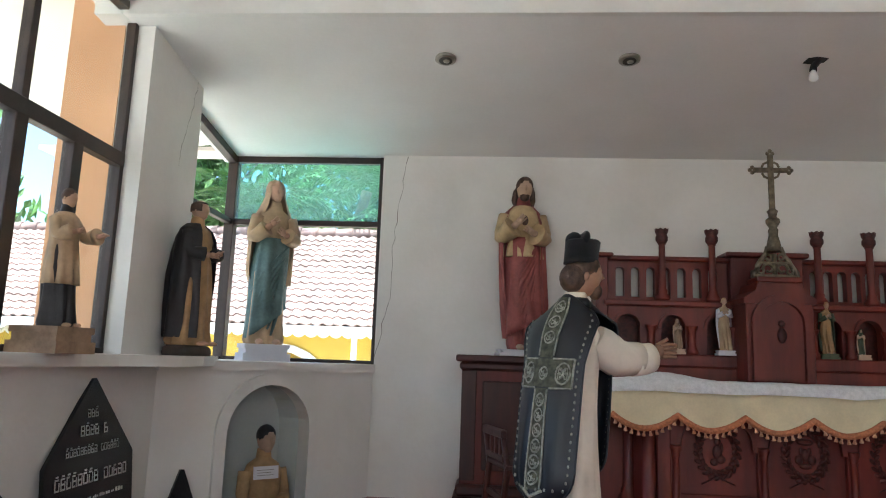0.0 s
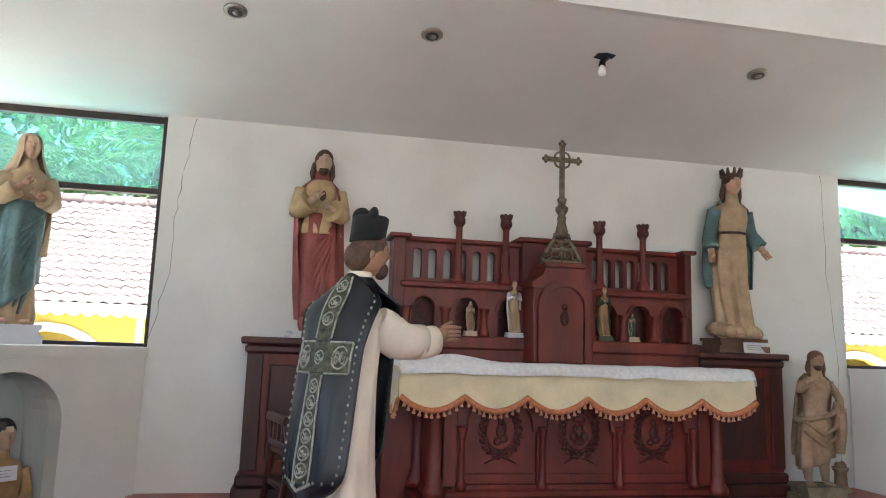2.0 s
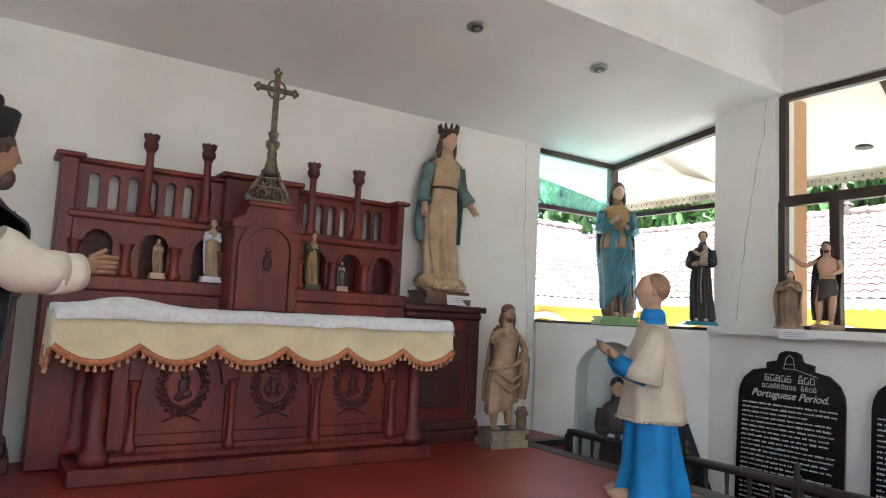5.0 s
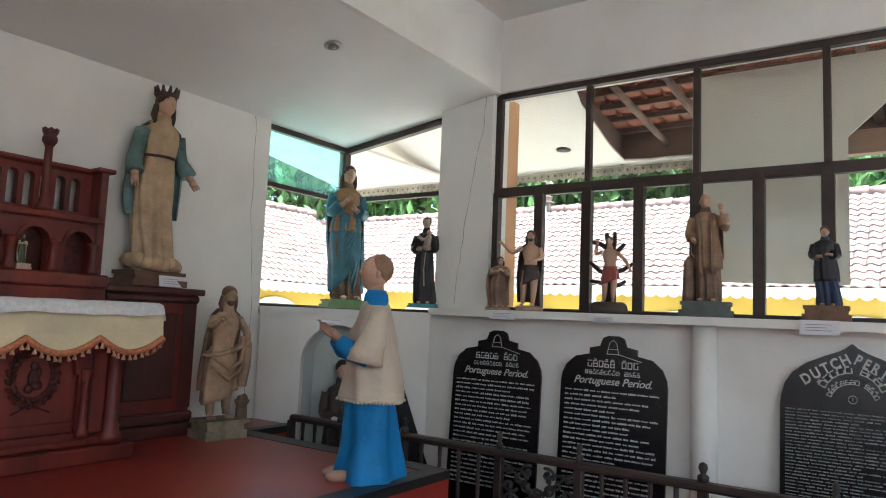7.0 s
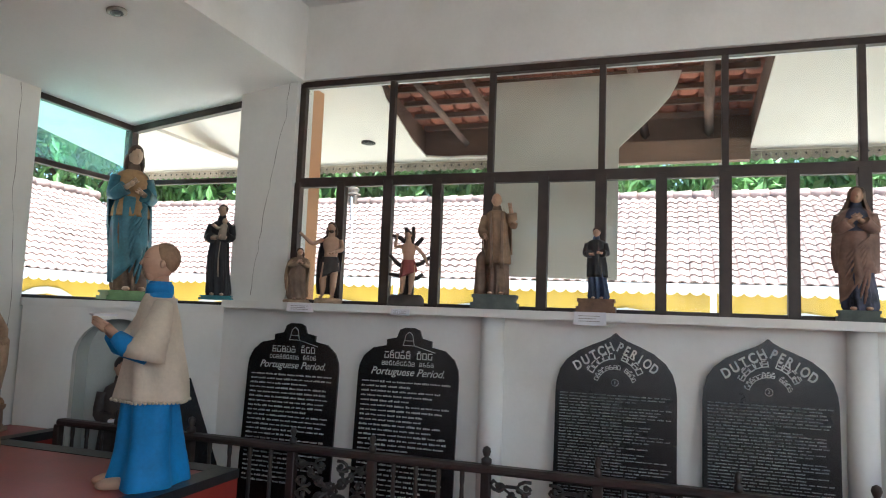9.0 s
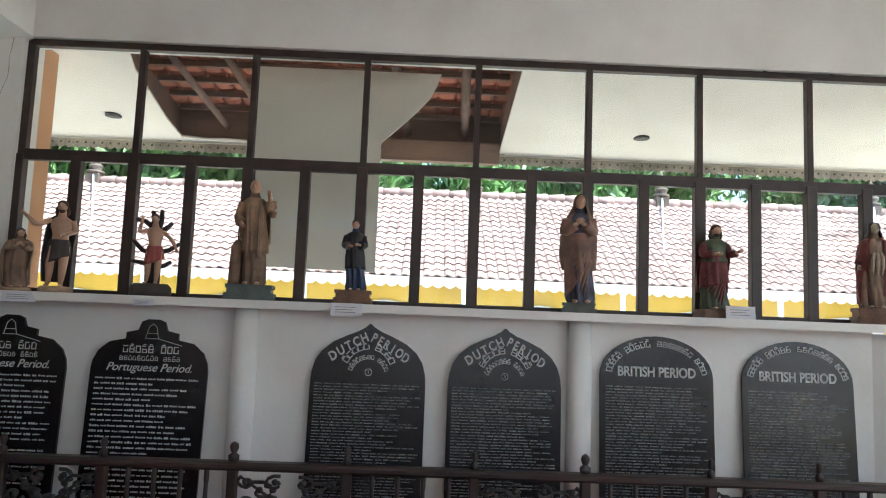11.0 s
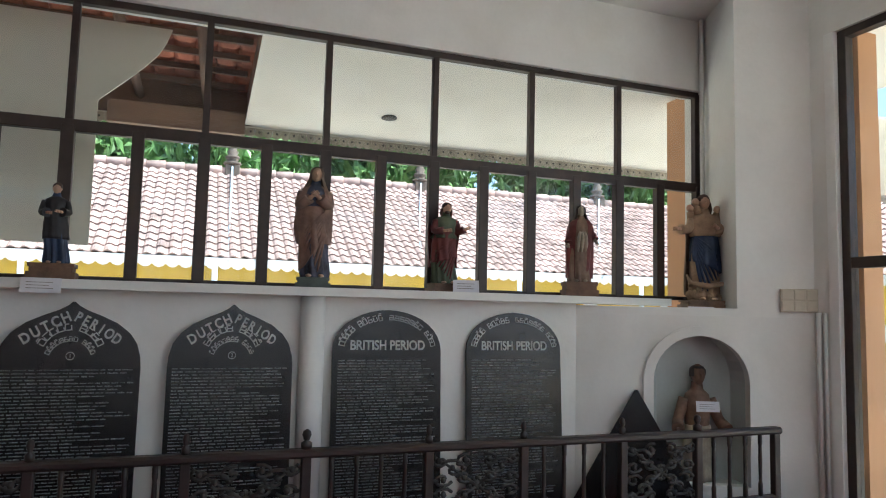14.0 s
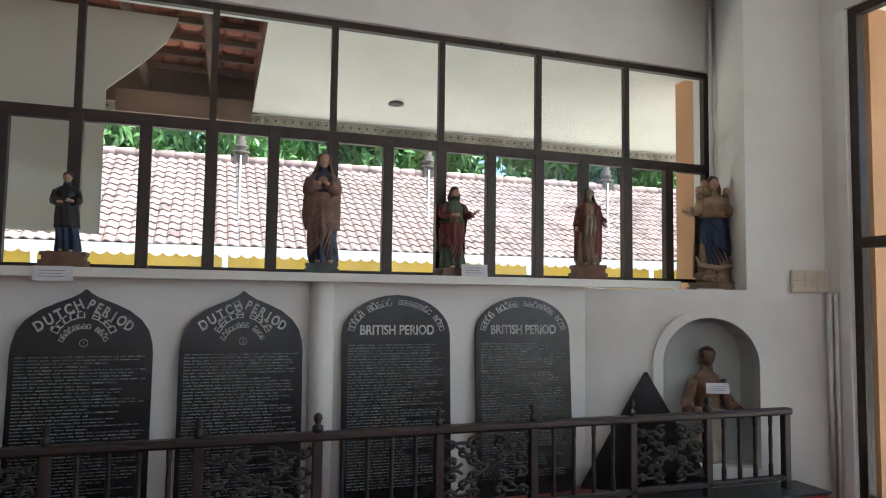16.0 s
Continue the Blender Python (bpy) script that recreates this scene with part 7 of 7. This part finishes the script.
def text_block(bm, x0, x1, z0, z1, pitch, rng, h=None, full=0.9, mi=0):
    z = z1
    h = h or pitch * 0.5
    while z > z0:
        x = x0
        end = x0 + (x1 - x0) * rng.choice((1.0, 0.92, full, 0.7, 0.97, 0.55, 1.0))
        while x < end:
            w = rng.uniform(0.03, 0.09)
            if x + w > x1:
                break
            bar_word(bm, x + w / 2, z, w, h * rng.uniform(0.75, 1.1), rng.uniform(-0.01, 0.01), rng, mi)
            x += w + rng.uniform(0.007, 0.014)
        z -= pitch


def outline(kind, w, h):
    r = w / 2
    if kind == "bell":
        pts = [(r, 0), (r * 1.0, h - 0.40), (r * 0.98, h - 0.33), (r * 0.90, h - 0.25), (r * 0.72, h - 0.18), (r * 0.45, h - 0.155), (r * 0.45, h - 0.105), (r * 0.25, h - 0.085), (r * 0.20, h - 0.02), (r * 0.10, h)]
    elif kind == "ogee":
        pts = [(r, 0), (r, h - 0.46), (r * 0.985, h - 0.38), (r * 0.93, h - 0.29), (r * 0.82, h - 0.215), (r * 0.63, h - 0.145), (r * 0.40, h - 0.095), (r * 0.2, h - 0.058), (r * 0.08, h - 0.027), (r * 0.015, h)]
    elif kind == "round":
        pts = [(r, 0)] + [(r * math.cos(a), h - r * 0.72 + r * 0.72 * math.sin(a)) for a in [math.pi / 2 * i / 9 for i in range(10)]]
    else:
        pts = [(r, 0), (r, h - 0.44 if kind == "kite" else h * 0.03), (0.012, h)]
    left = [(-x, z) for x, z in pts[::-1] if x > 1e-4]
    return pts + left


def slab(kind, yc, w, top, lean, words, label, side=1, seed=1, text=True, bottom=FLOOR, xp=5.975, face=None):
    """A black slab that leans on a side wall; local x runs along the wall, -y faces the room."""
    h = (top - bottom) / math.cos(radians(lean))
    fz = face if face is not None else (-90 if side > 0 else 90)
    ob = empty("inscribed_slab", label, "memorial slab", Matrix.Translation((xp, yc, bottom)) @ pose(0, 0, 0, 0, 0, fz) @ pose(0, 0, 0, -lean), "inscribed slabs along the wall")
    bm = bmesh.new()
    plate(bm, outline(kind, w, h), 0.025)
    part("stone", bm, GRANITE, ob, "black slab")
    if not text:
        return ob
    rng = random.Random(seed)
    bm = bmesh.new()
    if kind == "ogee":
        for s, word in ((-1, "DUTCH"), (1, "PERIOD")):
            n = len(word)
            for i, ch in enumerate(word):
                u = (n - 1 - i + 0.8) if s < 0 else (i + 0.8)
                x = s * ((0.050 if s > 0 else 0.060) * u - 0.006)
                z = h - 0.095 - 0.42 * abs(x) - 0.55 * x * x
                letters(ch, 0.100, ob, x, z, -s * (24 + 26 * abs(x)), 0, -0.003, 0.74 if s > 0 else 0.82, 0.0028)
        for i in range(10):
            if i != 5:
                a = radians(152 - 13.8 * i)
                glyph(bm, 0.20 * math.cos(a), h - 0.375 + 0.20 * math.sin(a), 0.046, 0.05, a - math.pi / 2, rng)
        for i in range(13):
            if i != 8:
                a = radians(160 - 11.6 * i)
                glyph(bm, 0.148 * math.cos(a), h - 0.40 + 0.142 * math.sin(a), 0.026, 0.034, a - math.pi / 2, rng)
        letters(words, 0.035, ob, 0, h - 0.375)
        c2 = bmesh.new()
        tube(c2, [(0.026 * math.cos(k * 0.4), -0.002, h - 0.375 + 0.026 * math.sin(k * 0.4)) for k in range(17)], 0.0025, 4)
        part("numeral_ring", c2, INK, ob)
        text_block(bm, -w * 0.46, w * 0.46, 0.15, h - 0.47, 0.0225, rng, 0.0105, 0.8, 1)
    elif kind == "bell":
        for i in range(9):
            if i != 5:
                glyph(bm, -0.195 + 0.049 * i, h - 0.235, 0.040, 0.056, 0, rng)
        for i in range(14):
            if i != 9:
                glyph(bm, -0.222 + 0.034 * i, h - 0.305, 0.026, 0.034, 0, rng)
        letters("Portuguese Period.", 0.088, ob, 0, h - 0.375, 0, 0.35, -0.003, 0.98, 0.0005)
        b2 = bmesh.new()
        for x0, z0, x1, z1 in ((-0.05, -0.15, -0.03, -0.06), (0.05, -0.15, 0.03, -0.06), (-0.03, -0.06, 0, -0.035), (0.03, -0.06, 0, -0.035), (-0.055, -0.15, 0.055, -0.15), (-0.04, -0.11, 0.04, -0.11), (0.05, -0.15, 0.24, -0.20)):
            tube(b2, [(x0, -0.002, h + z0), (x1, -0.002, h + z1)], 0.003, 4)
        part("engraved_bell", b2, INK, ob, "white engraved bell outline")
        text_block(bm, -w * 0.45, w * 0.45, 0.25, h - 0.46, 0.040, rng, 0.017)
    elif kind == "round":
        letters("BRITISH PERIOD", 0.106, ob, 0, h - 0.285, 0, 0, -0.003, 0.82, 0.0028)
        for i in range(24):
            a = radians(168 - 6.8 * i)
            if i not in (5, 11, 19):
                glyph(bm, 0.385 * math.cos(a), h - 0.325 + 0.265 * math.sin(a), 0.036, 0.052 if i < 11 else 0.042, a - math.pi / 2, rng)
        text_block(bm, -w * 0.45, w * 0.45, 0.15, h - 0.40, 0.0225, rng, 0.0105, 0.8, 1)
    else:
        for k, s, z in ((4, 0.04, 0.19), (6, 0.05, 0.28), (16, 0.036, 0.385), (14, 0.055, 0.53)):
            for j in range(k):
                if j != k // 2 + 1:
                    glyph(bm, (j - (k - 1) / 2) * s * 0.9, h - z, s * 0.75, s * 1.15, 0, rng)
        text_block(bm, -w * 0.45, w * 0.45, 0.1, h - 0.64, 0.046, rng, 0.022)
    t = part("inscription", bm, [INK, INKDIM], ob, "rows of white engraved writing")
    tagged(t, kind="stuff")
    return ob


slab("bell", 5.405, 0.915, 1.412, 3.5, "", "black slab with a bell top, engraved in white, leaning on the wall", seed=1)
slab("bell", 4.305, 0.905, 1.416, 3.5, "", "black slab with a bell top, engraved in white, leaning on the wall", seed=2)
slab("ogee", 2.605, 0.90, 1.445, 3.5, "1", "black pointed slab, engraved in white, leaning on the wall", seed=3)
slab("ogee", 1.535, 0.89, 1.449, 3.5, "2", "black pointed slab, engraved in white, leaning on the wall", seed=4)
slab("round", 0.335, 0.90, 1.435, 3.5, "", "black round-topped slab, engraved in white, leaning on the wall", seed=5)
slab("round", -0.79, 0.89, 1.435, 3.5, "", "black round-topped slab, engraved in white, leaning on the wall", seed=6)
slab("tri", -1.83, 1.12, 0.79, 3.5, "", "plain black triangular slab leaning on the wall", seed=7, text=False, xp=5.76, face=-116.6)
slab("tri", 6.30, 0.8, 0.88, 3.5, "", "plain black triangular slab leaning on the wall", seed=8, text=False, xp=5.80, face=-54.8)
slab("kite", 5.42, 0.84, 1.445, 5, "", "black pointed slab, engraved in white, leaning on the wall", -1, 9, xp=-2.2)
slab("tri", 6.27, 0.8, 0.82, 3.5, "", "plain black triangular slab leaning on the wall", -1, 10, False, xp=-2.14, face=49)
slab("kite", 4.45, 0.84, 1.2, 5, "", "black pointed slab, engraved in white, leaning on the wall", -1, 11, xp=-2.2)

# ---- fittings ----


def downlight(x, y=6.04):
    d = empty("ceiling_downlight", "small recessed ceiling lamp with a metal ring", "ceiling lamp", Matrix.Translation((x, y, ceil_z(y))) @ pose(0, 0, 0, -8), "recessed ceiling lamps")
    bm = bmesh.new()
    turned(bm, 0, 0, [(0.05, -0.02), (0.072, -0.014), (0.072, -0.001)], 20)
    part("ring", bm, STEELGREY, d, "dull metal ring")
    bm = bmesh.new()
    turned(bm, 0, 0, [(0.045, -0.024), (0.045, -0.018)], 16)
    part("lamp_face", bm, LAMPDARK, d)
    bm = bmesh.new()
    ball(bm, (0.006, 0, -0.022), (0.024, 0.024, 0.012), 0, 10, 6)
    part("reflector", bm, STEELGREY, d)


for x in (-0.484, 0.751, 3.13, 4.378):
    downlight(x)


def hanging_bulb():
    d = empty("hanging_bulb", "bare white bulb on a black holder below a broken ceiling hole", "ceiling lamp", Matrix.Translation((1.95, 6.05, ceil_z(6.05))))
    # flat black plate under the unbroken ceiling, its colour gives the hole's darkness
    bm = bmesh.new()
    plate(bm, [(-0.06, -0.03), (0.0, -0.04), (0.07, -0.02), (0.08, 0.03), (0.01, 0.045), (-0.05, 0.03)], 0.004)
    move(bm, Matrix.Rotation(radians(82), 4, "X"))
    move(bm, Matrix.Translation((0, 0, -0.008)))
    part("hole_shade_plate", bm, BLACKFELT, d, "black plate painted for the dark inside of the broken hole")
    bm = bmesh.new()
    tube(bm, [(0.03, 0, -0.005), (0.0, 0.01, -0.04), (-0.01, 0.0, -0.075)], [0.022, 0.022, 0.024], 10)
    part("holder", bm, BLACKFELT, d)
    bm = bmesh.new()
    turned(bm, -0.01, 0, [(0.005, -0.155), (0.024, -0.145), (0.03, -0.125), (0.024, -0.1), (0.014, -0.075)], 14)
    part("bulb", bm, BULB, d, "white glass bulb")


hanging_bulb()


def switch_box():
    s = empty("switch_board", "ivory wall switch board of six plates", "switch", Matrix.Translation((5.212, -3.085, 1.60)) @ pose(0, 0, 0, 0, 0, 61.9))
    solid("board", (-0.155, 0.155, 0.0, 0.03, -0.1, 0.1), PLASTIC, s, 0.006)
    for i in range(3):
        for j in range(2):
            solid("switch_plate", (-0.145 + 0.1 * i, -0.055 + 0.1 * i, 0.03, 0.038, -0.09 + 0.095 * j, -0.005 + 0.095 * j), PLASTIC, s, 0.004)


switch_box()


def conduit(name, pts, r, label):
    bm = bmesh.new()
    tube(bm, pts, r, 8)
    tagged(part(name, bm, CONDUIT, None, "", True), label, "conduit", kind="structure")


conduit("conduit", [(6.14, -2.87, 1.53), (6.14, -2.87, 4.44)], 0.022, "white plastic conduit in the corner")
conduit("conduit", [(5.09, YS + 0.024, FLOOR), (5.09, YS + 0.024, 1.50)], 0.02, "white plastic conduit below the switch board")
conduit("conduit", [(5.03, YS + 0.02, FLOOR), (5.03, YS + 0.02, 1.50)], 0.016, "white plastic conduit below the switch board")


def cable(name, pts, r, material, label):
    cu = bpy.data.curves.new(name, "CURVE")
    cu.dimensions, cu.bevel_depth = "3D", r
    sp = cu.splines.new("POLY")
    sp.points.add(len(pts) - 1)
    for p, q in zip(sp.points, pts):
        p.co = (*q, 1)
    cu.materials.append(material)
    tagged(new(name, cu), label, "cable", kind="structure")


cable("slack_cable", [(6.23, -0.62 - 0.06 * i, 3.715 - 0.05 * math.sin(math.pi * i / 10)) for i in range(11)], 0.007, FRAME, "slack black cable at the window head")


def crack(a, b, wobble, seed, normal, name="wall_crack"):
    rng = random.Random(seed)
    a, b, nrm = Vector(a), Vector(b), Vector(normal)
    side = (b - a).normalized().cross(nrm)
    bm = bmesh.new()
    prev = None
    off = 0
    for i in range(25):
        off += rng.uniform(-wobble, wobble)
        off *= 0.93
        p = a.lerp(b, i / 24) + side * off + nrm * 0.002
        w = rng.uniform(0.001, 0.0035)
        cur = (bm.verts.new(p - side * w), bm.verts.new(p + side * w))
        if prev:
            bm.faces.new((prev[0], prev[1], cur[1], cur[0]))
        prev = cur
    tagged(part(name, bm, CRACK), "thin grey crack in the plaster", "crack", kind="structure")


crack((-0.93, YB, 3.42), (-1.12, YB, 1.6), 0.02, 1, (0, -1, 0))
crack((4.95, YB, 3.42), (5.08, YB, 0.6), 0.02, 2, (0, -1, 0))
crack((6.19, 5.70, 3.70), (6.19, 5.95, 1.65), 0.02, 3, (-1, 0, 0))
crack((-2.36, 6.35, 3.6), (-2.36, 6.2, 2.9), 0.015, 4, (1, 0, 0))
